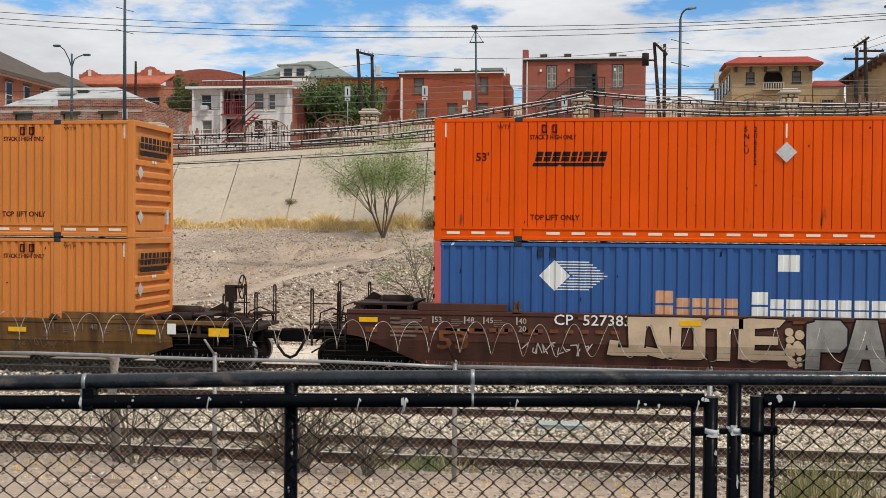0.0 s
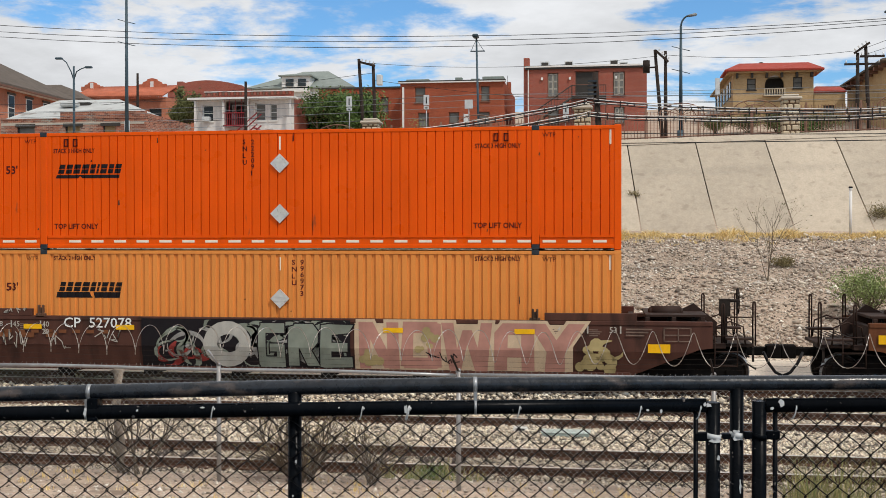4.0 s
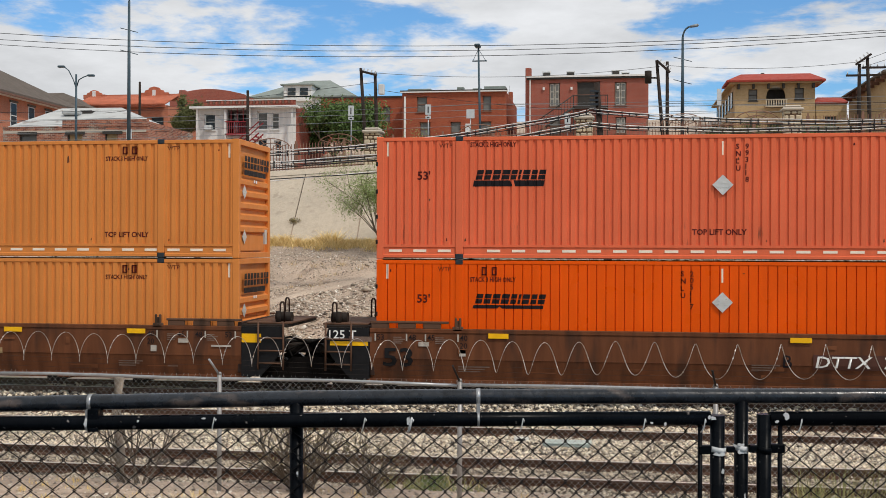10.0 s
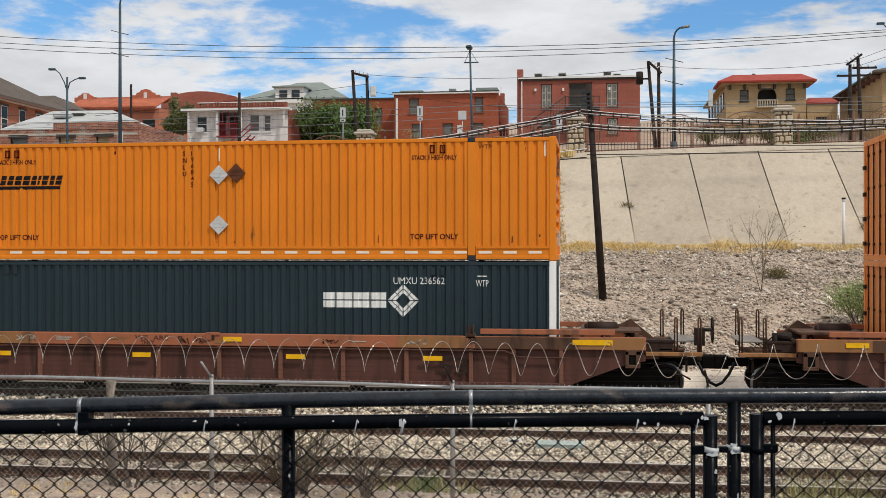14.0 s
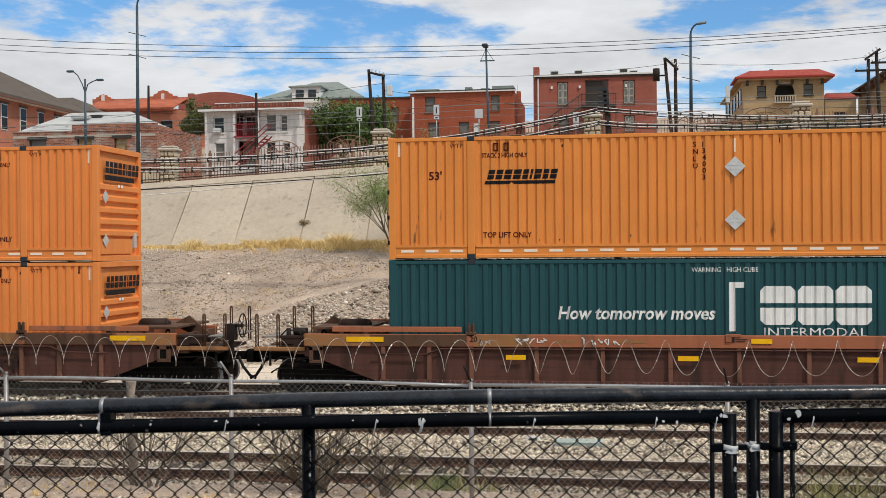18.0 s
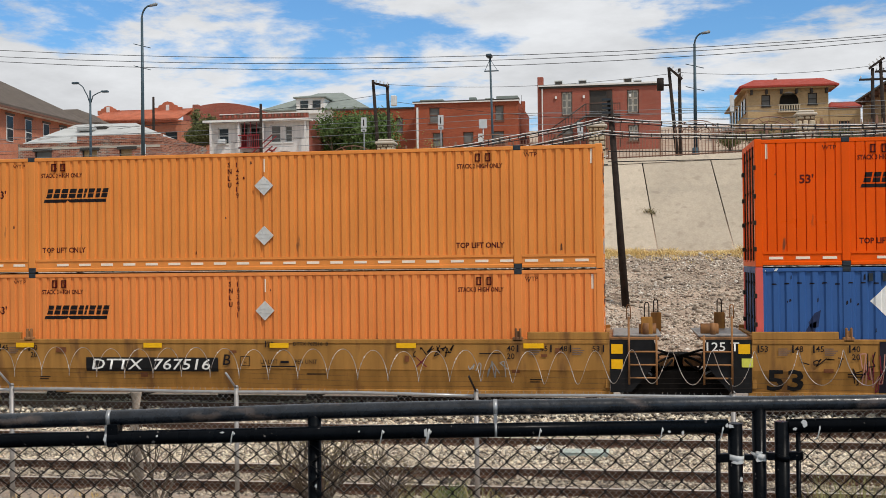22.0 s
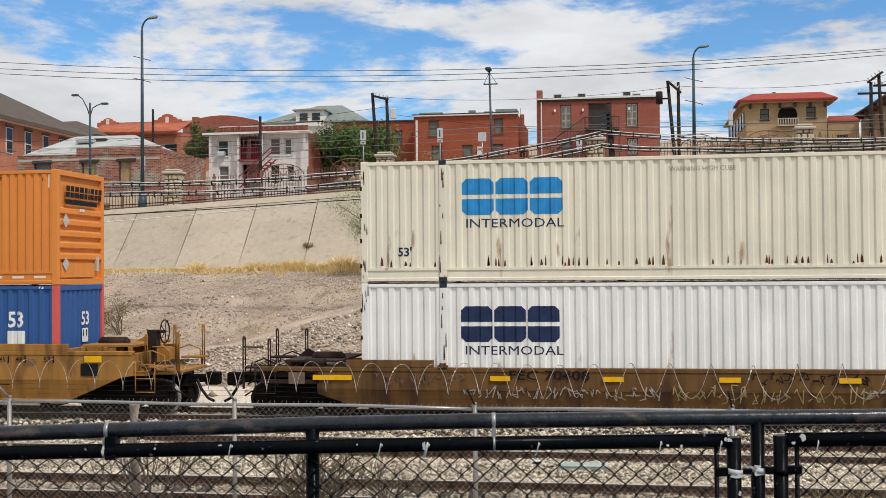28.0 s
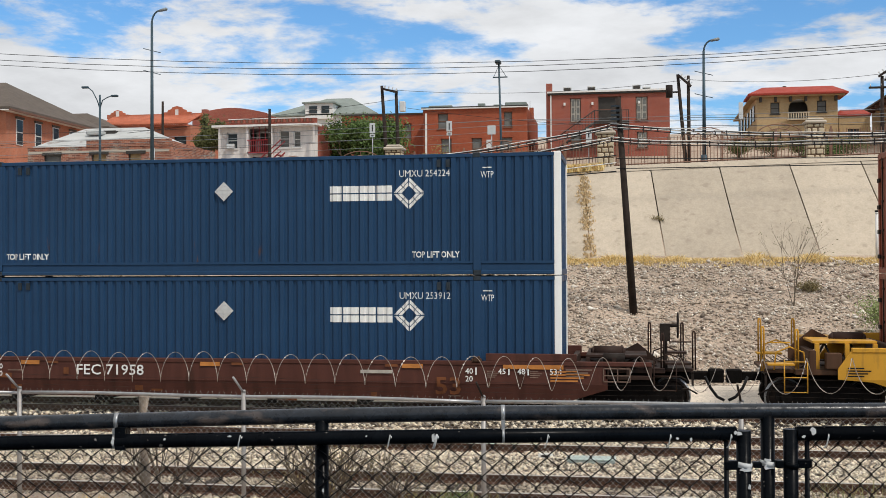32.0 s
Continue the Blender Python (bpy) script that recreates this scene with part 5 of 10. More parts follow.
        part("lock_bar", bm, M_GALV if wall_mat in (P_WHITE, P_CREAM) else P_STEELDARK, c)
    for z in (0.35, 0.95, 1.55, 2.2):
        for y in (0.05, WID - 0.13):
            bpart("hinge", P_STEELDARK, c, [(-0.022, 0.03, y - 0.06, y + 0.14, z, z + 0.10)], bevel=0.006)
    for z in (0.0, HIGH - 0.14):
        bpart("door_header" if z else "door_sill", wall_mat, c, [(0.0, 0.14, 0.13, WID - 0.13, z, z + 0.138)], bevel=0.008)
        bpart("end_header" if z else "end_sill", wall_mat, c, [(LEN - 0.14, LEN, 0.13, WID - 0.13, z, z + 0.138)], bevel=0.008)
    bm = bmesh.new()
    if ladder_end:
        prof = [(0.09, 0.14)]
        for z in (0.60, 0.89, 1.18, 1.47, 1.76):
            prof += [(0.09, z), (0.012, z + 0.05), (0.012, z + 0.16), (0.09, z + 0.21)]
        prof += [(0.09, HIGH - 0.13)]
        v0 = [bm.verts.new((LEN - q, 0.13, z)) for q, z in prof]
        v1 = [bm.verts.new((LEN - q, WID - 0.13, z)) for q, z in prof]
    else:
        prof = []
        for i in range(9):
            y = 0.13 + i * (WID - 0.26) / 9
            prof += [(0.055, y), (0.02, y + 0.04), (0.02, y + 0.13), (0.055, y + 0.17)]
        prof.append((0.055, WID - 0.13))
        v0 = [bm.verts.new((LEN - q, y, 0.138)) for q, y in prof]
        v1 = [bm.verts.new((LEN - q, y, HIGH - 0.138)) for q, y in prof]
    for i in range(len(prof) - 1):
        bm.faces.new((v0[i], v0[i + 1], v1[i + 1], v1[i]))
    part("end_wall", bm, wall_mat, c)
    marks_of(c, folds, style, upper, marks)
    return c


def mark(c, folds, bm, x, z, mat, name="marking", skin=0.005):
    if not bm.verts:
        return None
    return part(name, place(bm, x, z, folds.breaks(), folds.depth, skin), mat, c, fix=False)


def rect(w, h):
    return polygons([[(0, 0), (w, 0), (w, h), (0, h)]])


def diamond(r):
    return polygons([[(0, -r), (r, 0), (0, r), (-r, 0)]])


def placard(c, x, z, mat=None):
    """A diamond placard holder: a thin plate proud of the wall."""
    bm = bmesh.new()
    prism(bm, [(x - 0.235, z), (x, z - 0.235), (x + 0.235, z), (x, z + 0.235)], -0.03, 0.0)
    prism(bm, [(x - 0.15, z + 0.03), (x + 0.15, z + 0.03), (x + 0.15, z + 0.045), (x - 0.15, z + 0.045)], -0.036, -0.028)
    prism(bm, [(x - 0.15, z - 0.06), (x + 0.15, z - 0.06), (x + 0.15, z - 0.045), (x - 0.15, z - 0.045)], -0.036, -0.028)
    part("placard_holder", bm, mat or M_DIAMOND, c)


def tapes(c, step=0.585):
    x = 0.30
    while x < LEN - 0.5:
        if min(abs(x + 0.15 - POST_A), abs(x + 0.15 - POST_B)) > 0.26:
            bm = bmesh.new()
            box(bm, x, x + 0.31, 0.013, 0.022, 0.165, 0.225)
            part("reflective_strip", bm, M_TAPE, c)
        x += step


ORANGE_LETTERS = (0.19, 0.19, 0.21, 0.22, 0.16, 0.07, 0.20, 0.16, 0.19)


def marks_of(c, folds, style, upper, marks):
    top = HIGH - 0.10
    m = lambda bm, x, z, mat, name="marking", skin=0.005: mark(c, folds, bm, x, z, mat, name, skin)
    if style[0] in ("orange", "orange_old"):
        ink = M_INKRED
        two = "2" if "two" in style else "3"
        old = style[0] == "orange_old"
        polys, _ = sloped_word(ORANGE_LETTERS, 0.225, total=1.62)
        m(polygons(polys), 2.36, 1.87, M_INK, "logo")
        if old:
            bar = [(0, 0), (1.0, 0), (0.93, 0.14), (0.03, 0.14)], [(1.06, 0), (1.76, 0), (1.79, 0.14), (1.02, 0.14)]
        else:
            bar = [(0, 0), (0.62, 0), (0.68, 0.05), (0.74, 0), (1.76, 0), (1.77, 0.08), (0.03, 0.08)],
        m(polygons([[(px * 0.94, pz) for px, pz in b] for b in bar]), 2.30, 1.71 if old else 1.755, M_INK, "logo")
        m(lettering("53'", 0.19), 0.98, 1.87, ink)
        m(lettering("WTP", 0.10), 1.50 if old else 1.48, HIGH - 0.27, ink)
        m(lettering("WTP", 0.10), POST_B + 0.16, HIGH - 0.27, ink)
        m(lettering("STACK %s HIGH ONLY" % two, 0.105, 1.08), 2.24, HIGH - (0.26 if old else 0.52), ink)
        m(lettering("STACK %s HIGH ONLY" % two, 0.105, 1.08), POST_B - 1.42, HIGH - (0.26 if old else 0.52), ink)
        for x0 in () if old else (2.52, POST_B - 0.98):
            for dx in (0.0, 0.24):
                bm = bmesh.new()
                for b in ((0, 0.11, 0, 0.025), (0, 0.11, 0.165, 0.19), (0, 0.025, 0.0, 0.19), (0.085, 0.11, 0, 0.19)):
                    box(bm, x0 + dx + b[0], x0 + dx + b[1], -0.012, 0.03, HIGH - 0.36 + b[2], HIGH - 0.36 + b[3])
                part("lashing_ring", bm, M_INKRED, c)
        if upper or "both" in style:
            if old and "centre" in style:
                m(lettering("TOP LIFT ONLY", 0.125, 1.22), 7.35, 0.58, ink)
            else:
                m(lettering("TOP LIFT ONLY", 0.125, 1.15), 2.26, 0.50, ink)
                m(lettering("TOP LIFT ONLY", 0.125, 1.15), POST_B - 1.46, 0.50, ink)
        placard(c, 8.03, (2.07 if upper else 1.95) if not old else 1.72)
        if "spare" in style:
            placard(c, 8.46, 2.11, M_RUST)
        if upper and not old and "one" not in style:
            placard(c, 8.03, 0.86)
        m(rect(0.04, 0.32), 8.01, 2.40, M_TAPE)
        m(rect(0.05, 0.34), 0.24, HIGH - 0.46, M_TAPE)
        m(rect(0.05, 0.34), LEN - 0.28, HIGH - 0.46, M_TAPE)
        number, code = style[1], "SNLU"
        nx = 8.32 if old else 7.10
        for i, ch in enumerate(code):
            m(lettering(ch, 0.115), nx, HIGH - 0.36 - 0.165 * i, ink)
        for i, ch in enumerate(number):
            m(lettering(ch, 0.115), nx + 0.21, HIGH - 0.36 - 0.15 * i, ink)
        if upper:
            tapes(c)
        rng = random.Random(int(style[1]))
        for k in range(9):
            sw, sh = rng.uniform(0.02, 0.05), rng.uniform(0.03, 0.22 if k < 3 else 0.08)
            m(polygons([[(0, 0), (sw, 0.01), (sw * 0.8, sh), (sw * 0.2, sh * 0.85)]]), rng.uniform(0.3, LEN - 0.3), rng.choice((rng.uniform(0.3, 2.5), HIGH - 0.3, 0.42)), M_RUST if k % 3 else M_INKRED, "scuff_mark")
        if old and upper:
            m(rect(0.28, 0.33), LEN - 1.42, 0.86, M_MARKDIM)
            for i in range(4):
                m(rect(0.2, 0.03), LEN - 1.38, 0.91 + 0.075 * i, M_INKRED, skin=0.008)
            m(lettering("HI-CUBE", 0.10, 0.55), LEN - 1.55, 0.62, ink)
            m(lettering("CHASSIS REQUIRED", 0.10, 1.15), LEN - 1.85, 0.47, ink)
        end_marks(c, old)
    elif style[0] == "diamond_mark":
        white = M_MARK
        if upper:
            m(lettering("TOP LIFT ONLY", 0.145, 1.15), 2.18, 0.42, white)
            m(lettering("TOP LIFT ONLY", 0.145, 1.15), POST_B - 1.56, 0.42, white)
        for x in (1.39, POST_B + 0.10):
            m(lettering("WTP", 0.155, 0.30), x, 2.30, white)
            m(rect(0.22, 0.025), x + 0.04, 2.53, white)
        m(lettering("UMXU %s" % style[1], 0.16, 1.22), POST_B - 1.86, 2.35, white)
        lx, lz, h = POST_B - 3.57, 1.79, 0.36
        for i, w in enumerate((0.30, 0.38, 0.38, 0.38)):
            polys, _ = sloped_word((w,), h, 0.0)
            m(polygons(polys), lx, lz, white, "logo")
            lx += w + 0.03
        cx, cz, r = lx + 0.38, 1.96, 0.39
        ring = []
        for k in range(4):
            a, b = math.pi / 2 * k, math.pi / 2 * (k + 1)
            for f0, f1 in ((0.04, 0.48), (0.52, 0.96)):
                for r0, r1 in ((0.47, 0.70), (0.76, 1.0)):
                    quad = []
                    for rr, ff in ((r0, f0), (r1, f0), (r1, f1), (r0, f1)):
                        quad.append((rr * r * (math.cos(a) * (1 - ff) + math.cos(b) * ff), rr * r * (math.sin(a) * (1 - ff) + math.sin(b) * ff)))
                    ring.append(quad)
        m(polygons(ring), cx, cz, white, "logo")
        if "bare" not in style:
            placard(c, 7.95, 2.06)
        for x in (2.52, 2.74, POST_B - 0.95, POST_B - 0.73):
            bpart("lashing_ring", M_CASTING, c, [(x, x + 0.09, -0.012, 0.03, HIGH - 0.33, HIGH - 0.15)])
    elif style[0] == "stripe_mark":
        m(diamond(0.36), 2.84, 2.12, M_MARK, "logo")
        for i in range(11):
            d = abs(i - 5) / 5
            m(rect(0.80 - 0.02 * d, 0.026), 2.84 + 0.40 * (1 - d) + 0.02, 2.43 - 0.064 * i, M_MARK, "logo", 0.004)
        x = 5.16
        for word, mat in (((0.40, 0.31, 0.31, 0.28, 0.31), style[1]), ((0.36, 0.29, 0.33, 0.31, 0.31, 0.29, 0.31, 0.33, 0.14, 0.35), M_MARK)):
            for i, w in enumerate(word):
                h = 0.62 if i == 0 else 0.46
                polys, _ = sloped_word((w,), h, 0.0)
                m(polygons(polys), x, 1.19, mat, "logo")
                x += w + 0.06
            x += 0.24
        m(rect(0.48, 0.38), 7.88, 2.28, M_MARK)
        if style[1] is M_GRRED:
            m(lettering("110\"", 0.15, 0.34), 7.95, 2.42, M_INK, skin=0.009)
        m(lettering("UMXU", 0.13, 0.36), POST_B - 1.15, 2.20, M_MARK)
        m(lettering(style[2], 0.11, 0.42), POST_B - 0.72, 2.21, M_MARK)
        m(lettering("53", 0.38, 0.40), POST_B + 0.64, 1.84, M_MARK)
        m(rect(0.46, 0.36), POST_B + 0.62, 1.40, M_MARK)
        m(rect(0.40, 0.18), POST_B - 1.17, 2.175, M_INK, skin=0.003)
        for x in (2.45, 2.75, POST_B - 1.0, POST_B - 0.7):
            bpart("lashing_ring", M_CASTING, c, [(x, x + 0.09, -0.012, 0.03, HIGH - 0.33, HIGH - 0.15)])
        for x0 in (0.2, LEN - 0.55):
            for i in range(3):
                m(polygons([[(0, 0), (0.06, 0), (0.1, 0.06), (0.04, 0.06)]]), x0 + 0.1 * i, HIGH - 0.09, M_MARK, skin=0.02)
        bm = lettering("53", 0.34, 0.42)
        end_face(c, bm, 1.25, 1.84, M_MARK)
        end_face(c, rect(0.34, 0.36), 1.28, 1.40, M_MARK)
        end_face(c, lettering("11", 0.17, 0.22), 1.33, 1.55, M_INK, 0.007)
    elif style[0] == "block_mark":
        ink = style[1]
        h, x = style[2], style[3]
        z = style[4]
        w, t = 2.75 * h, 0.26 * h
        for i in range(3):
            a, b, q = w * 0.34 * i, w * 0.34 * i + w * 0.32, 0.12 * h
            for z0, z1, ca, cb in ((0.0, 0.44 * h, q, 0.0), (0.56 * h, h, 0.0, q)):
                m(polygons([[(a + ca, z0), (b - ca, z0), (b, z0 + ca), (b, z1 - cb), (b - cb, z1), (a + cb, z1), (a, z1 - cb), (a, z0 + ca)] if ca or cb else []]), x, z, ink, "logo")
        if style[5] is not None:
            m(lettering("INTERMODAL", 0.21, 2.30), x + 0.10, z - 0.30, style[5])
    for item in marks:
        kind = item[0]
        if kind == "text":
            m(lettering(item[1], item[2], item[3], item[7] if len(item) > 7 else 0.0), item[4], item[5], item[6], skin=0.009)
        elif kind == "rect":
            m(rect(item[1], item[2]), item[3], item[4], item[5])
        elif kind == "rust":
            rng = random.Random(item[2])
            for _ in range(item[1]):
                x = rng.uniform(0.4, LEN - 0.4)
                w, h0 = rng.uniform(0.03, 0.07), rng.uniform(0.06, 0.26)
                m(polygons([[(0, 0), (w, 0.01), (w * 0.8, h0 * 0.6), (w * 0.45, h0), (w * 0.1, h0 * 0.5)]]), x, 0.36 + rng.uniform(0, 0.03), M_RUST, "rust_stain")
            for px in (0.1, POST_A, POST_B, LEN - 0.1):
                for _ in range(9):
                    h0 = rng.uniform(0.05, 0.42)
                    m(polygons([[(0, 0), (0.03, 0), (0.02, h0), (0.005, h0 * 0.8)]]), px + rng.uniform(-0.09, 0.05), rng.choice((rng.uniform(0.02, 0.4), rng.uniform(0.4, 2.4), rng.uniform(2.2, 2.6))), M_RUST, "rust_stain", 0.012)
        elif kind == "scuff":
            rng = random.Random(item[2])
            for k in range(item[1]):
                sx, sw, sh = rng.uniform(0.5, LEN - 0.5), rng.uniform(0.02, 0.06), rng.uniform(0.04, 0.16)
                sz = rng.choice((2.62, 2.1, 2.05)) if k % 4 else rng.uniform(0.9, 1.7)
                m(polygons([[(0, 0), (sw, 0.02), (sw * 0.9, sh), (sw * 0.2, sh * 0.8)]]), sx, sz + rng.uniform(-0.05, 0.05), M_INK, "scuff_mark")
            if item[1] > 20:
                for k in range(56):
                    m(polygons([[(0, 0), (0.11, 0.01), (0.10, 0.035), (0.01, 0.04)]]), 0.35 + 0.276 * k, 2.50 + rng.uniform(-0.015, 0.015), M_INK, "scuff_mark")
                for sx, sz in ((1.1, 1.25), (1.2, 1.5), (10.9, 1.35), (11.05, 1.6)):
                    m(polygons([[(0, 0), (0.16, 0.05), (0.22, 0.42), (0.08, 0.36), (-0.05, 0.14)]]), sx, sz, M_NAVYMARK, "scuff_mark")
        elif kind == "end_blocks":
            for k in range(3):
                end_face(c, rect(0.42, 0.22), 0.62 + 0.5 * k, 1.30, M_NAVYMARK, 0.012)
                end_face(c, rect(0.42, 0.22), 0.62 + 0.5 * k, 1.56, M_NAVYMARK, 0.012)
            end_face(c, rect(1.3, 0.13), 0.68, 1.08, M_NAVYMARK, 0.012)
            end_face(c, lettering("53", 0.40, 0.62), 0.95, 2.05, M_NAVYMARK, 0.012)
        elif kind == "end_rect":
            end_face(c, rect(item[2], item[4]), item[1], item[3], M_MARK, 0.012)
        elif kind == "placard":
            placard(c, item[1], item[2])
        elif kind == "poly":
            m(polygons(item[1]), item[2], item[3], item[4])


def end_face(c, bm, y, z, mat, skin=0.004):
    """A flat marking turned onto the right end wall."""
    for v in bm.verts:
        v.co = Vector((LEN + skin, y + v.co.x, z + v.co.z))
    part("marking", bm, mat, c, fix=False)


def end_marks(c, old):
    polys, wide = sloped_word([w * 1.0 for w in ORANGE_LETTERS], 0.30, 0.1)
    end_face(c, polygons(polys), 0.42, 2.22, M_INK)
    end_face(c, polygons([[(0, 0), (1.75, 0), (1.75, 0.13), (0, 0.13)]]), 0.40, 2.04, M_INK)
    for dy in (0.0, 0.16):
        end_face(c, rect(0.11, 0.07), 1.16 + dy, 1.88, M_MARK)
    for z in (1.62, 0.52):
        bm = bmesh.new()
        for v in ((0, 0.18), (0.18, 0), (0, -0.18), (-0.18, 0)):
            bm.verts.new((LEN + 0.006, 0.42 + v[0], z + v[1]))
        bm.faces.new(bm.verts[:])
        part("placard_holder", bm, M_DIAMOND, c, fix=False)
    bpart("panel", c.children[0].data.materials[0], c, [(LEN - 0.06, LEN - 0.02, 0.2, 2.05, 0.18, 0.56)])
    bpart("document_box", M_DIAMOND, c, [(LEN - 0.06, LEN + 0.01, 2.12, 2.26, 0.34, 0.72)])


# ---- the well cars ----
WHEEL_R = 0.42
MOVERS, WHEELS = [], []


def wheelset_mesh():
    bm = bmesh.new()
    for y in (-0.78, 0.64):
        ring = [(0.06, y + 0.02), (0.16, y), (0.17, y + 0.05), (0.33, y + 0.06), (0.36, y), (WHEEL_R, y + 0.005), (WHEEL_R - 0.01, y + 0.11), (0.455 if y < 0 else WHEEL_R, y + 0.14)]
        n = 28
        rows = []
        for r, yy in ring:
            rows.append([bm.verts.new((r * math.cos(2 * math.pi * i / n), yy, r * math.sin(2 * math.pi * i / n))) for i in range(n)])
        for a, b in zip(rows, rows[1:]):
            for i in range(n):
                bm.faces.new((a[i], a[(i + 1) % n], b[(i + 1) % n], b[i]))
        bm.faces.new(rows[0])
        bm.faces.new(rows[-1][::-1])
    rod(bm, (0, -0.95, 0), (0, 0.95, 0), 0.075, n=10)
    bmesh.ops.recalc_face_normals(bm, faces=bm.faces)
    for f in bm.faces:
        if min(math.hypot(v.co.x, v.co.z) for v in f.verts) > 0.40 and len(f.verts) == 4:
            f.material_index = 1
    me = mesh_of(bm, "wheelset", P_STEELDARK)
    me.materials.append(M_GALV)
    return me


WHEELSET = wheelset_mesh()


def truck(car, x):
    """A two-axle truck; x from the car's origin. Its wheelsets roll."""
    mid = WID / 2
    bm = bmesh.new()
    for y in (mid - 1.06, mid + 0.92):
        side = [(-1.12, 0.38), (-1.12, 0.62), (-0.72, 0.66), (-0.42, 0.86), (0.42, 0.86), (0.72, 0.66), (1.12, 0.62), (1.12, 0.38), (0.70, 0.36), (0.40, 0.20), (-0.40, 0.20), (-0.70, 0.36)]
        prism(bm, [(x + a, b) for a, b in side], y, y + 0.14)
        for i in range(4):
            rod(bm, (x - 0.18 + 0.12 * i, y + 0.07, 0.30), (x - 0.18 + 0.12 * i, y + 0.07, 0.74), 0.05, n=8)
        for s in (-0.89, 0.89):
            rod(bm, (x + s, y - 0.05, 0.45), (x + s, y + 0.1, 0.45), 0.13, n=12)
    box(bm, x - 0.20, x + 0.20, mid - 1.0, mid + 1.0, 0.55, 0.86)
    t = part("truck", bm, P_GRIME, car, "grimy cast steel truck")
    for s in (-0.89, 0.89):
        w = new("wheelset", WHEELSET)
        w.parent = t
        w.location = (x + s, mid, WHEEL_R)
        WHEELS.append((w, car, x + s, mid))
    return t


def brake_wheel(bm, x, y, z, r=0.24):
    pts = [(x, y + r * math.cos(2 * math.pi * i / 18), z + r * math.sin(2 * math.pi * i / 18)) for i in range(19)]
    tube(bm, pts, 0.018, 5)
    for i in range(5):
        a = 2 * math.pi * i / 5
        rod(bm, (x, y, z), (x, y + r * math.cos(a), z + r * math.sin(a)), 0.012, n=5)
    rod(bm, (x - 0.25, y, z), (x + 0.02, y, z), 0.04, n=8)


BAR = lambda x0, z0, x1, z1: [(x0, z0), (x1, z0), (x1, z1), (x0, z1)]
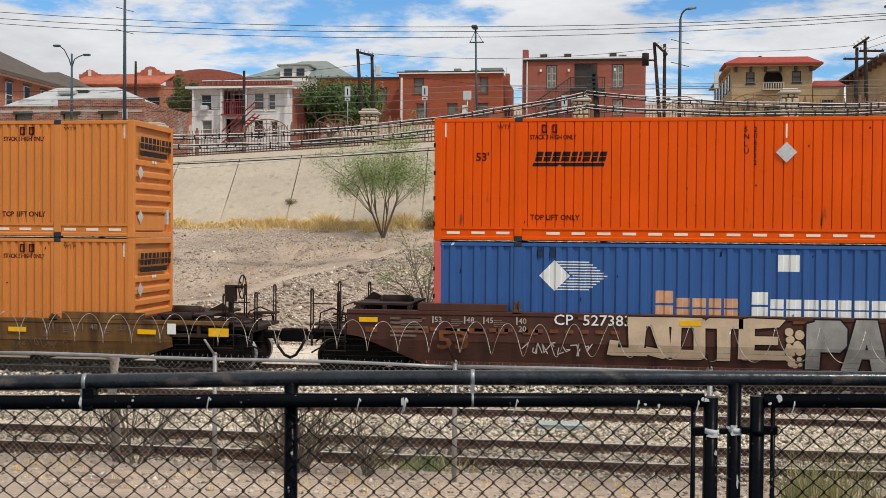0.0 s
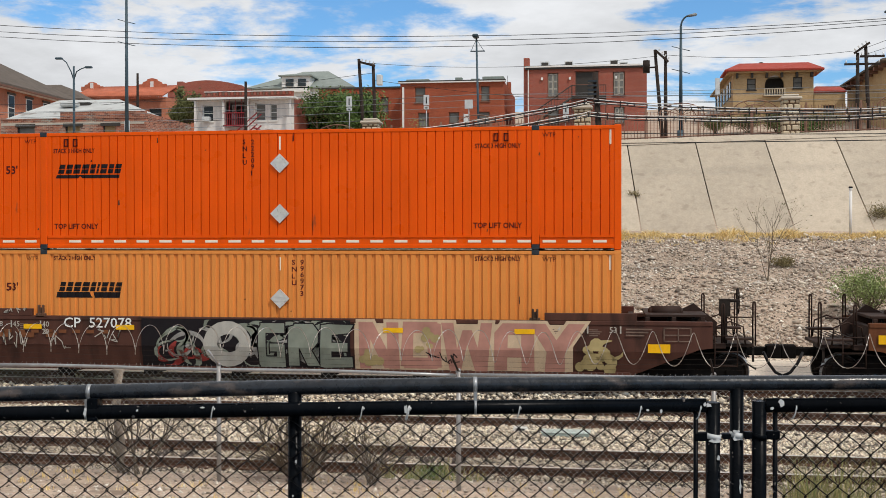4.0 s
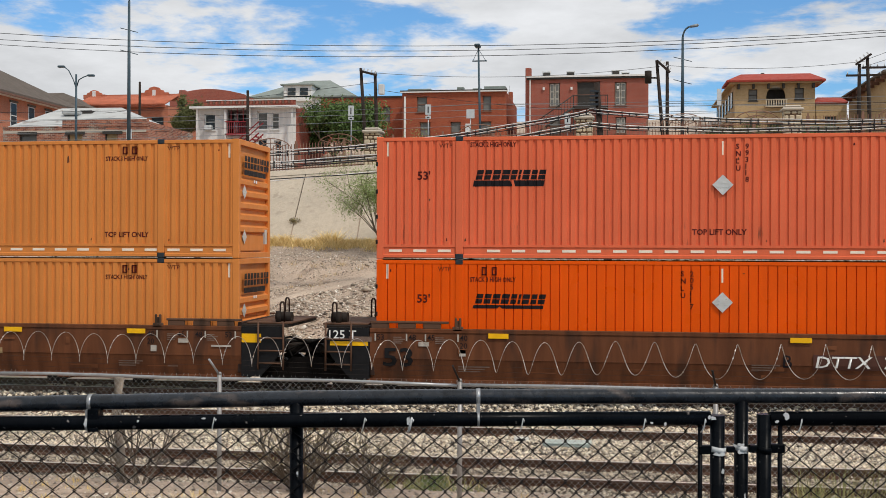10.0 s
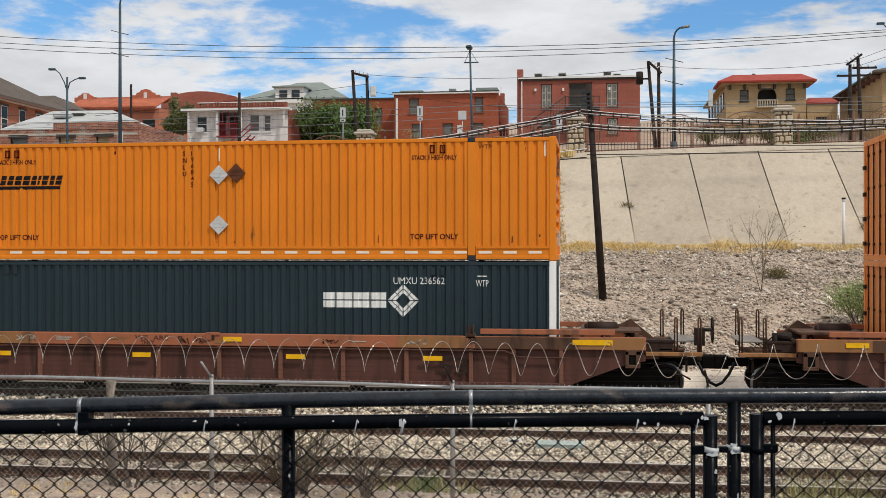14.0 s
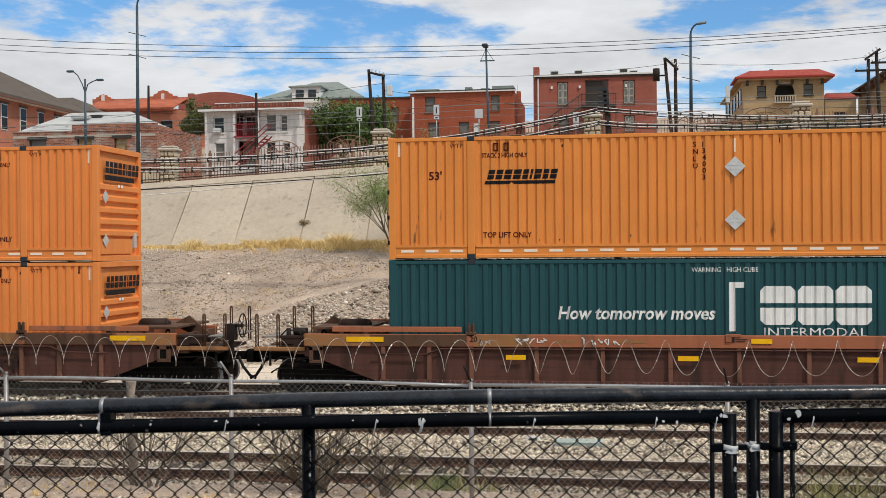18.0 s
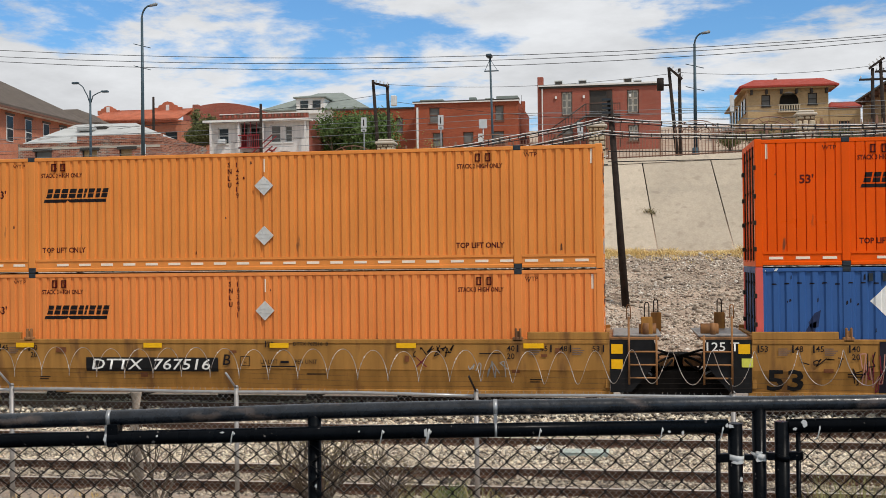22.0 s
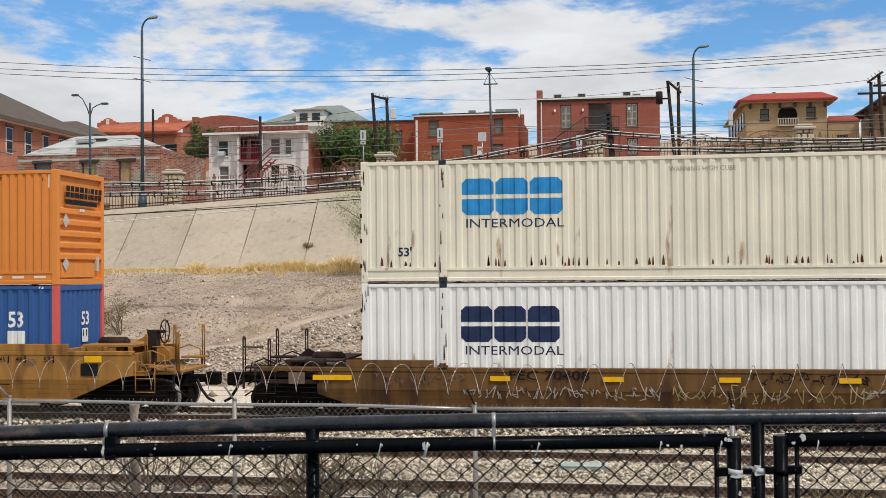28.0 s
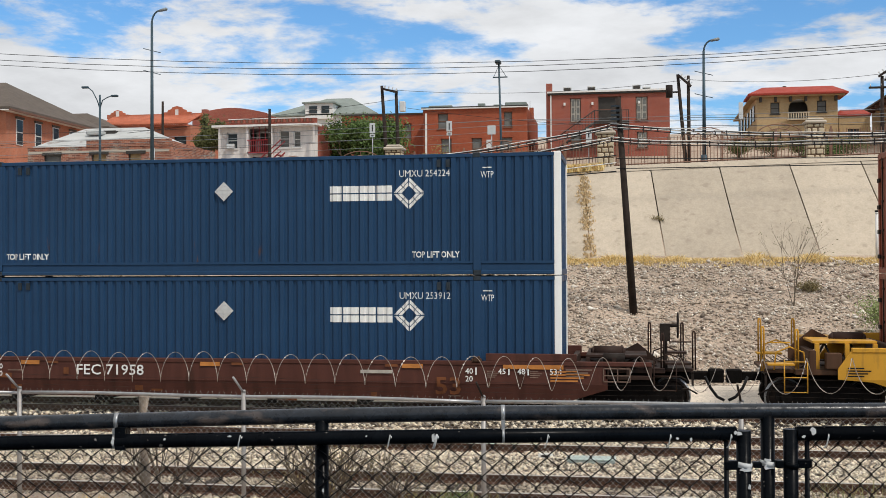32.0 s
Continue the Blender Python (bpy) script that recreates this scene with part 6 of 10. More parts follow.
# sprayed capitals as overlapping convex strokes in a unit box
STROKES = {
    "H": [[(0, 0), (0.34, 0), (0.34, 1), (0.10, 1), (0, 0.90)], [(0.64, 0), (1, 0), (0.96, 1), (0.66, 1)], BAR(0.3, 0.36, 0.7, 0.60)],
    "U": [[(0, 0.06), (0.32, 0), (0.36, 1), (0.10, 1), (0, 0.92)], [(0.66, 0), (1, 0), (1, 1), (0.70, 1)], BAR(0.05, 0, 0.95, 0.26)],
    "M": [[(0, 0), (0.26, 0), (0.28, 1), (0, 1)], [(0.74, 0), (1, 0), (1, 1), (0.72, 1)], [(0.10, 1), (0.32, 1), (0.60, 0.42), (0.44, 0.34)], [(0.68, 1), (0.90, 1), (0.56, 0.34), (0.40, 0.42)]],
    "A": [[(0, 0), (0.32, 0), (0.34, 1), (0.20, 1), (0, 0.80)], [(0.68, 0), (1, 0), (0.98, 1), (0.66, 1)], BAR(0.2, 0.76, 0.98, 1), BAR(0.2, 0.28, 0.8, 0.48)],
    "V": [[(0.30, 1), (0.66, 1), (0.36, 0), (0, 0)], [(0.40, 1), (0.74, 1), (1, 0), (0.66, 0)], BAR(0.25, 0.24, 0.75, 0.42)],
    "N": [[(0, 0), (0.28, 0), (0.30, 1), (0, 1)], [(0.72, 0), (1, 0), (1, 1), (0.70, 1)], [(0.10, 1), (0.36, 1), (0.92, 0.05), (0.62, 0)]],
    "G": [[(0, 0.05), (0.28, 0), (0.28, 1), (0.16, 1), (0, 0.86)], BAR(0.1, 0.78, 1, 1), BAR(0.05, 0, 1, 0.24), BAR(0.70, 0.05, 1, 0.52), BAR(0.44, 0.36, 0.95, 0.54)],
    "T": [[(0.0, 0.76), (1, 0.76), (1, 1), (0.14, 1), (0, 0.90)], [(0.36, 0), (0.70, 0), (0.68, 0.85), (0.34, 0.85)]],
    "S": [[(0, 0.46), (0.3, 0.46), (0.34, 1), (0.16, 1), (0, 0.86)], BAR(0.1, 0.78, 1, 1), BAR(0.02, 0.40, 0.98, 0.62), BAR(0.68, 0.05, 1, 0.58), BAR(0, 0, 1, 0.24)],
    "J": [[(0, 0.08), (0.14, 0.06), (0.18, 0.42), (0.04, 0.44)], BAR(0.06, 0.06, 0.62, 0.26), [(0.34, 0.1), (0.56, 0.1), (0.60, 1), (0.30, 1)], BAR(0.3, 0.78, 0.98, 1), [(0.62, 0.9), (0.92, 0.98), (0.98, 0.05), (0.84, 0)], [(0.56, 0.12), (0.86, 0), (0.96, 0.2), (0.60, 0.3)]],
    "O": [[(0.02, 0.05), (0.32, 0), (0.34, 1), (0.08, 1)], [(0.68, 0), (1, 0.03), (0.98, 0.96), (0.66, 1)], BAR(0.1, 0.76, 0.9, 1), BAR(0.1, 0, 0.9, 0.24)],
    "E": [[(0, 0.02), (0.34, 0), (0.36, 1), (0.02, 0.98)], [(0.2, 0.74), (0.86, 0.80), (1, 0.98), (0.2, 1)], BAR(0.2, 0.38, 0.84, 0.58), [(0.1, 0), (1, 0.02), (0.98, 0.25), (0.1, 0.24)]],
    "P": [[(0, 0), (0.36, 0), (0.36, 1), (0, 0.92)], [(0.2, 1), (0.82, 1), (1, 0.84), (1, 0.5), (0.84, 0.36), (0.2, 0.36)]],
    "R": [[(0, 0), (0.36, 0), (0.36, 1), (0, 0.92)], [(0.2, 1), (0.82, 1), (1, 0.84), (1, 0.56), (0.84, 0.42), (0.2, 0.42)], [(0.36, 0.46), (0.72, 0.46), (1.06, 0), (0.64, 0)]],
    "L": [[(0, 0), (0.40, 0), (0.40, 1), (0.04, 1)], [(0.1, 0), (1, 0), (0.94, 0.34), (0.1, 0.28)]],
    "W": [[(0, 1), (0.24, 1), (0.36, 0), (0.14, 0)], [(0.36, 0), (0.16, 0), (0.42, 0.85), (0.58, 0.85)], [(0.44, 0.85), (0.60, 0.85), (0.86, 0), (0.64, 0)], [(0.64, 0), (0.88, 0), (1, 1), (0.78, 1)]],
    "Y": [[(0, 1), (0.30, 1), (0.62, 0.46), (0.34, 0.40)], [(0.70, 1), (1, 1), (0.66, 0.40), (0.38, 0.46)], [(0.30, 0), (0.66, 0), (0.66, 0.5), (0.34, 0.5)]],
}


def grown(poly, e):
    """A convex outline pushed outwards by e."""
    if sum(a[0] * b[1] - b[0] * a[1] for a, b in zip(poly, poly[1:] + poly[:1])) < 0:
        poly = poly[::-1]
    out = []
    for i, p in enumerate(poly):
        a, b = Vector(p) - Vector(poly[i - 1]), Vector(poly[(i + 1) % len(poly)]) - Vector(p)
        na, nb = Vector((a.y, -a.x)).normalized(), Vector((b.y, -b.x)).normalized()
        m = na + nb
        m *= e / max(0.35, m.length_squared / 2)
        out.append((p[0] + m.x, p[1] + m.y))
    return out


def block_letter(ch, x0, x1, z0, z1, layers, lean=0.0):
    """One sprayed capital: layers of (growth, shift, material, lift) from front to back."""
    out = []
    for grow, shift, mat, lift in layers:
        polys = []
        for poly in STROKES[ch]:
            p = [(x0 + a * (x1 - x0) + lean * b, z0 + b * (z1 - z0)) for a, b in poly]
            p = grown(p, grow) if grow else p
            polys.append([(a + shift, b - shift * 0.15) for a, b in p])
        out.append(("strokes", polys, mat, lift))
    return out


def spelled(body, spans, z0, z1, layers, seed):
    rng = random.Random(seed)
    out = []
    for ch, (a, b) in zip(body, spans):
        out += block_letter(ch, a, b, z0 + rng.uniform(-0.02, 0.03), z1 - rng.uniform(0, 0.03), layers, rng.uniform(-0.03, 0.03))
    return out


def dots(x0, x1, z0, z1, count, seed, mat, lift=0.010, r=(0.04, 0.11)):
    """Round sprayed bubbles."""
    rng = random.Random(seed)
    polys = []
    for _ in range(count):
        cx, cz, q = rng.uniform(x0, x1), rng.uniform(z0, z1), rng.uniform(*r)
        polys.append([(cx + q * math.cos(6.283 * k / 10), cz + q * math.sin(6.283 * k / 10)) for k in range(10)])
    return [("strokes", polys, mat, lift)]


def swirls(x, z, w, h, seed):
    """Looping sprayed ribbons of uneven width."""
    rng = random.Random(seed)
    bm = bmesh.new()
    for i in range(int(w / 0.17)):
        cx, cz, r = x + rng.uniform(0.2, w - 0.2), z + rng.uniform(0.25, 0.75) * h, rng.uniform(0.15, 0.42) * h
        a0, turn, fat = rng.uniform(0, 6.28), rng.choice((-1, 1)) * rng.uniform(1.6, 4.4), rng.uniform(0.03, 0.085)
        last = None
        for k in range(13):
            a = a0 + turn * k / 12
            rr, f = r * (1 + 0.25 * math.sin(2 * a + i)), fat * math.sin(math.pi * (k + 0.6) / 13.2)
            now = [bm.verts.new((min(max(cx + (rr + s * f) * 1.25 * math.cos(a), x), x + w), 0, min(max(cz + (rr + s * f) * math.sin(a), z), z + h))) for s in (-1, 1)]
            if last:
                bm.faces.new((last[0], last[1], now[1], now[0]))
            last = now
    return bm


def scrawl(x, z, w, h, seed, r=0.012):
    """Loose sprayed line strokes."""
    rng = random.Random(seed)
    bm = bmesh.new()
    step = max(4, int(w / 0.16))
    for i in range(step):
        px = x + w * i / step
        pts = [(px + rng.uniform(0, w / step * 1.3), z + rng.uniform(0, h)) for _ in range(4)]
        for (ax, az), (bx, bz) in zip(pts, pts[1:]):
            d = Vector((bx - ax, bz - az))
            if d.length < 0.03:
                continue
            n = Vector((-d.y, d.x)).normalized() * r
            vs = [bm.verts.new((qx, 0, qz)) for qx, qz in ((ax - n.x, az - n.y), (bx - n.x, bz - n.y), (bx + n.x, bz + n.y), (ax + n.x, az + n.y))]
            bm.faces.new(vs)
    return bm


def sheet_lean(z, bend):
    """The side sheet folds inwards below the bend."""
    return max(0.0, bend - z) * 0.24


def follow(bm, y, bend):
    """Lays flat (x, z) faces on the side sheet, with an edge along the bend."""
    if bend > 0 and bm.verts and min(v.co.z for v in bm.verts) < bend - 0.01 < max(v.co.z for v in bm.verts):
        bmesh.ops.bisect_plane(bm, geom=bm.verts[:] + bm.edges[:] + bm.faces[:], plane_co=(0, 0, bend), plane_no=(0, 0, 1))
    for v in bm.verts:
        v.co.y += y + sheet_lean(v.co.z, bend)
    for f in bm.faces:
        f.normal_update()
        if f.normal.y > 0:
            f.normal_flip()


def hoop(bm, x, y, z0, z1, w=0.11, r=0.016):
    """A U-shaped stanchion of bent pipe."""
    tube(bm, [(x - w / 2, y, z0), (x - w / 2, y, z1 - 0.05), (x - w / 4, y, z1), (x + w / 4, y, z1), (x + w / 2, y, z1 - 0.05), (x + w / 2, y, z0)], r, 6)


def well_car(u, paint_mat, label, left="coupled", right="coupled", ribbed=False, chord=None, texts=(), reflect=(), raised=True, end_mat=None, top=1.62, reach=2.05):
    car = thing("well_car", pose(u, NEAR, 0), label, "railway well car", "well cars of the train")
    chord = chord or paint_mat
    deck_mat = end_mat if end_mat is P_CAR_YELLOW else None
    end_mat = P_ENDBROWN if ribbed else end_mat if end_mat in (P_CAR_YELLOW, P_CAR_OCHRE) else P_ENDDARK
    # on the yellow car the solid end boxes carry the shade of open frame gaps
    frame_mat = P_CAR_GAPSHADE if deck_mat else end_mat
    FACE, dz = -0.17, top - 1.62
    bend = 0.0 if ribbed else 0.92 if top > 1.4 else 0.74
    la, ra = (0.12 if left == "joined" else reach), (0.12 if right == "joined" else max(reach, 2.05))
    x0, x1 = -la, LEN + ra
    for face, back, name in ((FACE, FACE + 0.05, "near"), (WID - FACE - 0.05, WID - FACE, "far")):
        outline = []
        side_top = top - 0.045
        low_car = top < 1.4
        if low_car:
            outline += [(-1.05, side_top), (-1.05, 0.62), (-0.25, 0.36)]
        elif left == "coupled":
            outline += [(x0 + 0.3, side_top), (x0, 1.15), (x0, 0.92), (x0 + 0.75, 0.86), (0.7, 0.36)] if reach < 1.7 else [(x0, side_top), (x0, 1.02 + dz * 0.5), (x0 + 0.3, 0.98 + dz * 0.5), (-0.25, 0.36)]
        else:
            outline += [(x0, side_top), (x0, 0.36)]
        outline += [(LEN + 0.25, 0.36), (LEN + 1.05, 0.62), (LEN + 1.05, side_top)] if low_car else [(LEN + 0.25, 0.36), (x1 - 0.3, 0.98 + dz * 0.5), (x1, 1.02 + dz * 0.5), (x1, side_top)] if right == "coupled" else [(x1, 0.36), (x1, side_top)]
        bm = bmesh.new()
        off = 0.07 if ribbed else 0.0
        prism(bm, outline[::-1], face + (off if name == "near" else 0), back + (off if name == "near" else -off * 0))
        if bend:
            bmesh.ops.bisect_plane(bm, geom=bm.verts[:] + bm.edges[:] + bm.faces[:], plane_co=(0, 0, bend), plane_no=(0, 0, 1))
            for v in bm.verts:
                v.co.y += sheet_lean(v.co.z, bend) * (1 if name == "near" else -1)
        part("side_wall", bm, paint_mat, car)
        top0 = top - 0.29 if ribbed else top - 0.10
        y0, y1 = (face - 0.02, face + 0.14) if name == "near" else (face - 0.09, face + 0.07)
        bpart("top_chord", chord, car, [(x0 + (0.3 if reach < 1.7 else 0), x1, y0, y1, top0, top)], bevel=0.012)
        if low_car:
            for a, b in ((x0, -1.0), (LEN + 1.0, x1)):
                bpart("end_frame", P_ENDDARK, car, [(a, b, y0 + 0.02, y1 - 0.03, 0.86, 0.95)] + [(a + (b - a) * k - 0.045, a + (b - a) * k + 0.045, y0 + 0.02, y1 - 0.03, 0.93, top - 0.09) for k in (0.04, 0.5, 0.96)], bevel=0.01)
        bpart("bottom_chord", paint_mat, car, [(-0.2, LEN + 0.2, y0 + 0.01 + (0.10 if bend and name == "near" else 0.0), y1 + (0.10 if bend and name == "near" else 0.0), 0.31, 0.43)], bevel=0.01)
        if raised:
            for a, b in ((-0.35 if left == "coupled" and not ribbed else max(x0, -1.35), POST_A - 0.22), (POST_B + 0.22, LEN + 0.35 if right == "coupled" and not ribbed else min(x1, LEN + 1.35))):
                if paint_mat is P_CAR_RUST:
                    bpart("guide_rail", P_ENDBROWN, car, [(a, b, y0, y1 - 0.06, top + 0.12, top + 0.175)] + [(a + (b - a) * k, a + (b - a) * k + 0.42, y0 + 0.01, y1 - 0.07, top, top + 0.12) for k in (0.02, 0.36, 0.68)], bevel=0.01)
                else:
                    bpart("guide_rail", chord, car, [(a, b, y0, y1 - 0.06, top + 0.05 if ribbed else top, top + 0.175)], bevel=0.01)
        for x in (POST_A, POST_B):
            bpart("locking_bracket", P_ENDBROWN if paint_mat is not P_CAR_OCHRE else P_ENDOCHRE, car, [(x - 0.075, x - 0.03, y0 - 0.01, y0 + 0.09, top - 0.02, top + (0.27 if dz > -0.2 else 0.12)), (x + 0.03, x + 0.075, y0 - 0.01, y0 + 0.09, top - 0.02, top + (0.27 if dz > -0.2 else 0.12)), (x - 0.07, x + 0.07, y0 + 0.03, y0 + 0.08, top - 0.02, top + (0.20 if dz > -0.2 else 0.10)), (x - 0.13, x + 0.12, y0, y0 + 0.11, top - 0.06, top + 0.06)], bevel=0.02)
        if ribbed and name == "near":
            pitch = (POST_B - POST_A) / 8
            for x in [POST_A + pitch * i for i in range(9)] + [POST_A - 1.0, POST_A - 2.1, POST_B + 1.0, POST_B + 2.1]:
                bpart("side_rib", P_RIB, car, [(x - 0.05, x + 0.05, face - 0.01, face + 0.09, 0.42, top - 0.28)], bevel=0.01)
            bm = bmesh.new()
            z = top - 0.335
            tube(bm, [(POST_A - 2.3, face - 0.03, z - 0.14), (POST_A - 1.1, face - 0.03, z - 0.14), (POST_A - 0.7, face - 0.03, z), (POST_B + 0.8, face - 0.03, z), (POST_B + 1.1, face - 0.03, z - 0.14), (POST_B + 2.3, face - 0.03, z - 0.15)], 0.022, 6)
            part("brake_pipe", bm, P_CAR_BROWN, car, "brown brake pipe clipped under the chord")
            for i in range(8):
                x = POST_A + pitch * (i + 0.5)
                bpart("pipe_clip", P_ENDDARK, car, [(x - 0.025, x + 0.025, face - 0.06, face + 0.08, z - 0.03, z + 0.035)], bevel=0.006)
            mid = LEN / 2 - 0.3
            bpart("stop_plate", chord, car, [(mid, mid + 0.34, y0 - 0.03, y0 + 0.02, top - 0.03, top + 0.035), (mid, mid + 0.13, y0 - 0.03, y0, top - 0.15, top - 0.03)], bevel=0.008)
            # dark block stands for a slot beside the plate, shade painted in
            bpart("latch", P_ENDDARK, car, [(mid + 0.14, mid + 0.20, y0 - 0.02, y0 + 0.01, top - 0.15, top - 0.04)], bevel=0.006)
        elif name == "near":
            bpart("weld_seam", paint_mat, car, [(0.3, LEN - 0.3, face - 0.006, face + 0.01, bend - 0.012, bend + 0.008)])
    # well floor
    for i in range(8):
        x = 0.3 + i * (LEN - 0.6) / 7
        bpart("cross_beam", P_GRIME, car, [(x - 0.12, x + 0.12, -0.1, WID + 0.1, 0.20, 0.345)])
    mid = WID / 2
    # ends
    for side, kind in ((-1, left), (1, right)):
        X = lambda d: -d if side < 0 else LEN + d
        B = lambda a, b, *r: (min(X(a), X(b)), max(X(a), X(b)), *r)
        if kind == "coupled":
            truck(car, X(1.62))
            bpart("end_platform", frame_mat, car, [B(0.34, 2.35, -0.04, WID + 0.04, 1.00, 1.12), B(2.2, 3.0, 0.2, WID - 0.2, 1.02, 1.10)], bevel=0.012)
            bpart("end_bulkhead", frame_mat, car, [B(0.20, 0.32, -0.05, WID + 0.05, 0.5, top + 0.05)], bevel=0.01)
            bpart("end_bulkhead", frame_mat, car, [B(1.9, 2.04, -0.06, WID + 0.06, 1.0, 1.55 + dz)], bevel=0.01)
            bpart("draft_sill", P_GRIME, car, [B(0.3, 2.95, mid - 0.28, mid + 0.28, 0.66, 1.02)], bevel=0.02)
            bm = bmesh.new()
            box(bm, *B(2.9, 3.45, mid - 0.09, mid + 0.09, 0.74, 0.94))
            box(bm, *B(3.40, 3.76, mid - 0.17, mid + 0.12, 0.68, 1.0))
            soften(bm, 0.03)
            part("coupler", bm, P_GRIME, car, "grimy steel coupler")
            bm = bmesh.new()
            tube(bm, [(X(3.30), mid - 0.45, 0.86), (X(3.42), mid - 0.45, 0.60), (X(3.58), mid - 0.42, 0.38), (X(3.74), mid - 0.4, 0.30)], 0.038, 6)
            part("air_hose", bm, P_BLACK, car)
            # deck frame above the truck
            bpart("deck_grating", end_mat, car, [B(0.55, 1.95, 0.15, WID - 0.15, 1.70 + dz, 1.76 + dz), B(0.55, 0.65, 0.1, 0.2, 1.1, 1.7 + dz), B(1.80, 1.9, 0.1, 0.2, 1.1, 1.7 + dz), B(1.15, 1.25, 0.1, 0.2, 1.1, 1.7 + dz)], bevel=0.008)
            for dx, dy, h in ((2.73, -0.02, 1.96), (3.26, -0.02, 1.96), (2.55, WID - 0.1, 2.02), (3.05, WID - 0.1, 2.02)) if ribbed else ((2.30, 0.05, 2.02), (3.02, 0.30, 2.06), (2.05, WID - 0.1, 2.14), (2.85, WID - 0.1, 2.14)):
                bm = bmesh.new()
                hoop(bm, X(dx), dy, 1.14 if ribbed else 1.05, h + (0 if ribbed else dz * 0.3), 0.055, 0.022)
                part("stanchion", bm, end_mat, car)
            if ribbed:
                bpart("running_board", P_ENDOCHRE, car, [B(2.0, 3.32, -0.10, 0.06, 1.08, 1.17)], bevel=0.01)
                bpart("side_box", P_ENDDARK, car, [B(2.0, 2.66, -0.02, 0.6, 1.18, 1.43), B(2.0, 2.7, -0.04, 0.0, 1.38, 1.45)], bevel=0.012)
                bpart("tread_plate", M_STEELPALE, car, [B(2.70, 3.24, 0.3, WID - 0.3, 1.37, 1.40)], bevel=0.006)
                bpart("pocket_block", P_ENDBROWN, car, [B(1.58, 1.66, FACE - 0.03, FACE + 0.05, 0.84, 1.20), B(1.82, 1.92, FACE - 0.03, FACE + 0.05, 0.84, 1.20), B(1.58, 1.92, FACE - 0.03, FACE + 0.05, 1.10, 1.22), B(1.58, 1.92, FACE - 0.03, FACE + 0.05, 0.80, 0.88)], bevel=0.012)
                # near-black plate in place of the hole, its shade put into the colour
                bpart("pocket", P_GRIME, car, [B(1.65, 1.83, FACE - 0.008, FACE + 0.04, 0.87, 1.11)])
                if side < 0:
                    bm = bmesh.new()
                    rod(bm, (X(2.1), 0.3, 1.52), (X(2.42), 0.3, 1.52), 0.10, n=12)
                    rod(bm, (X(2.5), 0.1, 1.3), (X(2.5), 0.1, 1.62), 0.06, n=10)
                    tube(bm, [(X(2.05), 0.0, 1.30), (X(2.2), -0.05, 1.55), (X(2.5), -0.05, 1.60), (X(2.66), 0.0, 1.45), (X(2.64), 0.0, 1.2)], 0.02, 6)
                    part("brake_valve", bm, P_STEELDARK, car)
            else:
                bm = bmesh.new()
                for z in (0.62, 0.95, 1.30):
                    rod(bm, (X(2.1), -0.14, z), (X(2.6), -0.14, z), 0.014, n=6)
                rod(bm, (X(2.6), -0.14, 0.6), (X(2.6), -0.14, 1.35), 0.014, n=6)
                rod(bm, (X(2.1), -0.14, 0.6), (X(2.1), -0.14, 1.35), 0.014, n=6)
                part("grab_iron", bm, end_mat, car)
            bm = bmesh.new()
            rr = 0.23 if side > 0 and paint_mat is P_CAR_RUST else 0.14
            zr = 1.62 + rr * 1.1 + dz
            across = side > 0 and paint_mat is P_CAR_RUST
            a, b, n1 = ((X(0.95), 0.45, zr), (X(0.95), 1.15, zr), Vector((0, 0.08, 0))) if across else ((X(0.72), 0.95, zr), (X(1.38), 0.95, zr), Vector((X(0.08) - X(0.0), 0, 0)))
            a, b = Vector(a), Vector(b)
            rod(bm, a, b, rr, n=16)
            rod(bm, b, b + n1, rr, rr * 0.5, n=16)
            rod(bm, a, a - n1, rr, rr * 0.5, n=16)
            part("air_reservoir", bm, P_ENDDARK, car)
            if across:
                bm = bmesh.new()
                prism(bm, [(X(1.15), 1.50), (X(2.02), 1.12), (X(2.02), 2.12), (X(1.85), 2.12), (X(1.25), 1.72)], 0.30, 0.36)
                part("mast_gusset", bm, P_ENDDARK, car)
                bpart("brake_mast", P_ENDDARK, car, [B(1.98, 2.22, 0.22, 0.42, 1.10, 2.46), B(2.20, 2.32, 0.26, 0.36, 2.30, 2.42)], bevel=0.02)
                bpart("tread_plate", M_STEELPALE, car, [B(0.18, 0.78, -0.05, 0.9, 1.74, 1.77)], bevel=0.006)
                bpart("reservoir_saddle", P_ENDDARK, car, [B(0.78, 1.12, 0.5, 0.6, 1.60, 1.74), B(0.25, 0.32, 0.0, 0.1, 1.60, 1.74), B(0.62, 0.70, 0.0, 0.1, 1.60, 1.74)], bevel=0.01)
                bpart("sign_box", P_ENDDARK, car, [B(0.68, 1.62, FACE - 0.03, FACE + 0.04, 1.02, 1.58)], bevel=0.03)
                bm = bmesh.new()
                for p in ((0.88, 0.90, 1.16, 1.42), (1.33, 1.35, 1.16, 1.42), (0.88, 1.35, 1.16, 1.18), (0.88, 1.35, 1.40, 1.42), (1.05, 1.07, 1.18, 1.40), (1.18, 1.19, 1.22, 1.40)):
                    box(bm, *B(p[0], p[1], FACE - 0.036, FACE - 0.028, p[2], p[3]))
                part("sign", bm, M_PALE, car, "faded white outlined panel")
                for z0, z1 in ((1.44, 1.52), (0.98, 1.06), (0.74, 0.82)):
                    bpart("stencil_panel", P_ENDOCHRE, car, [B(0.12, 0.62, FACE - 0.012, FACE + 0.01, z0, z1)])
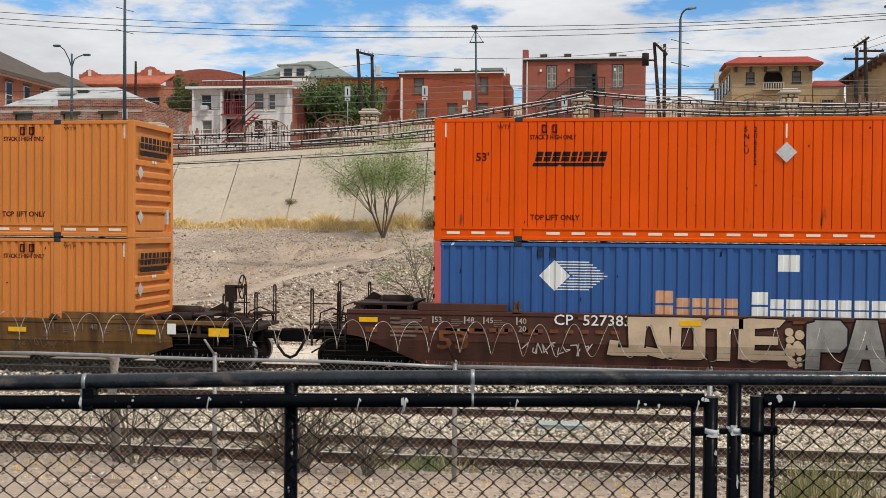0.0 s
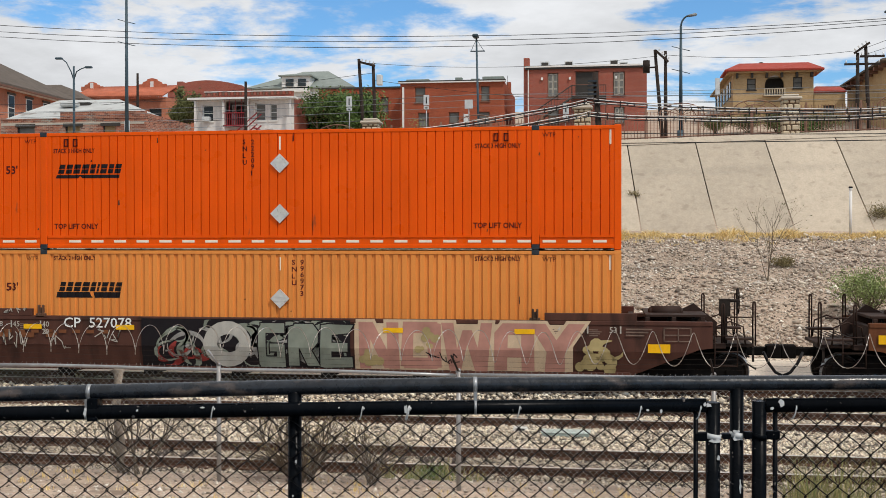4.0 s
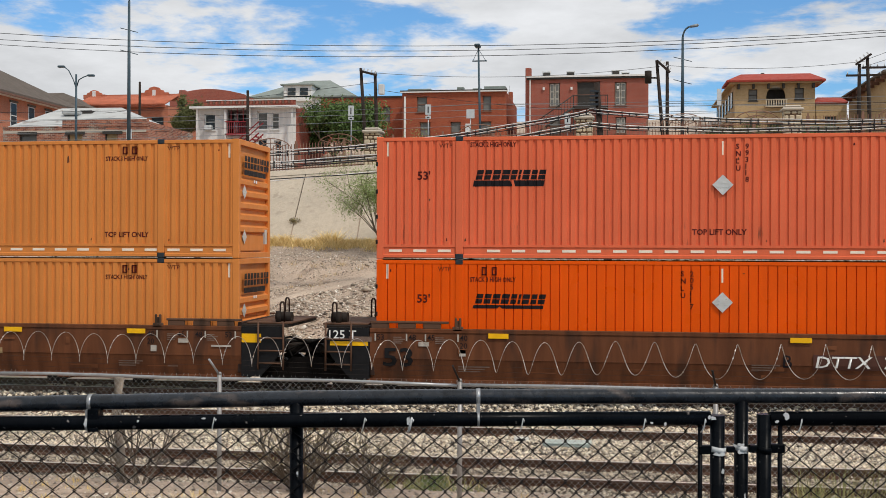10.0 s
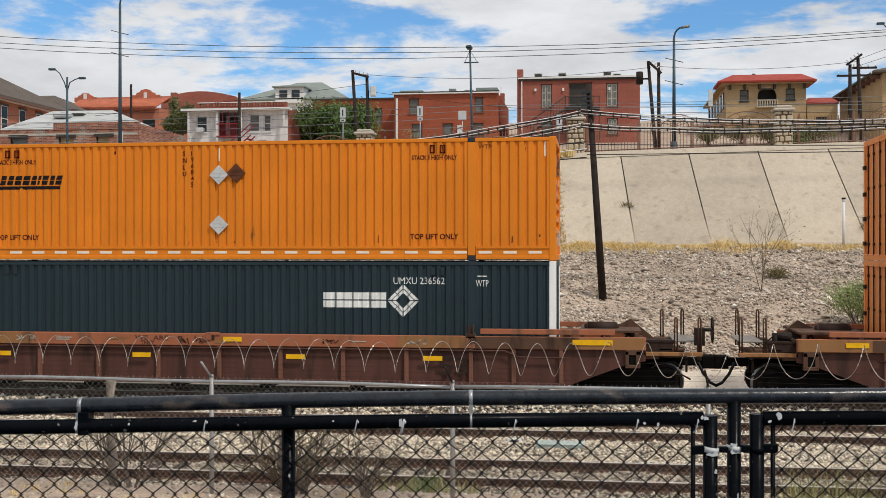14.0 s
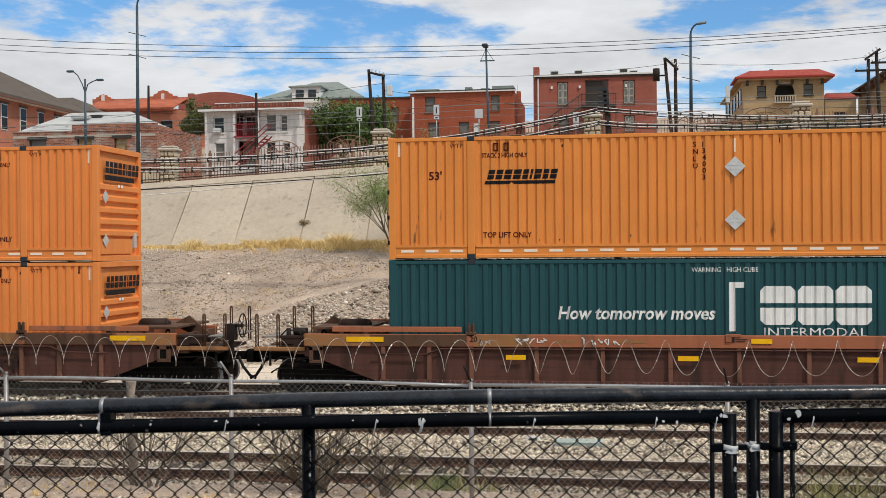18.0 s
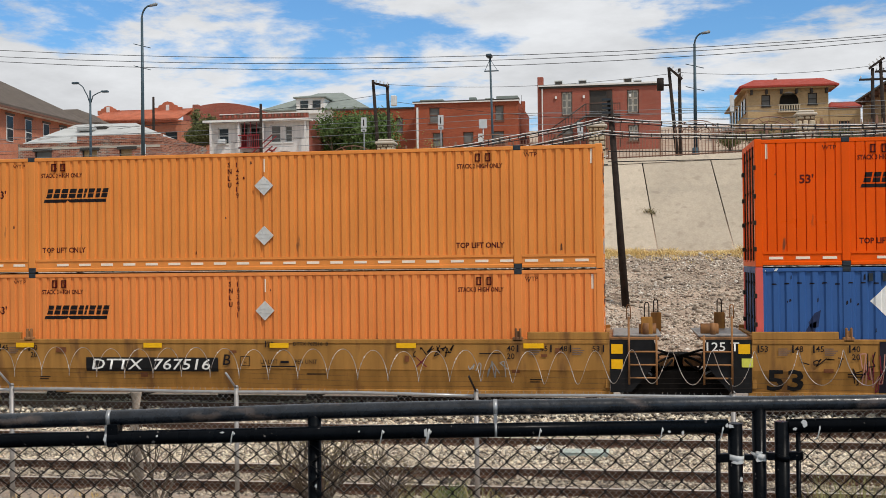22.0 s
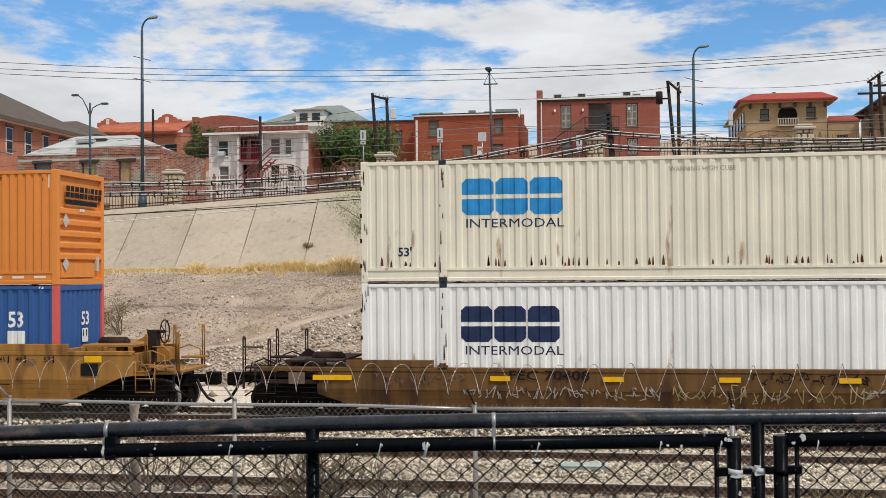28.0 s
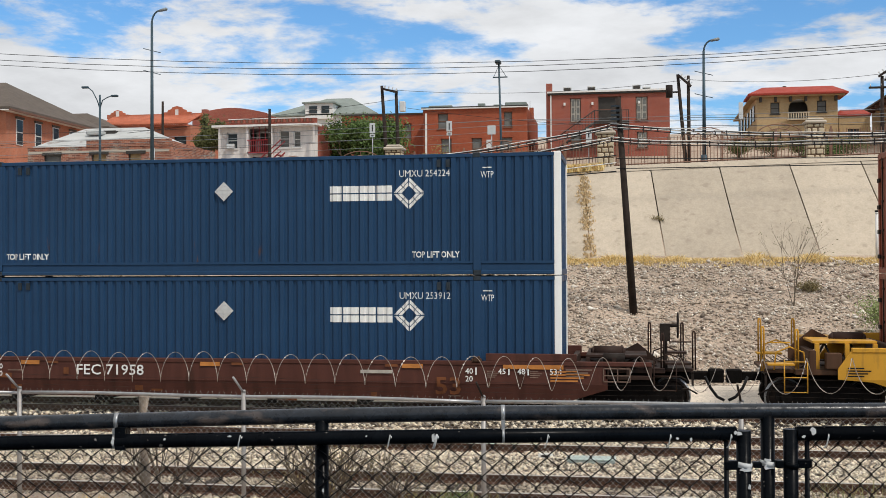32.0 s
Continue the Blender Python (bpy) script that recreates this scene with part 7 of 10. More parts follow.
            if side > 0:
                bm = bmesh.new()
                bx, bz = (0.92, -0.42) if ribbed else (0.0, 0.0)
                brake_wheel(bm, X(2.66 + bx), 0.35, 2.08 + bz, 0.29)
                box(bm, *B(2.25 + bx, 2.48 + bx, 0.22, 0.5, 1.72 + bz, 2.12 + bz))
                box(bm, *B(2.32 + bx, 2.42 + bx, 0.30, 0.42, 1.08 + bz * 0.3, 1.75 + bz))
                part("hand_brake", bm, P_STEELDARK, car, "rusty hand brake wheel and housing")
            for z, y, d0, d1 in ((0.92, 0.12, 0.4, 2.9), (1.22, 0.35, 0.6, 2.2), (0.60, 0.5, 1.0, 3.1)):
                bm = bmesh.new()
                tube(bm, [(X(d0), y, z), (X((d0 + d1) / 2), y, z - 0.05), (X(d1 - 0.2), y, z), (X(d1), y + 0.1, z - 0.12)], 0.022, 6)
                part("brake_pipe", bm, P_STEELDARK, car)
            bm = bmesh.new()
            rod(bm, (X(0.95), 0.22, 1.32), (X(1.45), 0.22, 1.32), 0.12, n=12)
            rod(bm, (X(1.45), 0.22, 1.32), (X(1.85), 0.22, 1.32), 0.025, n=6)
            part("brake_cylinder", bm, P_STEELDARK, car)
            bpart("valve_box", frame_mat, car, [B(1.35, 1.7, -0.12, 0.1, 1.14, 1.50 + dz)], bevel=0.02)
            bpart("step_plate", end_mat, car, [B(2.35, 2.95, -0.02, 0.42, 1.20, 1.25)], bevel=0.01)
            bpart("step_plate", end_mat, car, [B(2.35, 2.95, WID - 0.42, WID + 0.02, 1.28, 1.33)], bevel=0.01)
            if not ribbed:
                bm = bmesh.new()
                rod(bm, (X(2.45), 0.05, 1.72), (X(2.95), 0.05, 1.72), 0.018, n=6)
                part("hand_rail", bm, end_mat, car)
            bm = bmesh.new()
            pts = [(X(1.3), 1.72 + dz), (X(2.3), 1.12), (X(2.3), 1.5 + dz), (X(1.75), 1.95 + dz)]
            prism(bm, pts if side > 0 else pts[::-1], 1.5, 1.58)
            part("gusset", bm, frame_mat, car)
            # lattice between the platform and the deck
            bm = bmesh.new()
            for k in range(5):
                a, b = 0.55 + 0.28 * k, 0.55 + 0.28 * (k + 1)
                rod(bm, (X(a), 0.3, 1.12 if k % 2 else 1.70 + dz), (X(b), 0.3, 1.70 + dz if k % 2 else 1.12), 0.028, n=6)
            part("lattice", bm, P_STEELDARK, car)
            for y in () if ribbed else (0.08, WID - 0.08):
                bm = bmesh.new()
                tube(bm, [(X(2.1), y, 1.12), (X(2.15), y, 1.5 + dz * 0.5), (X(2.45), y, 1.62 + dz * 0.5), (X(2.75), y, 1.5 + dz * 0.5), (X(2.8), y, 1.1)], 0.02, 6)
                part("hand_rail", bm, end_mat, car)
            bpart("uncoupling_lever", P_STEELDARK, car, [B(2.95, 3.0, 0.1, mid, 0.98, 1.03), B(2.95, 3.0, 0.1, 0.14, 0.7, 1.0)])
            bm = bmesh.new()
            for k in range(6):
                rod(bm, (X(2.2 + 0.13 * k), 0.45, 1.255), (X(2.2 + 0.13 * k), WID - 0.45, 1.255), 0.012, n=4)
            part("tread_grating", bm, P_STEELDARK, car)
        else:
            bpart("end_bulkhead", end_mat, car, [B(0.02, 0.12, -0.12, WID + 0.12, 0.5, 1.72)], bevel=0.01)
            bm = bmesh.new()
            pts = [(X(0.13), 1.62), (X(1.12), 1.62), (X(1.25), 1.2), (X(0.9), 0.75), (X(0.6), 0.42), (X(0.13), 0.42)]
            prism(bm, pts if side > 0 else pts[::-1], FACE - 0.005, FACE + 0.05)
            part("end_plate", bm, P_BLACK, car, "black end plate")
            bm = bmesh.new()
            for k in range(4):
                tube(bm, [(X(0.3 + 0.2 * k), 0.1 + 0.12 * k, 1.5), (X(0.7 + 0.2 * k), 0.12, 1.25 - 0.12 * k), (X(1.2 + 0.1 * k), 0.3, 1.35 - 0.1 * k), (X(1.7), 0.4 + 0.2 * k, 1.2)], 0.03, 6)
            part("air_hose", bm, P_GRIME, car)
            bm = bmesh.new()
            rod(bm, (X(0.8), 0.5, 1.82), (X(1.2), 0.5, 1.82), 0.13, n=12)
            rod(bm, (X(0.95), 0.15, 1.7), (X(0.95), 0.15, 1.98), 0.07, n=10)
            part("brake_valve", bm, P_ENDOCHRE if paint_mat is P_CAR_OCHRE else P_STEELDARK, car)
            bpart("end_beam", P_ENDOCHRE if paint_mat is P_CAR_OCHRE else P_STEELDARK, car, [B(0.1, 1.25, -0.08, WID + 0.08, 1.60, 1.67), B(0.5, 1.6, 0.5, WID - 0.5, 0.95, 1.15)], bevel=0.012)
            if paint_mat is not P_CAR_OCHRE:
                for dx, dy in ((1.05, 0.15), (0.55, WID - 0.25)):
                    bm = bmesh.new()
                    hoop(bm, X(dx), dy, 1.70, 2.20, 0.10, 0.026)
                    part("stanchion", bm, P_ENDDARK, car)
            for dx, dy in () if paint_mat is not P_CAR_OCHRE else ((0.98, 0.30), (1.25, WID - 0.25)) if side > 0 else ((0.62, WID - 0.25),):
                st = bpart("stanchion", P_CAR_OCHRE if paint_mat is P_CAR_OCHRE else P_ENDBROWN, car, [B(dx - 0.13, dx + 0.13, dy - 0.05, dy + 0.05, 1.64, 2.12)], bevel=0.015)
                bm = bmesh.new()
                hoop(bm, X(dx), dy, 2.10, 2.45, 0.10, 0.016)
                part("hoop", bm, P_STEELDARK, st)
            bpart("walkway_plate", M_WIREGALV if paint_mat is P_CAR_OCHRE else P_ENDBROWN, car, [B(0.2, 1.3, 0.0, WID, 1.675, 1.72)], bevel=0.01)
            bm = bmesh.new()
            for z in (0.75, 1.05, 1.35):
                rod(bm, (X(0.56), FACE - 0.05, z), (X(1.18), FACE - 0.05, z), 0.022, n=6)
            for dx, up in ((0.56, 2.15 if paint_mat is P_CAR_OCHRE else 1.75), (1.18, 1.72)):
                rod(bm, (X(dx), FACE - 0.05, 0.6), (X(dx), FACE - 0.05, up), 0.024, n=6)
            if paint_mat is P_CAR_OCHRE:
                hoop(bm, X(0.56), FACE - 0.05, 2.1, 2.42, 0.08, 0.014)
            part("ladder", bm, P_ENDOCHRE if paint_mat is P_CAR_OCHRE else P_ENDBROWN, car)
            if side > 0:
                truck(car, X(1.68))
                bm = bmesh.new()
                rod(bm, (X(1.68), mid, 0.8), (X(1.68), mid, 1.2), 0.35, n=16)
                part("articulation_joint", bm, P_GRIME, car)
            for z in (0.95, 1.30):
                if z < 1 and (side < 0 or paint_mat is P_CAR_RUST):
                    continue
                bm = bmesh.new()
                if paint_mat is P_CAR_RUST:
                    box(bm, *(B(0.14, 0.62, FACE - 0.015, FACE - 0.006, 1.24, 1.45) if side > 0 else B(0.16, 1.08, FACE - 0.015, FACE - 0.006, 1.20, 1.30)))
                else:
                    box(bm, *B(0.16, 0.42, FACE - 0.015, FACE - 0.006, z, z + 0.22))
                part("reflector", bm, M_REFLECT, car)
    # sharp spikes of rust: reflectors and lettering
    for x, z, w, h in reflect:
        bm = bmesh.new()
        box(bm, x, x + w, FACE - 0.042, FACE - 0.033, z, z + h)
        part("reflector", bm, M_REFLECT, car, "yellow reflector plate")
    if paint_mat in (P_CAR_BROWN, P_CAR_MAROON):
        rng = random.Random(int(u))
        texts = list(texts) + [("rect", rng.uniform(0.25, 0.42), 0.12, -1.6 + 0.62 * i + rng.uniform(-0.05, 0.05), 1.10 + rng.uniform(-0.02, 0.02) + dz, M_PATCH) for i in range(7)] \
            + [("bars", x, 1.28 + dz, 0.6, 3, 0.07, M_FINE) for x in (-0.75, LEN + 0.1)] + [("rect", 0.3, 0.06, x, 1.47 + dz, M_PATCH) for x in (3.4, 8.2, 12.0)]
        texts += [("rect", 0.62, 0.025, LEN + 0.95, z + dz, M_FINE) for z in (1.16, 1.30, 1.46)] + [("rect", 0.025, 0.32, LEN + x, 1.16 + dz, M_FINE) for x in (0.95, 1.27, 1.55)]
    if paint_mat in (P_CAR_RUST, P_CAR_OCHRE, P_CAR_MAROON):
        rng, small = random.Random(int(u) + 5), M_INK if paint_mat is P_CAR_OCHRE else M_FINE
        texts = list(texts) + [("bars", x + rng.uniform(-0.3, 0.3), rng.choice((0.62, 0.78, 1.28)) + dz, rng.uniform(0.3, 0.8), rng.randrange(1, 4), 0.055, small) for x in (2.2, 8.9, 13.3, 14.6)] \
            + [("rect", rng.uniform(0.1, 0.3), rng.uniform(0.05, 0.16), rng.uniform(1, LEN - 1), rng.uniform(0.55, 1.3) + dz, M_PATCH) for _ in range(7)]
        if paint_mat is P_CAR_RUST:
            texts += [("rect", 0.15, 0.15, x, 0.99, M_MARKDIM) for x in (2.02, LEN - 2.15)] + [("rect", 0.25, 0.10, x, 1.21, M_MARKDIM) for x in (1.05, LEN - 1.45)] + [("rect", 0.5, 0.045, LEN - 0.62, 1.12, M_MARKDIM), ("rect", 0.55, 0.12, -0.62, 1.30, M_FINE)] \
                + [("bars", x, 0.62, rng.uniform(0.5, 1.1), 1, 0.05, M_PATCH) for x in (3.6, 6.4, 9.3, 11.9, 13.9)]
    if paint_mat is P_CAR_RUST:
        texts = [(*t[:6], M_INK, *t[7:]) if t[0] == "text" and t[2] == 0.13 else t for t in texts]
    for item in texts:
        kind, args = item[0], item[1:]
        if kind == "swirl":
            sx, sz, sw, sh, seed, mat = args
            bm = swirls(sx, sz, sw, sh, seed)
            follow(bm, FACE - 0.03, bend)
            part("graffiti", bm, mat, car, fix=False)
            continue
        if kind == "strokes":
            polys, mat, lift = args
            bm = bmesh.new()
            for k, poly in enumerate(polys):
                bm.faces.new([bm.verts.new((px, -0.0004 * k, min(max(pz, 0.36), top - 0.006))) for px, pz in poly])
            follow(bm, FACE - 0.022 - lift, bend)
            part("graffiti", bm, mat, car, fix=False)
            continue
        y = FACE - 0.026
        if kind == "text":
            body, h, w, x, z, mat, slant = args
            bm = lettering(body, h, w, slant, 0.022 if h > 0.3 else 0.008)
        elif kind == "rect":
            w, h, x, z, mat = args
            bm = rect(w, h)
        elif kind == "poly":
            polys, x, z, mat = args
            bm = polygons(polys)
        elif kind == "scrawl":
            x, z, w, h, seed, mat = args
            bm = scrawl(0, 0, w, h, seed)
        elif kind == "bars":
            x, z, w, count, pitch, mat = args
            bm = polygons([[(0, pitch * i), (w * (0.7 + 0.3 * ((i * 7) % 3) / 2), pitch * i), (w * (0.7 + 0.3 * ((i * 7) % 3) / 2), pitch * (i + 0.5)), (0, pitch * (i + 0.5))] for i in range(count)])
        lift = {"rect": 0.0, "poly": 0.0, "text": 0.004, "scrawl": 0.009, "bars": 0.003}[kind]
        if kind == "poly" and mat in (M_SILVER, M_TAN, M_GRPINK, M_GRGREEN, M_GRYEL, M_MARK):
            lift = 0.003
        for v in bm.verts:
            v.co.x, v.co.z, v.co.y = v.co.x + x, v.co.z + z, 0.0
        follow(bm, y - lift, bend)
        part("graffiti" if kind in ("poly", "scrawl") else "marking", bm, mat, car, fix=False)
    MOVERS.append((car, u, NEAR, 0.0))
    return car


def axle_marks(mat=M_MARKDIM, flip=False, dz=-0.03):
    """The stencilled lengths at one end of a car: 53, 48, 45, 40 and 20 feet."""
    out = []
    for body, x in (("53", 0.0), ("48", 0.75), ("45", 1.20), ("40", 1.97)):
        out.append(("rect", 0.035, 0.17, LEN - x - 0.035 if flip else x, 1.36 + dz, mat))
        out.append(("text", body, 0.13, None, LEN - x - 0.27 if flip else x + 0.06, 1.38 + dz, mat, 0.0))
    out.append(("text", "20", 0.13, None, LEN - 2.24 if flip else 2.03, 1.20 + dz, mat, 0.0))
    for x in (0.45, 1.45):
        out.append(("bars", LEN - x - 0.28 if flip else x, 1.30 + dz, 0.28, 4, 0.045, M_FINE))
    return out


def std_reflect(xs, z=1.42):
    return [(x, z, 0.47, 0.115) for x in xs]


LOW_Z, TOP_Z = 0.352, 0.352 + HIGH + 0.012


def stack(u, low, top):
    for z, args, upper in ((LOW_Z, low, False), (TOP_Z, top, True)):
        mat, folds, style, label = args[:4]
        extra = args[4] if len(args) > 4 else {}
        c = container(u, z, mat, folds, style, label, upper=upper, **extra)
        MOVERS.append((c, u, NEAR, z))



stack(-27.53, (P_APRICOT, WIDE, ("orange", "153318", "two"), "faded amber steel container riding in a well car"),
      (P_APRICOT, WIDE, ("orange", "150274", "two"), "faded amber steel container stacked on another"))
well_car(-27.53, P_CAR_OLIVE, "dirty yellow-brown well car with yellow reflectors", end_mat=P_CAR_OLIVE, top=1.26, reach=2.45,
         texts=axle_marks(M_FINE, True, -0.37) + [("bars", 12.0, 0.7, 0.5, 6, 0.06, M_MARKDIM), ("rect", 0.22, 0.26, LEN + 0.95, 0.93, M_MARK), ("scrawl", 13.0, 0.5, 1.6, 0.3, 65, M_FINE)],
         reflect=std_reflect((9.5, 13.0, LEN + 0.2), 0.92) + [(LEN + 2.0, 0.90, 0.5, 0.2)])

stack(-3.93, (P_BLUE, EVEN, ("stripe_mark", M_COPPER, "890841"), "mid-blue container with white letters and red posts", dict(post_mat=P_PINK, ladder_end=False, marks=[("scuff", 9, 4)])),
      (P_VIVID, FINE, ("orange", "206532", "three", "one"), "vivid orange container stacked on a blue one"))
well_car(-3.93, P_CAR_BROWN, "oxide-brown well car covered in tan and silver graffiti",
         texts=axle_marks() + axle_marks(flip=True) + [("text", "CP  527383", 0.24, 1.75, 2.85, 1.34, M_MARK, 0.0), ("text", "53", 0.42, 0.75, 0.12, 0.72, M_PATCH, 0.0),
            ("scrawl", 2.1, 0.62, 1.6, 0.32, 5, M_CHALK), ("bars", -1.0, 1.0, 0.9, 5, 0.1, M_FINE)]
         + spelled("JOTE", ((4.06, 5.54), (5.46, 6.28), (6.22, 7.10), (7.0, 8.05)), 0.60, 1.58, ((0, 0, M_TAN, 0.012), (0.022, 0, M_INK, 0.008)), 11)
         + spelled("PVRLE", ((8.48, 9.36), (9.26, 10.28), (10.24, 11.14), (11.18, 12.26), (12.2, 13.62)), 0.44, 1.58, ((0, 0, M_SILVER, 0.012), (0.038, 0, M_INK, 0.008)), 12)
         + dots(8.06, 8.40, 0.5, 1.4, 26, 13, M_TAN) + dots(11.6, 12.1, 1.05, 1.5, 16, 14, M_GRYEL) + [("rect", 0.5, 1.0, 13.5, 0.55, M_GRYEL)] + dots(13.5, 13.9, 0.6, 1.55, 18, 15, M_TAN)
         + [("strokes", [BAR(14.2, 0.45, 14.42, 1.25), [(13.88, 0.98), (14.06, 1.2), (14.9, 0.6), (14.7, 0.42)], [(13.86, 0.5), (14.1, 0.4), (14.98, 1.16), (14.76, 1.3)]], M_PALE, 0.012), ("strokes", [[(15.22 + 0.36 * math.cos(a_), 0.78 + 0.40 * math.sin(a_)), (15.22 + 0.36 * math.cos(a_ + 0.45), 0.78 + 0.40 * math.sin(a_ + 0.45)), (15.22 + 0.15 * math.cos(a_ + 0.45), 0.72 + 0.17 * math.sin(a_ + 0.45)), (15.22 + 0.15 * math.cos(a_), 0.72 + 0.17 * math.sin(a_))] for a_ in [0.42 * k for k in range(15)]], M_PALE, 0.013)]
         + [("rect", 0.20, 0.085, -0.4 + 0.35 * i, 1.15, M_PATCH) for i in range(14)] + [("rect", 0.20, 0.085, 15.6 + 0.35 * i, 1.10, M_PATCH) for i in range(5)]
         + [("bars", 15.9, 1.0, 0.7, 6, 0.09, M_FINE), ("rect", 0.55, 0.06, 0.35, 1.15, M_TAN)],
         reflect=[(-1.75, 1.33, 0.45, 0.11)] + std_reflect((5.7, 10.2, 13.4, 15.5), 1.38))

stack(19.65, (P_ORANGE, WIDE, ("orange_old", "996973", "two"), "dull orange container riding in a well car"),
      (P_VIVID, FINE, ("orange", "222091", "three"), "vivid orange container stacked on a dull orange one"))
well_car(19.65, P_CAR_BROWN, "oxide-brown well car with pink and grey graffiti",
         texts=axle_marks() + axle_marks(flip=True) + [("text", "CP  527078", 0.24, 1.75, 2.60, 1.34, M_MARK, 0.0), ("text", "53", 0.42, 0.72, -0.1, 0.72, M_FINE, 0.0),
            ("scrawl", -0.4, 1.68, 2.0, 0.16, 22, M_MARKDIM)]
         + [("rect", 5.2, 1.16, 4.6, 0.42, M_INK), ("swirl", 4.6, 0.44, 5.1, 1.12, 23, M_GRGREEN), ("swirl", 5.2, 0.44, 4.5, 1.12, 27, M_SILVER), ("swirl", 5.0, 0.44, 2.0, 0.6, 28, M_GRRED), ("rect", 5.15, 1.1, 9.90, 0.42, M_TAN)]
         + spelled("NOWAY", ((10.02, 10.98), (10.98, 11.98), (12.0, 13.2), (13.22, 14.16), (14.0, 15.3)), 0.42, 1.57, ((0, 0, M_GRPINK, 0.012), (0.07, 0, M_TAN, 0.008)), 24)
         + dots(10.0, 10.5, 0.5, 0.85, 9, 29, M_GRYEL, 0.016, (0.06, 0.14)) + dots(11.4, 11.9, 0.9, 1.35, 9, 30, M_GRYEL, 0.016, (0.05, 0.10)) + dots(15.2, 15.9, 0.48, 1.1, 14, 31, M_GRYEL, 0.006, (0.08, 0.17))
         + [("strokes", [[(6.77 + 0.60 * math.cos(a_), 0.98 + 0.56 * math.sin(a_)), (6.77 + 0.60 * math.cos(a_ + 0.34), 0.98 + 0.56 * math.sin(a_ + 0.34)), (6.80 + 0.28 * math.cos(a_ + 0.34), 1.0 + 0.22 * math.sin(a_ + 0.34)), (6.80 + 0.28 * math.cos(a_), 1.0 + 0.22 * math.sin(a_))] for a_ in [0.33 * k for k in range(19)]], M_PALE, 0.012)]
         + spelled("GRE", ((7.55, 8.2), (8.28, 9.0), (9.05, 9.85)), 0.45, 1.5, ((0, 0, M_GRGREEN, 0.012), (0.03, 0, M_INK, 0.009)), 32)
         + [("scrawl", x_, 0.8, 0.75, 0.5, 33 + int(x_), M_MARKDIM) for x_ in (0.85, 2.0, 3.4)] + [("rect", 0.20, 0.085, -1.5 + 0.36 * i, 1.20, M_PATCH) for i in range(15)] + [("scrawl", 11.6, 0.56, 0.8, 0.3, 25, M_INK), ("swirl", 15.4, 0.45, 0.8, 0.8, 26, M_GRYEL)],
         reflect=[(-1.2, 0.98, 0.45, 0.2), (LEN + 0.6, 0.9, 0.5, 0.2)] + std_reflect((1.55, 3.95, 10.6, 13.7), 1.30))

stack(43.30, (P_NAVY, SNUG, ("diamond_mark", "246601"), "navy container with white corner posts and white lettering", dict(post_mat=P_WHITE, ladder_end=False)),
      (P_CORAL, CLOSE, ("orange_old", "992867", "two", "centre"), "faded red-orange container stacked on a navy one"))
well_car(43.30, P_CAR_RUST, "rusty brown well car with a white-lettered black panel", right="joined", end_mat=P_CAR_RUST,
         texts=axle_marks() + axle_marks(flip=True) + [("rect", 2.95, 0.34, 2.85, 0.80, P_BLACK), ("text", "DTTX  723309", 0.26, 2.75, 2.95, 0.84, M_MARK, 0.15),
            ("text", "A", 0.28, None, 6.1, 0.82, M_INK, 0.0), ("bars", 7.0, 0.85, 1.3, 2, 0.08, M_MARKDIM), ("text", "53", 0.42, 0.72, -0.4, 0.7, P_CAR_BROWN, 0.0),
            ("rect", 0.16, 0.17, 1.75, 0.86, M_MARKDIM), ("rect", 0.14, 0.2, -0.35, 0.98, M_MARKDIM), ("bars", 7.1, 1.42, 1.0, 1, 0.1, M_MARKDIM),
            ("rect", 0.9, 0.12, 11.7, 1.40, T_PLY), ("rect", 0.5, 0.12, 12.4, 0.72, T_PLY)],
         reflect=[(-1.85, 1.16, 0.42, 0.2), (2.4, 1.44, 0.22, 0.12), (LEN - 0.6, 1.34, 0.55, 0.2)] + std_reflect((5.35, 9.65, 13.0)))

stack(62.83, (P_APRICOT, WIDE, ("orange", "193024", "three"), "amber container riding in a well car"),
      (P_APRICOT, WIDE, ("orange", "158372", "three"), "amber container stacked on another"))
well_car(62.83, P_CAR_RUST, "rusty brown well car with a black and white mark", left="joined", right="joined", end_mat=P_CAR_RUST,
         texts=axle_marks() + axle_marks(flip=True) + [("rect", 2.7, 0.62, 6.75, 0.76, P_BLACK), ("text", "C", 0.28, None, 4.8, 0.86, M_INK, 0.1), ("text", "53", 0.42, 0.72, 0.0, 0.72, P_BLACK, 0.0),
            ("poly", sloped_word((0.66, 0.66, 0.80), 0.44, 0.2)[0], 6.95, 0.85, M_MARK),
            ("bars", 7.5, 1.45, 0.9, 1, 0.1, M_MARKDIM), ("rect", 0.45, 0.14, 9.7, 0.88, T_PLY), ("rect", 0.4, 0.2, -0.62, 0.95, M_LIME)],
         reflect=[(0.0, 1.34, 0.42, 0.18)] + std_reflect((2.35, 5.1, 10.2, 13.4)))

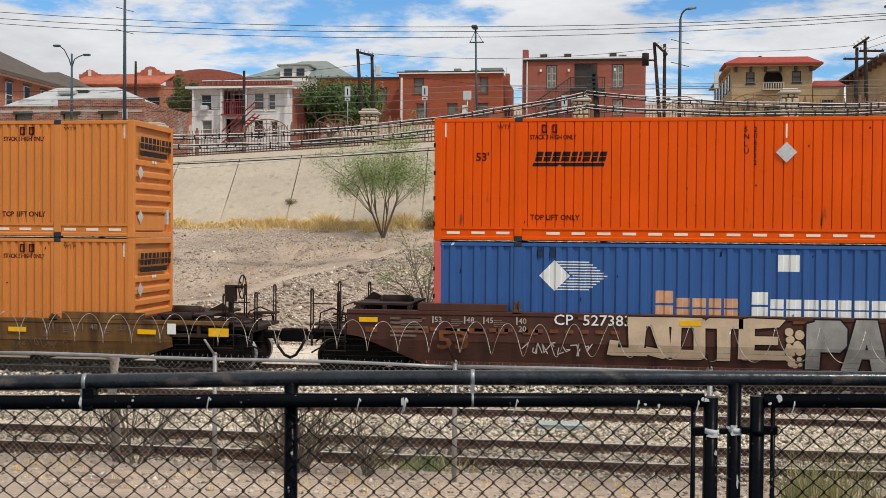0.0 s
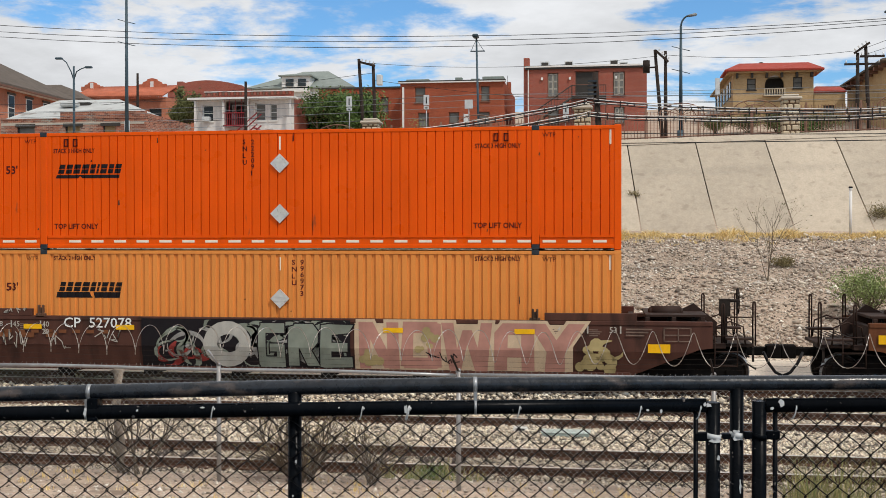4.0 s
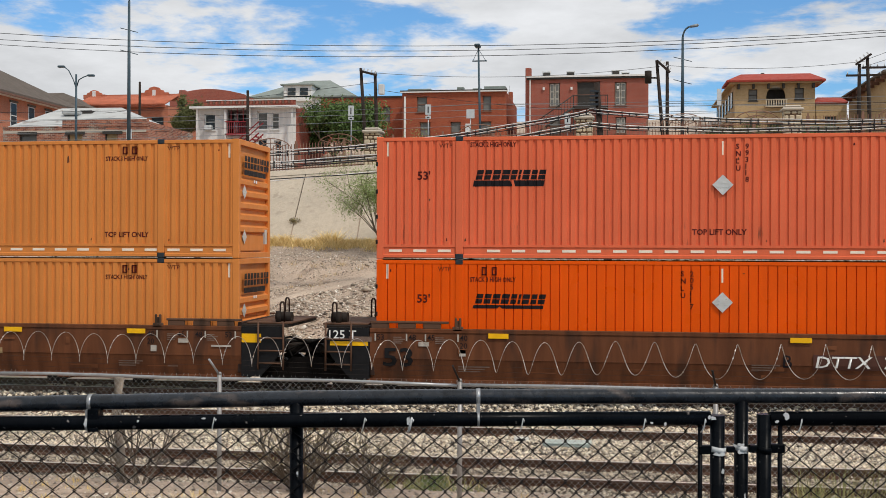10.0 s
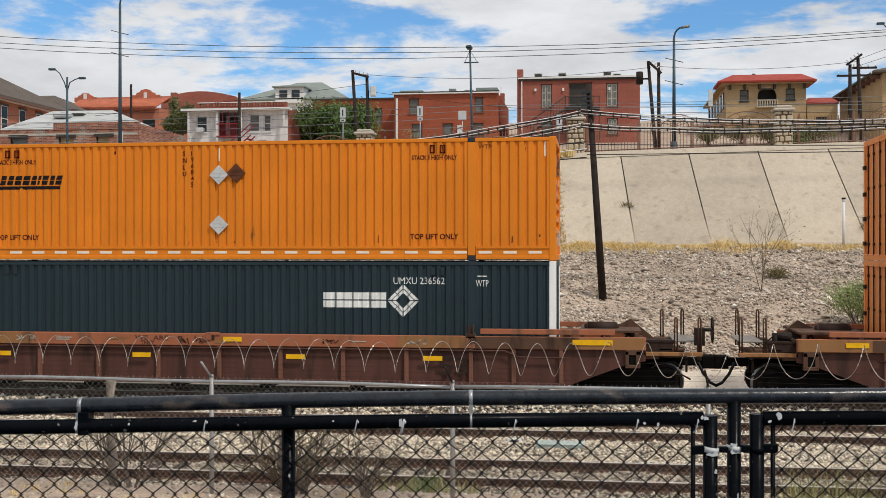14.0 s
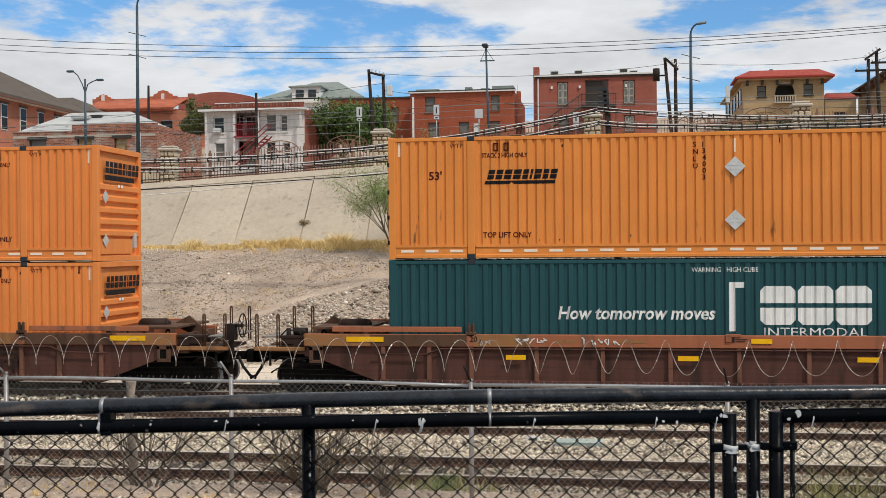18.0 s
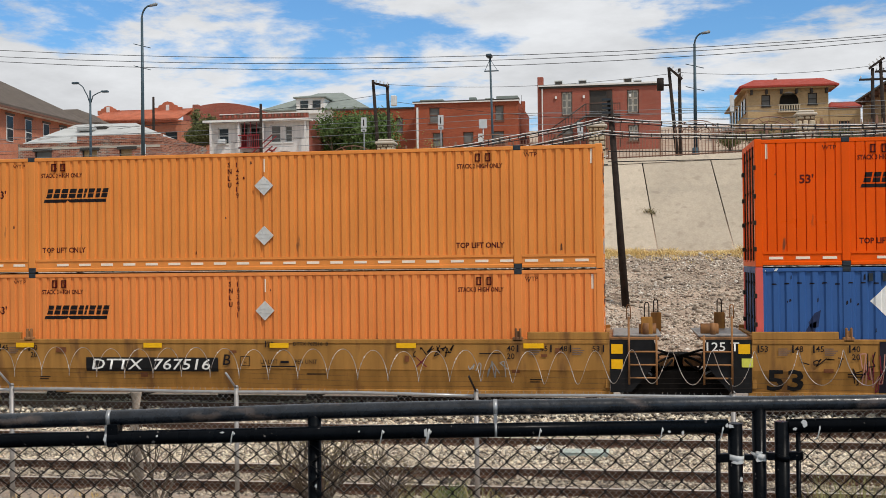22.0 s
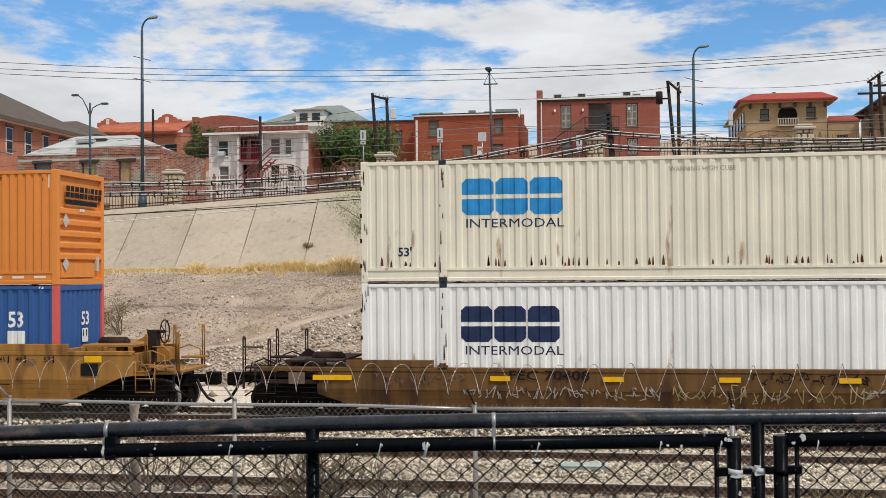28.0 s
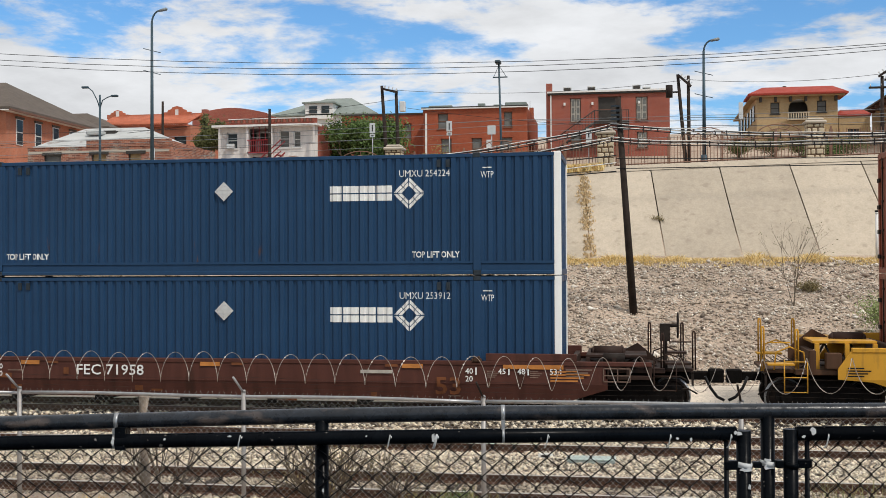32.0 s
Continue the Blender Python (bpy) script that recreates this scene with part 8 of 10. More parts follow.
stack(82.38, (P_VIVID, FINE, ("orange", "205117", "three"), "vivid orange container riding in a well car"),
      (P_SALMON, CLOSE, ("orange_old", "993118", "two", "centre"), "chalky red container stacked on a vivid orange one"))
well_car(82.38, P_CAR_RUST, "rusty brown well car with white lettering", left="joined", end_mat=P_CAR_RUST,
         texts=axle_marks() + axle_marks(flip=True) + [("rect", 3.0, 0.34, 10.0, 0.82, P_CAR_BROWN), ("text", "DTTX  723309", 0.26, 2.8, 10.05, 0.86, M_MARK, 0.15), ("text", "B", 0.28, None, 9.35, 0.86, M_INK, 0.0),
            ("text", "53", 0.42, 0.72, 0.2, 0.72, P_BLACK, 0.0), ("text", "125 T", 0.20, 0.66, -1.10, 1.36, M_MARK, 0.0)],
         reflect=[(LEN + 0.05, 1.25, 0.45, 0.2)] + std_reflect((2.7, 9.5, 13.1)))

HUMAN_LAYERS = ((0, 0, M_PALE, 0.013), (0.022, 0, M_CHALK, 0.010), (0.055, 0, M_INK, 0.007), (0.06, 0.13, M_GRPURPLE, 0.003))
R_TEXT = [("text", "20", 0.13, None, 1.95, 1.33, M_INK, 0.0), ("text", "20", 0.13, None, POST_B - 0.05, 1.33, M_INK, 0.0), ("text", "53", 0.42, 0.72, 13.4, 0.58, P_ENDDARK, 0.0),
          ("rect", 1.32, 0.27, 2.05, 1.222, P_ENDOCHRE), ("rect", 1.62, 0.27, 12.45, 1.222, P_ENDOCHRE), ("rect", 2.3, 0.27, -0.42, 1.222, P_ENDBROWN), ("rect", 2.3, 0.27, POST_B + 0.11, 1.222, P_ENDBROWN), ("rect", 1.6, 0.27, LEN + 0.42, 1.222, P_ENDOCHRE), ("rect", 1.6, 0.27, -2.03, 1.222, P_ENDOCHRE)]
R_REF = [(-1.0, 1.32, 0.5, 0.11), (8.2, 1.32, 0.46, 0.11)] + [(x, 0.92, 0.46, 0.11) for x in (2.32, 5.92, 9.75, 13.05)] + [(LEN + 0.38, 1.32, 0.92, 0.12)]
R_REF_LAST = [(-1.0, 1.32, 0.9, 0.12), (8.34, 1.32, 0.46, 0.11)] + [(x, 0.92, 0.46, 0.11) for x in (2.8, 6.72, 10.63, 14.54)] + [(LEN + 0.40, 1.30, 0.46, 0.16)]
R_TAGS = {106.03: [("text", "WE  ARE", 0.115, 0.84, 5.98, 1.335, P_CAR_BROWN, 0.0), ("text", "THEY", 0.10, 0.36, 6.12, 1.225, P_CAR_BROWN, 0.0), ("scrawl", 7.07, 1.24, 0.28, 0.2, 106, P_CAR_BROWN), ("scrawl", 7.48, 1.25, 0.3, 0.2, 107, P_CAR_BROWN),
                   ("scrawl", 2.9, 1.28, 0.5, 0.17, 108, M_MARKDIM), ("bars", 3.95, 1.32, 0.5, 2, 0.05, M_MARKDIM), ("bars", 5.25, 1.34, 0.7, 2, 0.045, P_ENDOCHRE), ("rect", 0.38, 0.1, 7.98, 1.27, P_ENDOCHRE), ("scrawl", 10.6, 1.28, 0.4, 0.12, 109, P_CAR_BROWN), ("bars", 11.35, 1.34, 0.5, 1, 0.05, M_MARKDIM), ("scrawl", 12.6, 1.28, 0.5, 0.14, 110, M_MARKDIM)],
          129.62: [("scrawl", 4.6, 1.25, 0.8, 0.18, 129, M_MARKDIM), ("scrawl", 5.55, 1.25, 1.1, 0.2, 130, M_MARKDIM), ("scrawl", 7.0, 0.72, 0.5, 0.3, 131, M_MARKDIM), ("bars", 3.9, 1.3, 0.5, 2, 0.05, P_ENDOCHRE)],
          153.10: [("scrawl", 2.95, 1.26, 0.85, 0.19, 153, M_MARK), ("scrawl", 4.5, 1.26, 0.9, 0.2, 154, M_MARK), ("scrawl", 2.1, 1.25, 0.35, 0.13, 155, M_MARKDIM), ("rect", 0.5, 0.07, 3.95, 1.32, P_ENDOCHRE), ("rect", 0.6, 0.07, 5.4, 1.32, P_ENDOCHRE), ("bars", 8.0, 1.36, 0.3, 2, 0.045, P_CAR_BROWN)]}
for u, low, top in ((106.03, (P_SLATE, SNUG, ("diamond_mark", "236562", "bare"), "slate-black container with white posts and lettering", dict(post_mat=P_WHITE, ladder_end=False)),
                     (P_AMBER, WIDE, ("orange", "196845", "three", "spare"), "deep amber container stacked on a slate one")),
                    (129.62, (P_PEACH, WIDE, ("orange", "171106", "three"), "faded orange container riding in a ribbed well car"),
                     (P_PEACH, WIDE, ("orange", "187609", "three"), "faded orange container stacked on another")),
                    (153.10, (P_GREEN, SNUG, ("block_mark", M_MARK, 0.88, 8.57, 1.38, None), "dark green container with large white lettering", dict(ladder_end=False, marks=[("end_rect", 0.40, 1.05, 1.75, 0.75), 
                        ("text", "WARNING   HIGH CUBE", 0.11, 1.48, 7.05, 2.58, M_MARK), ("text", "How tomorrow moves", 0.29, 3.58, 4.0, 1.49, M_MARK, 0.2), ("text", "INTERMODAL", 0.20, 2.25, 8.65, 1.12, M_MARK),
                        ("poly", [[(0, 0), (0.14, 0), (0.14, 0.99), (0.34, 0.99), (0.34, 1.12), (0, 1.12)]], 7.88, 1.23, M_MARK), ("poly", [[(0.20, 0), (0.34, 0), (0.34, 1.12), (0, 1.12), (0, 0.99), (0.20, 0.99)]], 11.34, 1.23, M_MARK),
                        ("rect", 0.54, 0.21, 11.97, 2.33, M_NAVYMARK), ("text", "UMXU", 0.14, 0.44, 12.02, 2.365, M_REFLECT), ("text", "633732", 0.17, 0.84, 12.69, 2.35, M_MARK)])),
                     (P_ORANGE, WIDE, ("orange", "134003", "two"), "orange container stacked on a dark green one"))):
    stack(u, low, top)
    well_car(u, P_CAR_RED, "red-brown ribbed well car with an orange top chord", ribbed=True, chord=P_CHORD, end_mat=P_CAR_RED, top=1.50, texts=R_TEXT + R_TAGS[u], reflect=R_REF if u < 150 else R_REF_LAST)

stack(176.93, (P_PEACH, WIDE, ("orange", "163691", "three"), "faded orange container riding in an ochre well car"),
      (P_ORANGE, WIDE, ("orange", "142419", "two"), "dull orange container stacked on a paler one"))
well_car(176.93, P_CAR_OCHRE, "ochre well car with black lettering and tags", right="joined", end_mat=P_CAR_OCHRE,
         texts=axle_marks(M_INK) + axle_marks(M_INK, True) + [("text", "53", 0.46, 0.80, 0.05, 0.46, P_BLACK, 0.0), ("rect", 3.4, 0.34, 3.5, 0.84, P_BLACK), ("text", "DTTX  767516", 0.26, 3.05, 3.65, 0.88, M_MARK, 0.15),
            ("text", "B", 0.26, None, 7.02, 1.00, M_INK, 0.15), ("rect", 0.03, 0.15, 8.08, 1.43, M_INK), ("text", "20", 0.12, None, 8.13, 1.45, M_INK, 0.0), ("text", "DTTX 767516  B", 0.085, 0.86, 8.78, 1.47, M_INK, 0.0),
            ("text", "LD LMT", 0.10, 0.42, 7.97, 1.04, M_INK, 0.0), ("bars", 8.46, 1.05, 0.3, 1, 0.12, M_INK), ("text", "PER UNIT", 0.10, 0.55, 8.82, 1.04, M_INK, 0.0), ("bars", 8.0, 0.96, 1.2, 1, 0.06, M_INK),
            ("rect", 0.24, 0.015, 7.46, 1.20, M_INK), ("rect", 0.24, 0.015, 7.46, 0.98, M_INK), ("rect", 0.015, 0.205, 7.46, 0.995, M_INK), ("rect", 0.015, 0.205, 7.685, 0.995, M_INK), ("text", "H", 0.07, None, 7.55, 1.03, M_INK, 0.0),
            ("scrawl", 11.7, 1.2, 0.8, 0.3, 45, M_INK), ("strokes", [[(11.75, 0.98), (11.79, 0.98), (12.03, 1.2), (11.99, 1.2)], [(11.99, 0.98), (12.03, 0.98), (11.79, 1.2), (11.75, 1.2)]], M_GRMAROON, 0.004), ("scrawl", -0.4, 1.15, 0.9, 0.25, 41, M_NAVYMARK), ("scrawl", 0.4, 1.2, 0.7, 0.3, 42, M_TAN),
            ("scrawl", 13.0, 0.7, 0.9, 0.45, 43, M_SILVER), ("scrawl", 12.2, 1.3, 0.5, 0.2, 44, M_INK)],
         reflect=[(-1.7, 1.25, 0.5, 0.22)] + std_reflect((1.65, 5.0, 8.2, 11.3, 14.3)))

stack(196.50, (P_BLUE, EVEN, ("stripe_mark", M_COPPER, "891207"), "scuffed mid-blue container with red posts and white letters", dict(post_mat=P_PINK, ladder_end=False, marks=[("scuff", 34, 9)])),
      (P_VIVID, FINE, ("orange", "211028", "three"), "vivid orange container stacked on a blue one"))
well_car(196.50, P_CAR_OCHRE, "ochre well car with tall silver graffiti along its side", left="joined", right="joined", end_mat=P_CAR_OCHRE,
         texts=axle_marks(M_INK) + axle_marks(M_INK, True) + [("text", "53", 0.46, 0.80, 0.2, 0.46, P_BLACK, 0.0), ("text", "125 T", 0.20, 0.72, -1.12, 1.36, M_MARK, 0.0), ("scrawl", 0.9, 0.95, 0.9, 0.3, 51, M_INK), ("scrawl", 1.9, 0.6, 0.6, 0.8, 52, M_INK), ("rect", 0.25, 0.2, -0.35, 1.0, M_LIME)]
         + [("scrawl", 2.2, 0.42, 0.5, 0.9, 71, M_GRPINK), ("scrawl", 2.3, 0.42, 0.4, 0.9, 72, M_GRMAROON), ("rect", 6.1, 1.16, 2.62, 0.42, M_GRDARK), ("rect", 4.7, 1.16, 10.68, 0.42, M_GRDARK), ("rect", 1.95, 1.1, 8.73, 0.44, P_CAR_OCHRE), ("rect", 0.5, 1.16, 15.40, 0.42, M_GRMAROON)]
         + spelled("HUMAN", ((2.98, 3.98), (4.10, 4.98), (5.06, 6.32), (6.44, 7.38), (7.50, 8.55)), 0.40, 1.60, HUMAN_LAYERS, 53) + spelled("GATS", ((10.80, 11.86), (11.95, 13.0), (13.02, 14.12), (14.22, 15.38)), 0.40, 1.60, HUMAN_LAYERS, 55)
         + [("strokes", [BAR(8.72, 1.08, 9.92, 1.26), BAR(8.9, 0.72, 9.1, 1.1), BAR(9.45, 0.72, 9.65, 1.1)], M_GRMAROON, 0.012), ("strokes", [[(9.85, 0.72), (10.05, 0.72), (10.5, 1.26), (10.3, 1.26)], [(10.3, 0.72), (10.5, 0.72), (10.05, 1.26), (9.85, 1.26)]], M_GRMAROON, 0.013)] + [("scrawl", 9.3, 1.32, 0.85, 0.22, 59, M_TAN), ("scrawl", 15.6, 1.05, 0.5, 0.42, 60, M_MARK)],
         reflect=std_reflect((4.7, 8.2, 11.6, 14.6), 1.36))

stack(215.92, (P_BLUE, EVEN, ("stripe_mark", M_GRRED, "890173"), "mid-blue container with red and white letters", dict(post_mat=P_PINK, ladder_end=False)),
      (P_ORANGE, WIDE, ("orange", "147731", "two"), "dull orange container stacked on a blue one"))
well_car(215.92, P_CAR_OCHRE, "ochre well car with black lettering", left="joined", end_mat=P_CAR_OCHRE,
         texts=axle_marks(M_INK) + axle_marks(M_INK, True) + [("text", "53", 0.46, 0.80, 0.2, 0.46, P_BLACK, 0.0), ("text", "125 T", 0.20, 0.72, -1.12, 1.36, M_MARK, 0.0), ("rect", 3.3, 0.34, 9.2, 0.86, P_BLACK), ("text", "DTTX  767516", 0.26, 3.0, 9.35, 0.90, M_MARK, 0.15),
            ("rect", 0.45, 0.3, LEN + 0.7, 1.02, P_BLACK)],
         reflect=[(LEN + 0.8, 1.35, 0.45, 0.16)] + std_reflect((3.0, 6.5, 12.8)))

stack(239.82, (P_WHITE, EVEN, ("block_mark", M_NAVYMARK, 0.84, 2.40, 1.50, M_NAVYMARK), "white container with navy lettering and rust streaks", dict(ladder_end=False, marks=[
        ("rust", 14, 5), ("end_blocks",), ("text", "930077", 0.15, 0.62, POST_B - 0.95, 2.12, M_NAVYMARK), ("rect", 0.26, 0.12, POST_B - 0.8, 2.34, M_INK)])),
      (P_CREAM, EVEN, ("block_mark", M_CYAN, 0.86, 2.44, 1.58, M_NAVYMARK), "cream container with blue lettering stacked on a white one", dict(ladder_end=False, marks=[
        ("text", "53'", 0.20, None, 0.90, 0.62, M_NAVYMARK), ("text", "53'", 0.20, None, LEN - 1.1, 0.62, M_NAVYMARK), ("rust", 60, 3), ("text", "WARNING HIGH CUBE", 0.11, 1.5, 7.25, 2.52, M_MARKDIM), ("text", "UMXU", 0.14, 0.42, POST_B - 1.65, 2.38, M_INK), ("text", "0", 0.14, None, POST_B - 0.5, 2.40, M_INK)])))
well_car(239.82, P_CAR_OLIVE, "dirty yellow-brown well car with scrawled graffiti", end_mat=P_CAR_BROWN, top=1.26, reach=2.45,
         texts=axle_marks(M_FINE, True, -0.37) + [("text", "FEC 70408", 0.22, 1.85, 3.55, 0.985, M_INK, 0.0), ("scrawl", 2.4, 0.52, 4.6, 0.34, 61, M_MARKDIM), ("scrawl", 7.2, 0.46, 4.4, 0.45, 62, M_GRYEL), ("scrawl", 9.0, 0.9, 2.6, 0.3, 66, P_BLACK), ("scrawl", 11.4, 0.56, 3.2, 0.3, 63, M_MARKDIM), ("scrawl", 0.3, 0.85, 2.2, 0.3, 64, M_FINE),
            ("bars", 13.0, 1.02, 1.5, 1, 0.2, P_BLACK), ("rect", 0.4, 0.28, -1.75, 0.86, M_FINE), ("rect", 0.3, 0.24, LEN + 0.9, 0.85, M_FINE)],
         reflect=[(-1.15, 0.96, 0.95, 0.12), (LEN - 1.25, 0.98, 0.5, 0.2)] + std_reflect((3.1, 5.7, 8.3, 10.9, 12.4), 0.96))

stack(263.32, (P_NAVY, SNUG, ("diamond_mark", "253912"), "navy container with white corner posts and white lettering", dict(post_mat=P_WHITE, ladder_end=False)),
      (P_NAVY, SNUG, ("diamond_mark", "254224"), "navy container stacked on an identical one", dict(post_mat=P_WHITE, ladder_end=False)))
well_car(263.32, P_CAR_MAROON, "dark red-brown well car with white lettering", top=1.26,
         texts=axle_marks(M_MARK, False, -0.42) + axle_marks(M_MARK, True, -0.42) + [("text", "FEC 71958", 0.25, 1.75, 4.2, 0.84, M_MARK, 0.0), ("bars", 11.4, 0.95, 1.1, 1, 0.16, M_MARKDIM), ("text", "53", 0.40, 0.6, 13.2, 0.46, M_PATCH, 0.0),
            ("bars", -1.1, 0.85, 0.8, 3, 0.09, M_CHORDMARK), ("bars", 15.9, 0.8, 0.9, 4, 0.07, M_CHORDMARK), ("rect", 0.5, 0.1, 2.7, 1.08, M_CHORDMARK), ("rect", 0.5, 0.1, 7.4, 1.08, M_CHORDMARK), ("rect", 0.5, 0.1, 12.4, 1.08, M_CHORDMARK), ("rect", 1.4, 0.1, 14.8, 1.08, M_CHORDMARK)],
         reflect=[])

stack(287.05, (P_RUSTBOX, EVEN, ("plain",), "rust-red container riding in a yellow well car", dict(ladder_end=False)),
      (P_RUSTBOX, EVEN, ("plain",), "rust-red container stacked on another", dict(ladder_end=False)))
well_car(287.05, P_CAR_YELLOW, "yellow well car with black lettering", end_mat=P_CAR_YELLOW, reach=1.45,
         texts=[("bars", -1.25, 0.98, 0.5, 4, 0.06, M_INK), ("bars", 0.0, 0.9, 0.9, 5, 0.07, M_INK), ("rect", 0.5, 0.18, 0.1, 1.22, P_CAR_OCHRE), ("rect", 0.3, 0.22, 0.95, 1.28, M_MARKDIM)], reflect=[])


# ---- the galvanised fence beside the tracks ----
def zigzag(x0, x1, z0, z1, cell_w, cell_h, r, bend=0.6):
    """Chain link: upright zigzag wires, each hooked into its neighbour at the bends."""
    vs, fs = [], []
    n = int(round((x1 - x0) / (cell_w / 2)))
    m = int((z1 - z0) / (cell_h / 2))
    for i in range(n):
        ring = None
        for k in range(m + 1):
            x = x0 + cell_w / 2 * (i + ((i + k) % 2)) + (0.06 * cell_w if (i + k) % 2 else -0.06 * cell_w)
            z = z1 - k * cell_h / 2
            y = (r if (i + k) % 2 else -r) * bend
            now = len(vs)
            vs += [(x, y - r, z), (x + 0.87 * r, y + 0.5 * r, z), (x - 0.87 * r, y + 0.5 * r, z)]
            if ring is not None:
                for a in range(3):
                    b = (a + 1) % 3
                    fs.append((ring + a, ring + b, now + b, now + a))
            ring = now
    return vs, fs


def fence_dip(x):
    """How much lower the fence stands towards the right."""
    return float(np.interp(x, (-10, -7.9, -4.83, -1.77, 1.3, 6), (-0.02, -0.025, -0.03, -0.055, -0.055, -0.06)))


fence = thing("chain_link_fence", pose(0, 13.8, 0), "galvanised chain-link fence with barbed-wire arms", "fence")
for i in range(9):
    x = -4.83 + 3.06 * (i - 4)
    bm = bmesh.new()
    dip = fence_dip(x)
    rod(bm, (x, 0, 0.2), (x, 0, 1.96 + dip), 0.03, n=10)
    rod(bm, (x, 0, 1.96 + dip), (x, 0, 1.99 + dip), 0.034, 0.02, n=10)
    post = part("post", bm, M_WIREGALV, fence)
    bm = bmesh.new()
    rod(bm, (x, 0, 1.95 + dip), (x - 0.06, -0.22, 2.17 + dip), 0.014, n=6)
    part("arm", bm, M_GALV if i < 5 else P_STEELDARK, post)
for x0, x1 in ((-20, -7.9), (-7.9, -1.8), (-1.8, 10)):
    bm = bmesh.new()
    tube(bm, [(x0 + (x1 - x0) * k / 8, 0, 1.912 + 0.010 * math.sin(k * 1.3) + fence_dip(x0 + (x1 - x0) * k / 8)) for k in range(9)], 0.021, 8)
    part("top_rail", bm, M_GALV, fence)
v, f = zigzag(-18.5, 9.5, 0.42, 1.93, 0.078, 0.078, 0.0026)
v = [(a, b, c + fence_dip(a)) for a, b, c in v]
mesh = new("mesh", soup("mesh", v, f, M_WIREGALV))
mesh.parent = fence
for k, (dy, z) in enumerate(((-0.06, 2.03), (-0.14, 2.10), (-0.21, 2.17))):
    bm = bmesh.new()
    tube(bm, [(-20 + 0.765 * i, dy, z - 0.02 * math.sin(i * 0.785) ** 2 + fence_dip(-20 + 0.765 * i)) for i in range(41)], 0.0013, 4)
    part("barbed_strand", bm, P_STEELDARK, fence)
bm = bmesh.new()
for i in range(330):
    x = -16 + 0.078 * i
    rod(bm, (x, 0, 1.93 + fence_dip(x)), (x + (0.016 if i % 2 else -0.012), 0.004, 1.965 + fence_dip(x)), 0.0022, n=3)
tagged(part("knuckle", bm, M_WIREGALV, fence), kind="stuff")

# coiled razor wire lying along the fence top
coil = thing("razor_wire", pose(0, 13.72, 2.27), "coiled razor wire strung along the fence top", "razor wire")
rng = random.Random(4)
pts, a, x = [], 0.0, -13.0
while x < 7.5:
    pitch = float(np.interp(x, (-8, -1, 0.5, 3), (0.378, 0.385, 0.47, 0.52)))
    lay = float(np.interp(x, (-8, -2.2, -0.6, 0.6, 2.2), (-0.070, -0.058, -0.02, 0.030, 0.068)))  # how far the turns lie over
    depth = 0.15
    pts.append((x + (lay - depth * x / 13.72) * math.cos(a), -depth * math.cos(a),
                float(np.interp(x, (-3, 1.5), (0.185, 0.205))) * math.sin(a) + 0.012 * math.sin(a * 0.21) + 0.012 + fence_dip(x) * 1.2, a))
    a += 0.25
    x += 0.25 * pitch / (2 * math.pi)
for k in range(0, len(pts) - 1, 75):
    bm = bmesh.new()
    tube(bm, [p[:3] for p in pts[k:k + 76]], 0.0030, 4)
    for p, q in zip(pts[k:k + 75], pts[k + 1:k + 76]):
        u_, w_ = Vector(p[:3]), Vector(q[:3])
        d = (w_ - u_).normalized()
        across = d.cross(Vector((0.1, 1.0, 0.1))).normalized()
        if math.cos(p[3]) < 0.25:
            # the flat strip shows its face on the falling side of every turn
            bm.faces.new([bm.verts.new(u_ + e) for e in (across * 0.0045, w_ - u_ + across * 0.0045, w_ - u_ - across * 0.0045, -across * 0.0045)])
        if rng.random() < 0.20:
            bm.faces.new([bm.verts.new(u_ + e) for e in (across * 0.009, d * 0.03, -across * 0.009, -d * 0.015)])
    part("coil", bm, M_RAZOR, coil)

# ---- the black pipe fence and gate in front of the camera ----
YAW = 8.2
fx, fy = -math.sin(radians(YAW)) * 3.85, math.cos(radians(YAW)) * 3.85
FENCE = pose(fx, fy, 0, 0, 0, YAW)


def pipe(parent, name, a, b, r, mat=None, label=""):
    bm = bmesh.new()
    rod(bm, a, b, r, n=18)
    return part(name, bm, mat or M_PIPE, parent, label)


rail = thing("pipe_fence", FENCE, "chipped black-painted pipe fence with chain link", "fence")
bm = bmesh.new()
tube(bm, [(-4, 0, 2.955), (-1.5, 0, 3.010), (-0.9, 0, 3.024), (-0.5, 0, 3.033), (0.0, 0, 3.040), (0.7, 0, 3.044), (1.5, 0, 3.047), (4, 0, 3.055)], 0.0265, 20)
part("top_rail", bm, M_PIPEWORN, rail)
for x in (-3.0, -0.496, 1.013, 3.4):
    pipe(rail, "post", (x, 0, 1.9), (x, 0, 3.04), 0.0235)
panel = thing("fence_panel", FENCE @ pose(0, -0.03, 0), "black chain-link panel wired to the pipe fence", "fence panel", "chain-link panels")
bm = bmesh.new()
tube(bm, [(-4, 0, 2.895), (-1.5, 0, 2.948), (-0.5, 0, 2.962), (0.0, 0, 2.968), (0.90, 0, 2.974)], 0.0245, 20)
part("frame_rail", bm, M_PIPE, panel)
pipe(panel, "frame_stile", (0.925, 0, 1.95), (0.925, 0, 2.985), 0.0245)
pipe(panel, "tension_bar", (0.866, -0.004, 1.95), (0.866, -0.004, 2.975), 0.008)
v, f = zigzag(-2.6, 0.87, 1.96, 2.965, 0.0735, 0.0690, 0.0036)
m_ = new("mesh", soup("mesh", v, f, M_WIREBLACK))
m_.parent = panel
